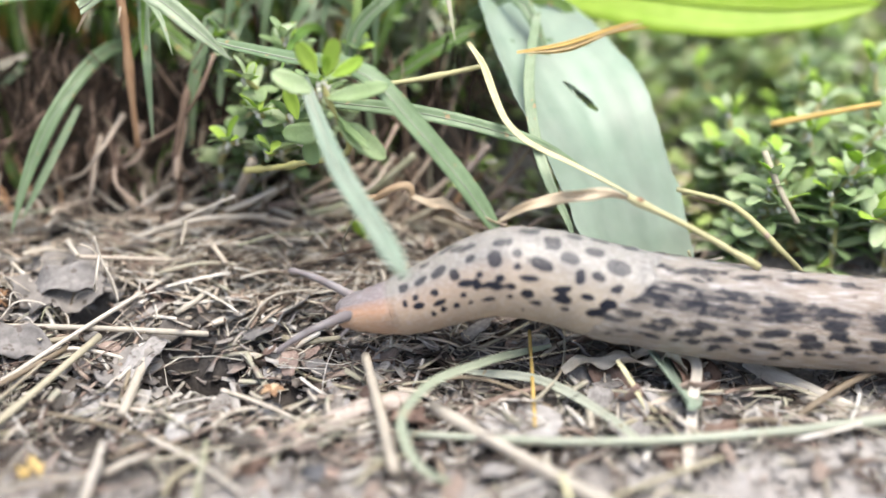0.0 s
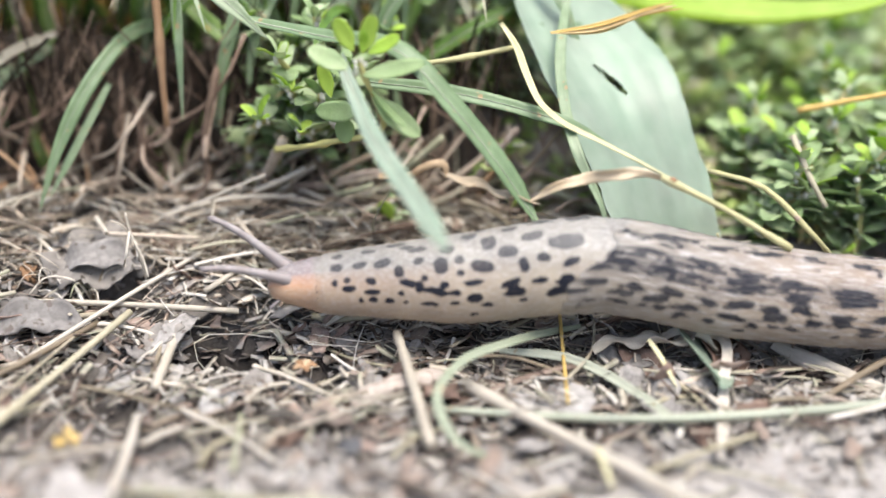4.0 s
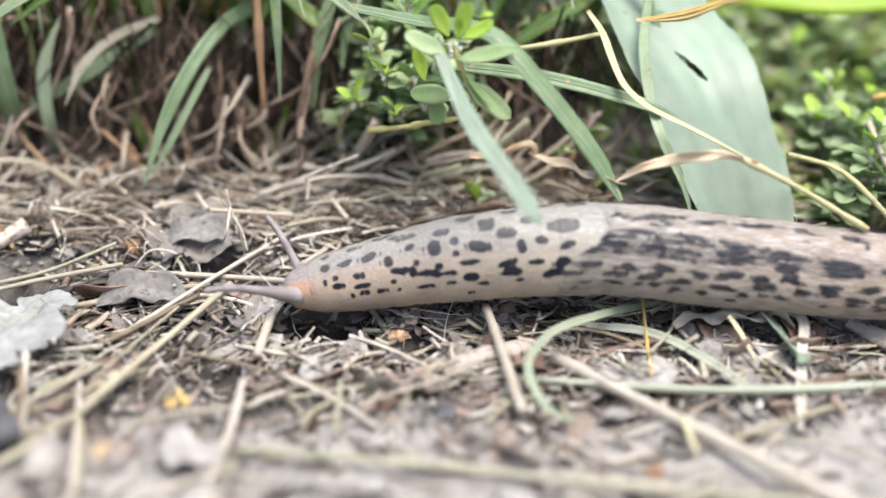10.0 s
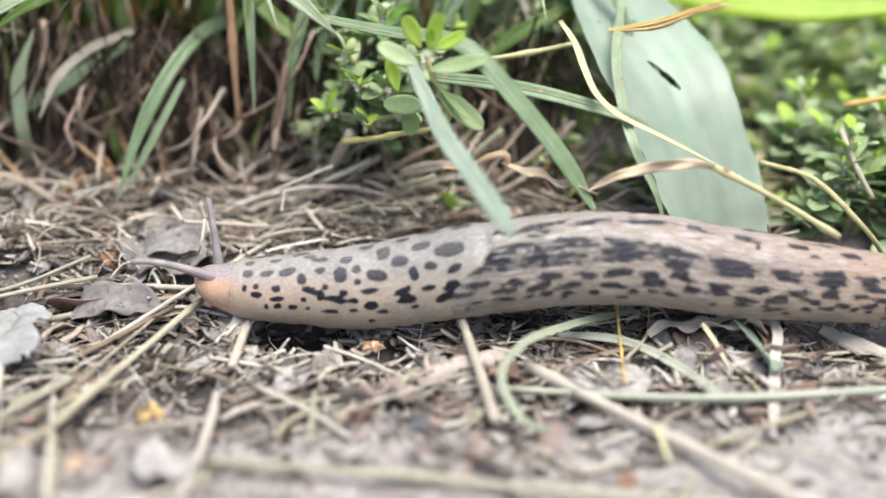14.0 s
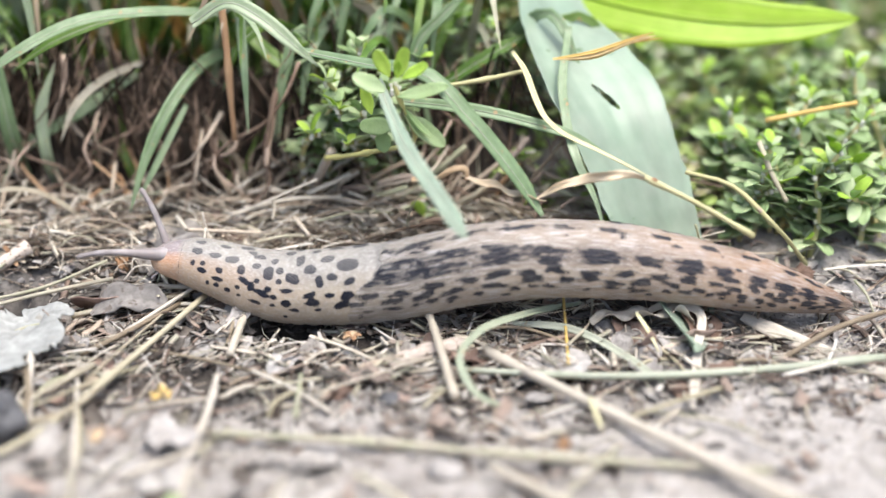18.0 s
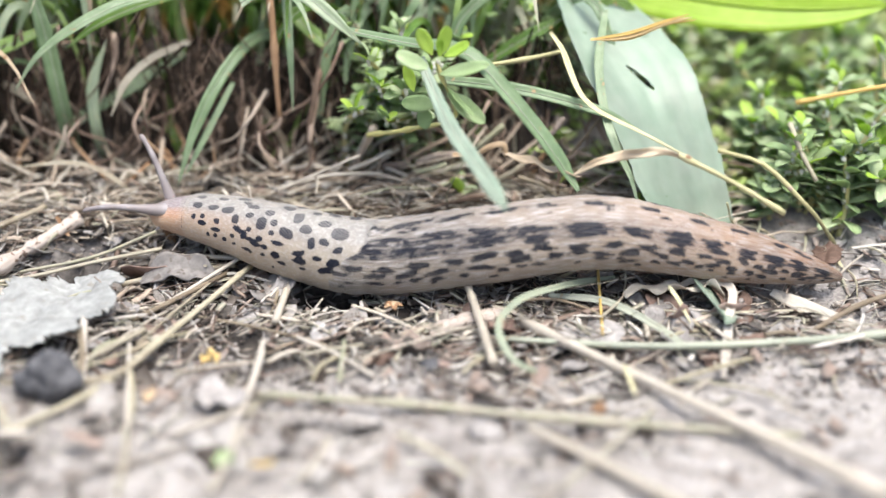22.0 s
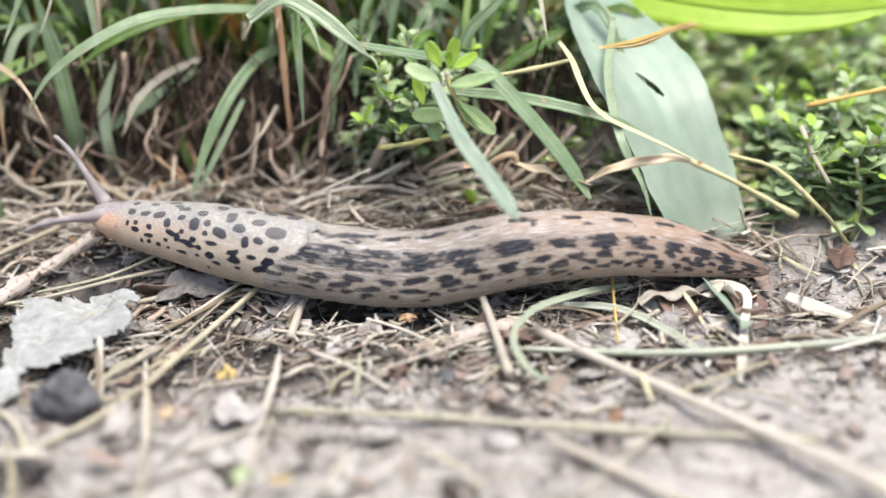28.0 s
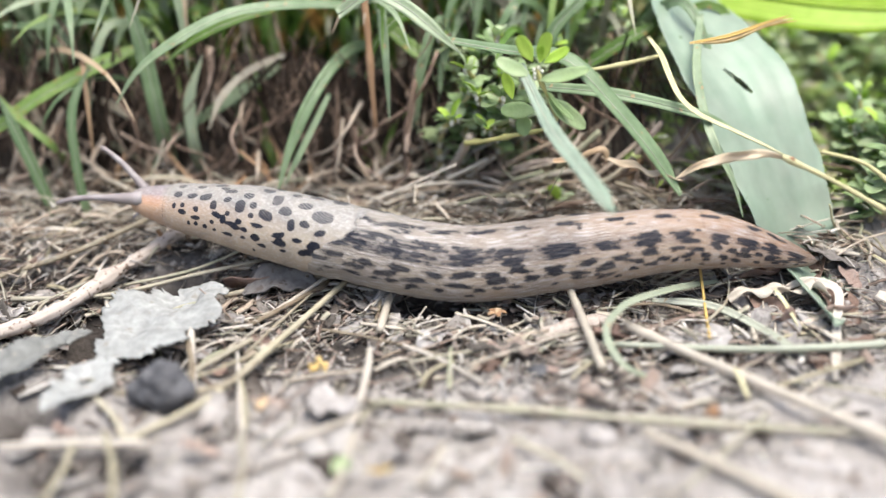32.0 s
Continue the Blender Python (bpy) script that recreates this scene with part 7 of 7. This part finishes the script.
def motions():
    """The slug glides forward; every slice follows the bending body."""
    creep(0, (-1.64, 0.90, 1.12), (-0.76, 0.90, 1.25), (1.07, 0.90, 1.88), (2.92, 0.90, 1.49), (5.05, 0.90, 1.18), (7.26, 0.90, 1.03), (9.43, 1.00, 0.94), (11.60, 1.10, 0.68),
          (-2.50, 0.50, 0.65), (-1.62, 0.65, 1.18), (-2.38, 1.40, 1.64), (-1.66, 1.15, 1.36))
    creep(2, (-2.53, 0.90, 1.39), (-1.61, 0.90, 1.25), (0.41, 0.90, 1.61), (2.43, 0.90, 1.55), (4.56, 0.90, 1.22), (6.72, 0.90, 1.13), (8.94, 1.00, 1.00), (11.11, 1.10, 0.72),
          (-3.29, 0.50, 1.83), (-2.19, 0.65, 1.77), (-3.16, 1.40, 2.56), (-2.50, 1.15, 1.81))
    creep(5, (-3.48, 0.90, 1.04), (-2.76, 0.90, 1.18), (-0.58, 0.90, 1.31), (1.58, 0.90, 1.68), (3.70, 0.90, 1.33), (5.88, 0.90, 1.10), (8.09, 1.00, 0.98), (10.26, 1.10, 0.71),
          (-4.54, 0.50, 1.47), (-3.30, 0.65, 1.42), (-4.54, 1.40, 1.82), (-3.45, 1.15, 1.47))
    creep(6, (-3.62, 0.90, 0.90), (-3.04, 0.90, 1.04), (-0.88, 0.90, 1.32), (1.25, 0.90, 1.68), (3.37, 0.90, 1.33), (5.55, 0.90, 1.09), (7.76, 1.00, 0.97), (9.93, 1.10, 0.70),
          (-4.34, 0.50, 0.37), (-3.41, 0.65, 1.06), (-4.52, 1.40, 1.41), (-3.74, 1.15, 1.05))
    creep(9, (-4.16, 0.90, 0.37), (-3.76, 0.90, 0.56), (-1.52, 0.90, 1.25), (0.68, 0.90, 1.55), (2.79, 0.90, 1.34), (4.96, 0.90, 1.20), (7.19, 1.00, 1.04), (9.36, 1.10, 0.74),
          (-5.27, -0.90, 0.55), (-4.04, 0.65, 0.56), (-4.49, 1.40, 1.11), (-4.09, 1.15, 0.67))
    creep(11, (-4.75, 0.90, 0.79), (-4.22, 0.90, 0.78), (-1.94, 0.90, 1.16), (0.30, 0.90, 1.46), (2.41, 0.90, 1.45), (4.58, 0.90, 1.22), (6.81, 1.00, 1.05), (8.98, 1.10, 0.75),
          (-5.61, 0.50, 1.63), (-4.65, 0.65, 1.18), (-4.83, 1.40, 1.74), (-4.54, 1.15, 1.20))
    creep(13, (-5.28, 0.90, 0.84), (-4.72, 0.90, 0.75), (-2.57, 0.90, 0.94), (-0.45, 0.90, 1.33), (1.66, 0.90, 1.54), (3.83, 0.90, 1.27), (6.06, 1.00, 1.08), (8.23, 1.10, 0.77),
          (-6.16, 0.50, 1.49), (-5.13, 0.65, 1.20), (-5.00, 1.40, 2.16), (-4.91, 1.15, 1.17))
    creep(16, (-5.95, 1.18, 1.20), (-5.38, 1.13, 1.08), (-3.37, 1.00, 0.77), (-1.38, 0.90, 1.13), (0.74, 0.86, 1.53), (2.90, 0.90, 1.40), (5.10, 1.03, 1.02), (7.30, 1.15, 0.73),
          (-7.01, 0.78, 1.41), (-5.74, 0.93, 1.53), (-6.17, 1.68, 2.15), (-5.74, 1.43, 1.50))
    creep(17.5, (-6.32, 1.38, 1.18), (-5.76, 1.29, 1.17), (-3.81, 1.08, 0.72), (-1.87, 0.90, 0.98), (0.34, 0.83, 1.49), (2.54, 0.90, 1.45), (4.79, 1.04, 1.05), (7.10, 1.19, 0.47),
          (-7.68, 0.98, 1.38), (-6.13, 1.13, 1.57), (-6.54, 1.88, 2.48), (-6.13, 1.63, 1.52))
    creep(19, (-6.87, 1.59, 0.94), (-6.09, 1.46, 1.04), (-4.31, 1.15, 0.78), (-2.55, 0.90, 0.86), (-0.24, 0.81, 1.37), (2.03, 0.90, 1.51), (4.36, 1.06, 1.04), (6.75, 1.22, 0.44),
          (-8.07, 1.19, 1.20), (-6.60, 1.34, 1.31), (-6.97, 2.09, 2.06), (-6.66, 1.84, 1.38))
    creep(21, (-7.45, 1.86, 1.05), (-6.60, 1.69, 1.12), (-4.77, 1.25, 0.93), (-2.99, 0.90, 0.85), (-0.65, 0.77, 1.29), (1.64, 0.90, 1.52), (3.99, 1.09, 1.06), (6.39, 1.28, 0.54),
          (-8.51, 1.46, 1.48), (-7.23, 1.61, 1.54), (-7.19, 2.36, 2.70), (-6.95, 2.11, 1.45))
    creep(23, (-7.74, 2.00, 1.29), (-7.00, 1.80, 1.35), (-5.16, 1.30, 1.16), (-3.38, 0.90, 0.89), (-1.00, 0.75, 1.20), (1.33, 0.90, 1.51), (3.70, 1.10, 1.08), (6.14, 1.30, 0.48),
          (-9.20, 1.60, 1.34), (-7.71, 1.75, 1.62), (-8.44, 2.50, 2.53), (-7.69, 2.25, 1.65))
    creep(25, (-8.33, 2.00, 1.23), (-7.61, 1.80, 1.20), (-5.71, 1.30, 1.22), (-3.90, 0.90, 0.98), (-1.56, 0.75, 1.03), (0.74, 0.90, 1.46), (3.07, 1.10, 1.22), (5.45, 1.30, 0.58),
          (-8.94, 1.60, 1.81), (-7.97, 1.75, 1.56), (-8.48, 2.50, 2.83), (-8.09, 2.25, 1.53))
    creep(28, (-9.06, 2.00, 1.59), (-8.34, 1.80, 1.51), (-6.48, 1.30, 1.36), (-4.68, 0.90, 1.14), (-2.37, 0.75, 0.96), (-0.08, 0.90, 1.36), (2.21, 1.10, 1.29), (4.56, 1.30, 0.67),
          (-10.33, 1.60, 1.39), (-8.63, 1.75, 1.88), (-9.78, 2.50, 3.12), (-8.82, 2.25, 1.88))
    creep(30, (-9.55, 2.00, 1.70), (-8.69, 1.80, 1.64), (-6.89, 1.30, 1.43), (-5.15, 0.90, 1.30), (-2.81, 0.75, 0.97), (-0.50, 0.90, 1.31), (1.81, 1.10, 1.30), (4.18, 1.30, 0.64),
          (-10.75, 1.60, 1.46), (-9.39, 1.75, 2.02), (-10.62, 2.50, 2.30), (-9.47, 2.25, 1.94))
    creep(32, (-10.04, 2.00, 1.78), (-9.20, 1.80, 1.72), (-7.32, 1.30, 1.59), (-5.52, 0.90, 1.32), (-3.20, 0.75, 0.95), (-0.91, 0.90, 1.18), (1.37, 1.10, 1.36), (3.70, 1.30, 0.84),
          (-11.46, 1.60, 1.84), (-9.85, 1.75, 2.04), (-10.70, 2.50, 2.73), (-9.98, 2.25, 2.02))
    times = sorted(CREEP)
    tracks = {ob: [] for ob in (*SEGMENTS, *TENTACLES, *FEELERS)}
    root = []
    for t in times:
        p = CREEP[t]
        origin = np.array([p[3][0], p[3][1], 0.0])
        root.append((t, pose(*(origin * CM))))
        d = np.gradient(p[:8], REST, axis=0)
        slices = []
        for s in MIDS:
            k = min(6, int(np.searchsorted(REST, s, side="right")) - 1)
            h = REST[k + 1] - REST[k]
            w = (s - REST[k]) / h
            c = (2 * w**3 - 3 * w**2 + 1) * p[k] + (w**3 - 2 * w**2 + w) * h * d[k] + (-2 * w**3 + 3 * w**2) * p[k + 1] + (w**3 - w**2) * h * d[k + 1]
            g = ((6 * w**2 - 6 * w) * (p[k] - p[k + 1])) / h + (3 * w**2 - 4 * w + 1) * d[k] + (3 * w**2 - 2 * w) * d[k + 1]
            slices.append((c, g))
        for ob, (c, g) in zip(SEGMENTS, slices):
            x = Vector(g).normalized()
            y = Vector((0, 0, 1)).cross(x).normalized()
            z = x.cross(y)
            m = Matrix((x, y, z)).transposed().to_4x4()
            m.translation = Vector(c - origin) * CM
            tracks[ob].append((t, m))
        for ob, tip, foot, k in ((TENTACLES[0], p[8], p[9], -1), (TENTACLES[1], p[10], p[11], 1)):
            # the stalk everts from inside the head
            deep = 0.4 * foot + 0.6 * (slices[2][0] + np.array((0, 0.10 * k, 0.06)))
            way = Vector(tip - deep)
            reach = min(1.75, way.length + 0.6)
            way.normalize()
            m = way.to_track_quat("Z", "Y").to_matrix().to_4x4()
            base = tip - np.array(way) * 1.75 if reach >= 1.75 else deep - np.array(way) * 0.6
            m.translation = Vector(base - origin) * CM
            tracks[ob].append((t, m))
        head, g = slices[1]
        x = Vector(g).normalized()
        for ob, k in zip(FEELERS, (-1, 1)):
            way = (-x + Vector((0, 0.45 * k, -0.75))).normalized()
            m = way.to_track_quat("Z", "Y").to_matrix().to_4x4()
            m.translation = Vector(head - origin + (0, 0.14 * k, -0.12)) * CM
            tracks[ob].append((t, m))
    walk(slug, root)
    for ob, rows in tracks.items():
        walk(ob, rows)


motions()
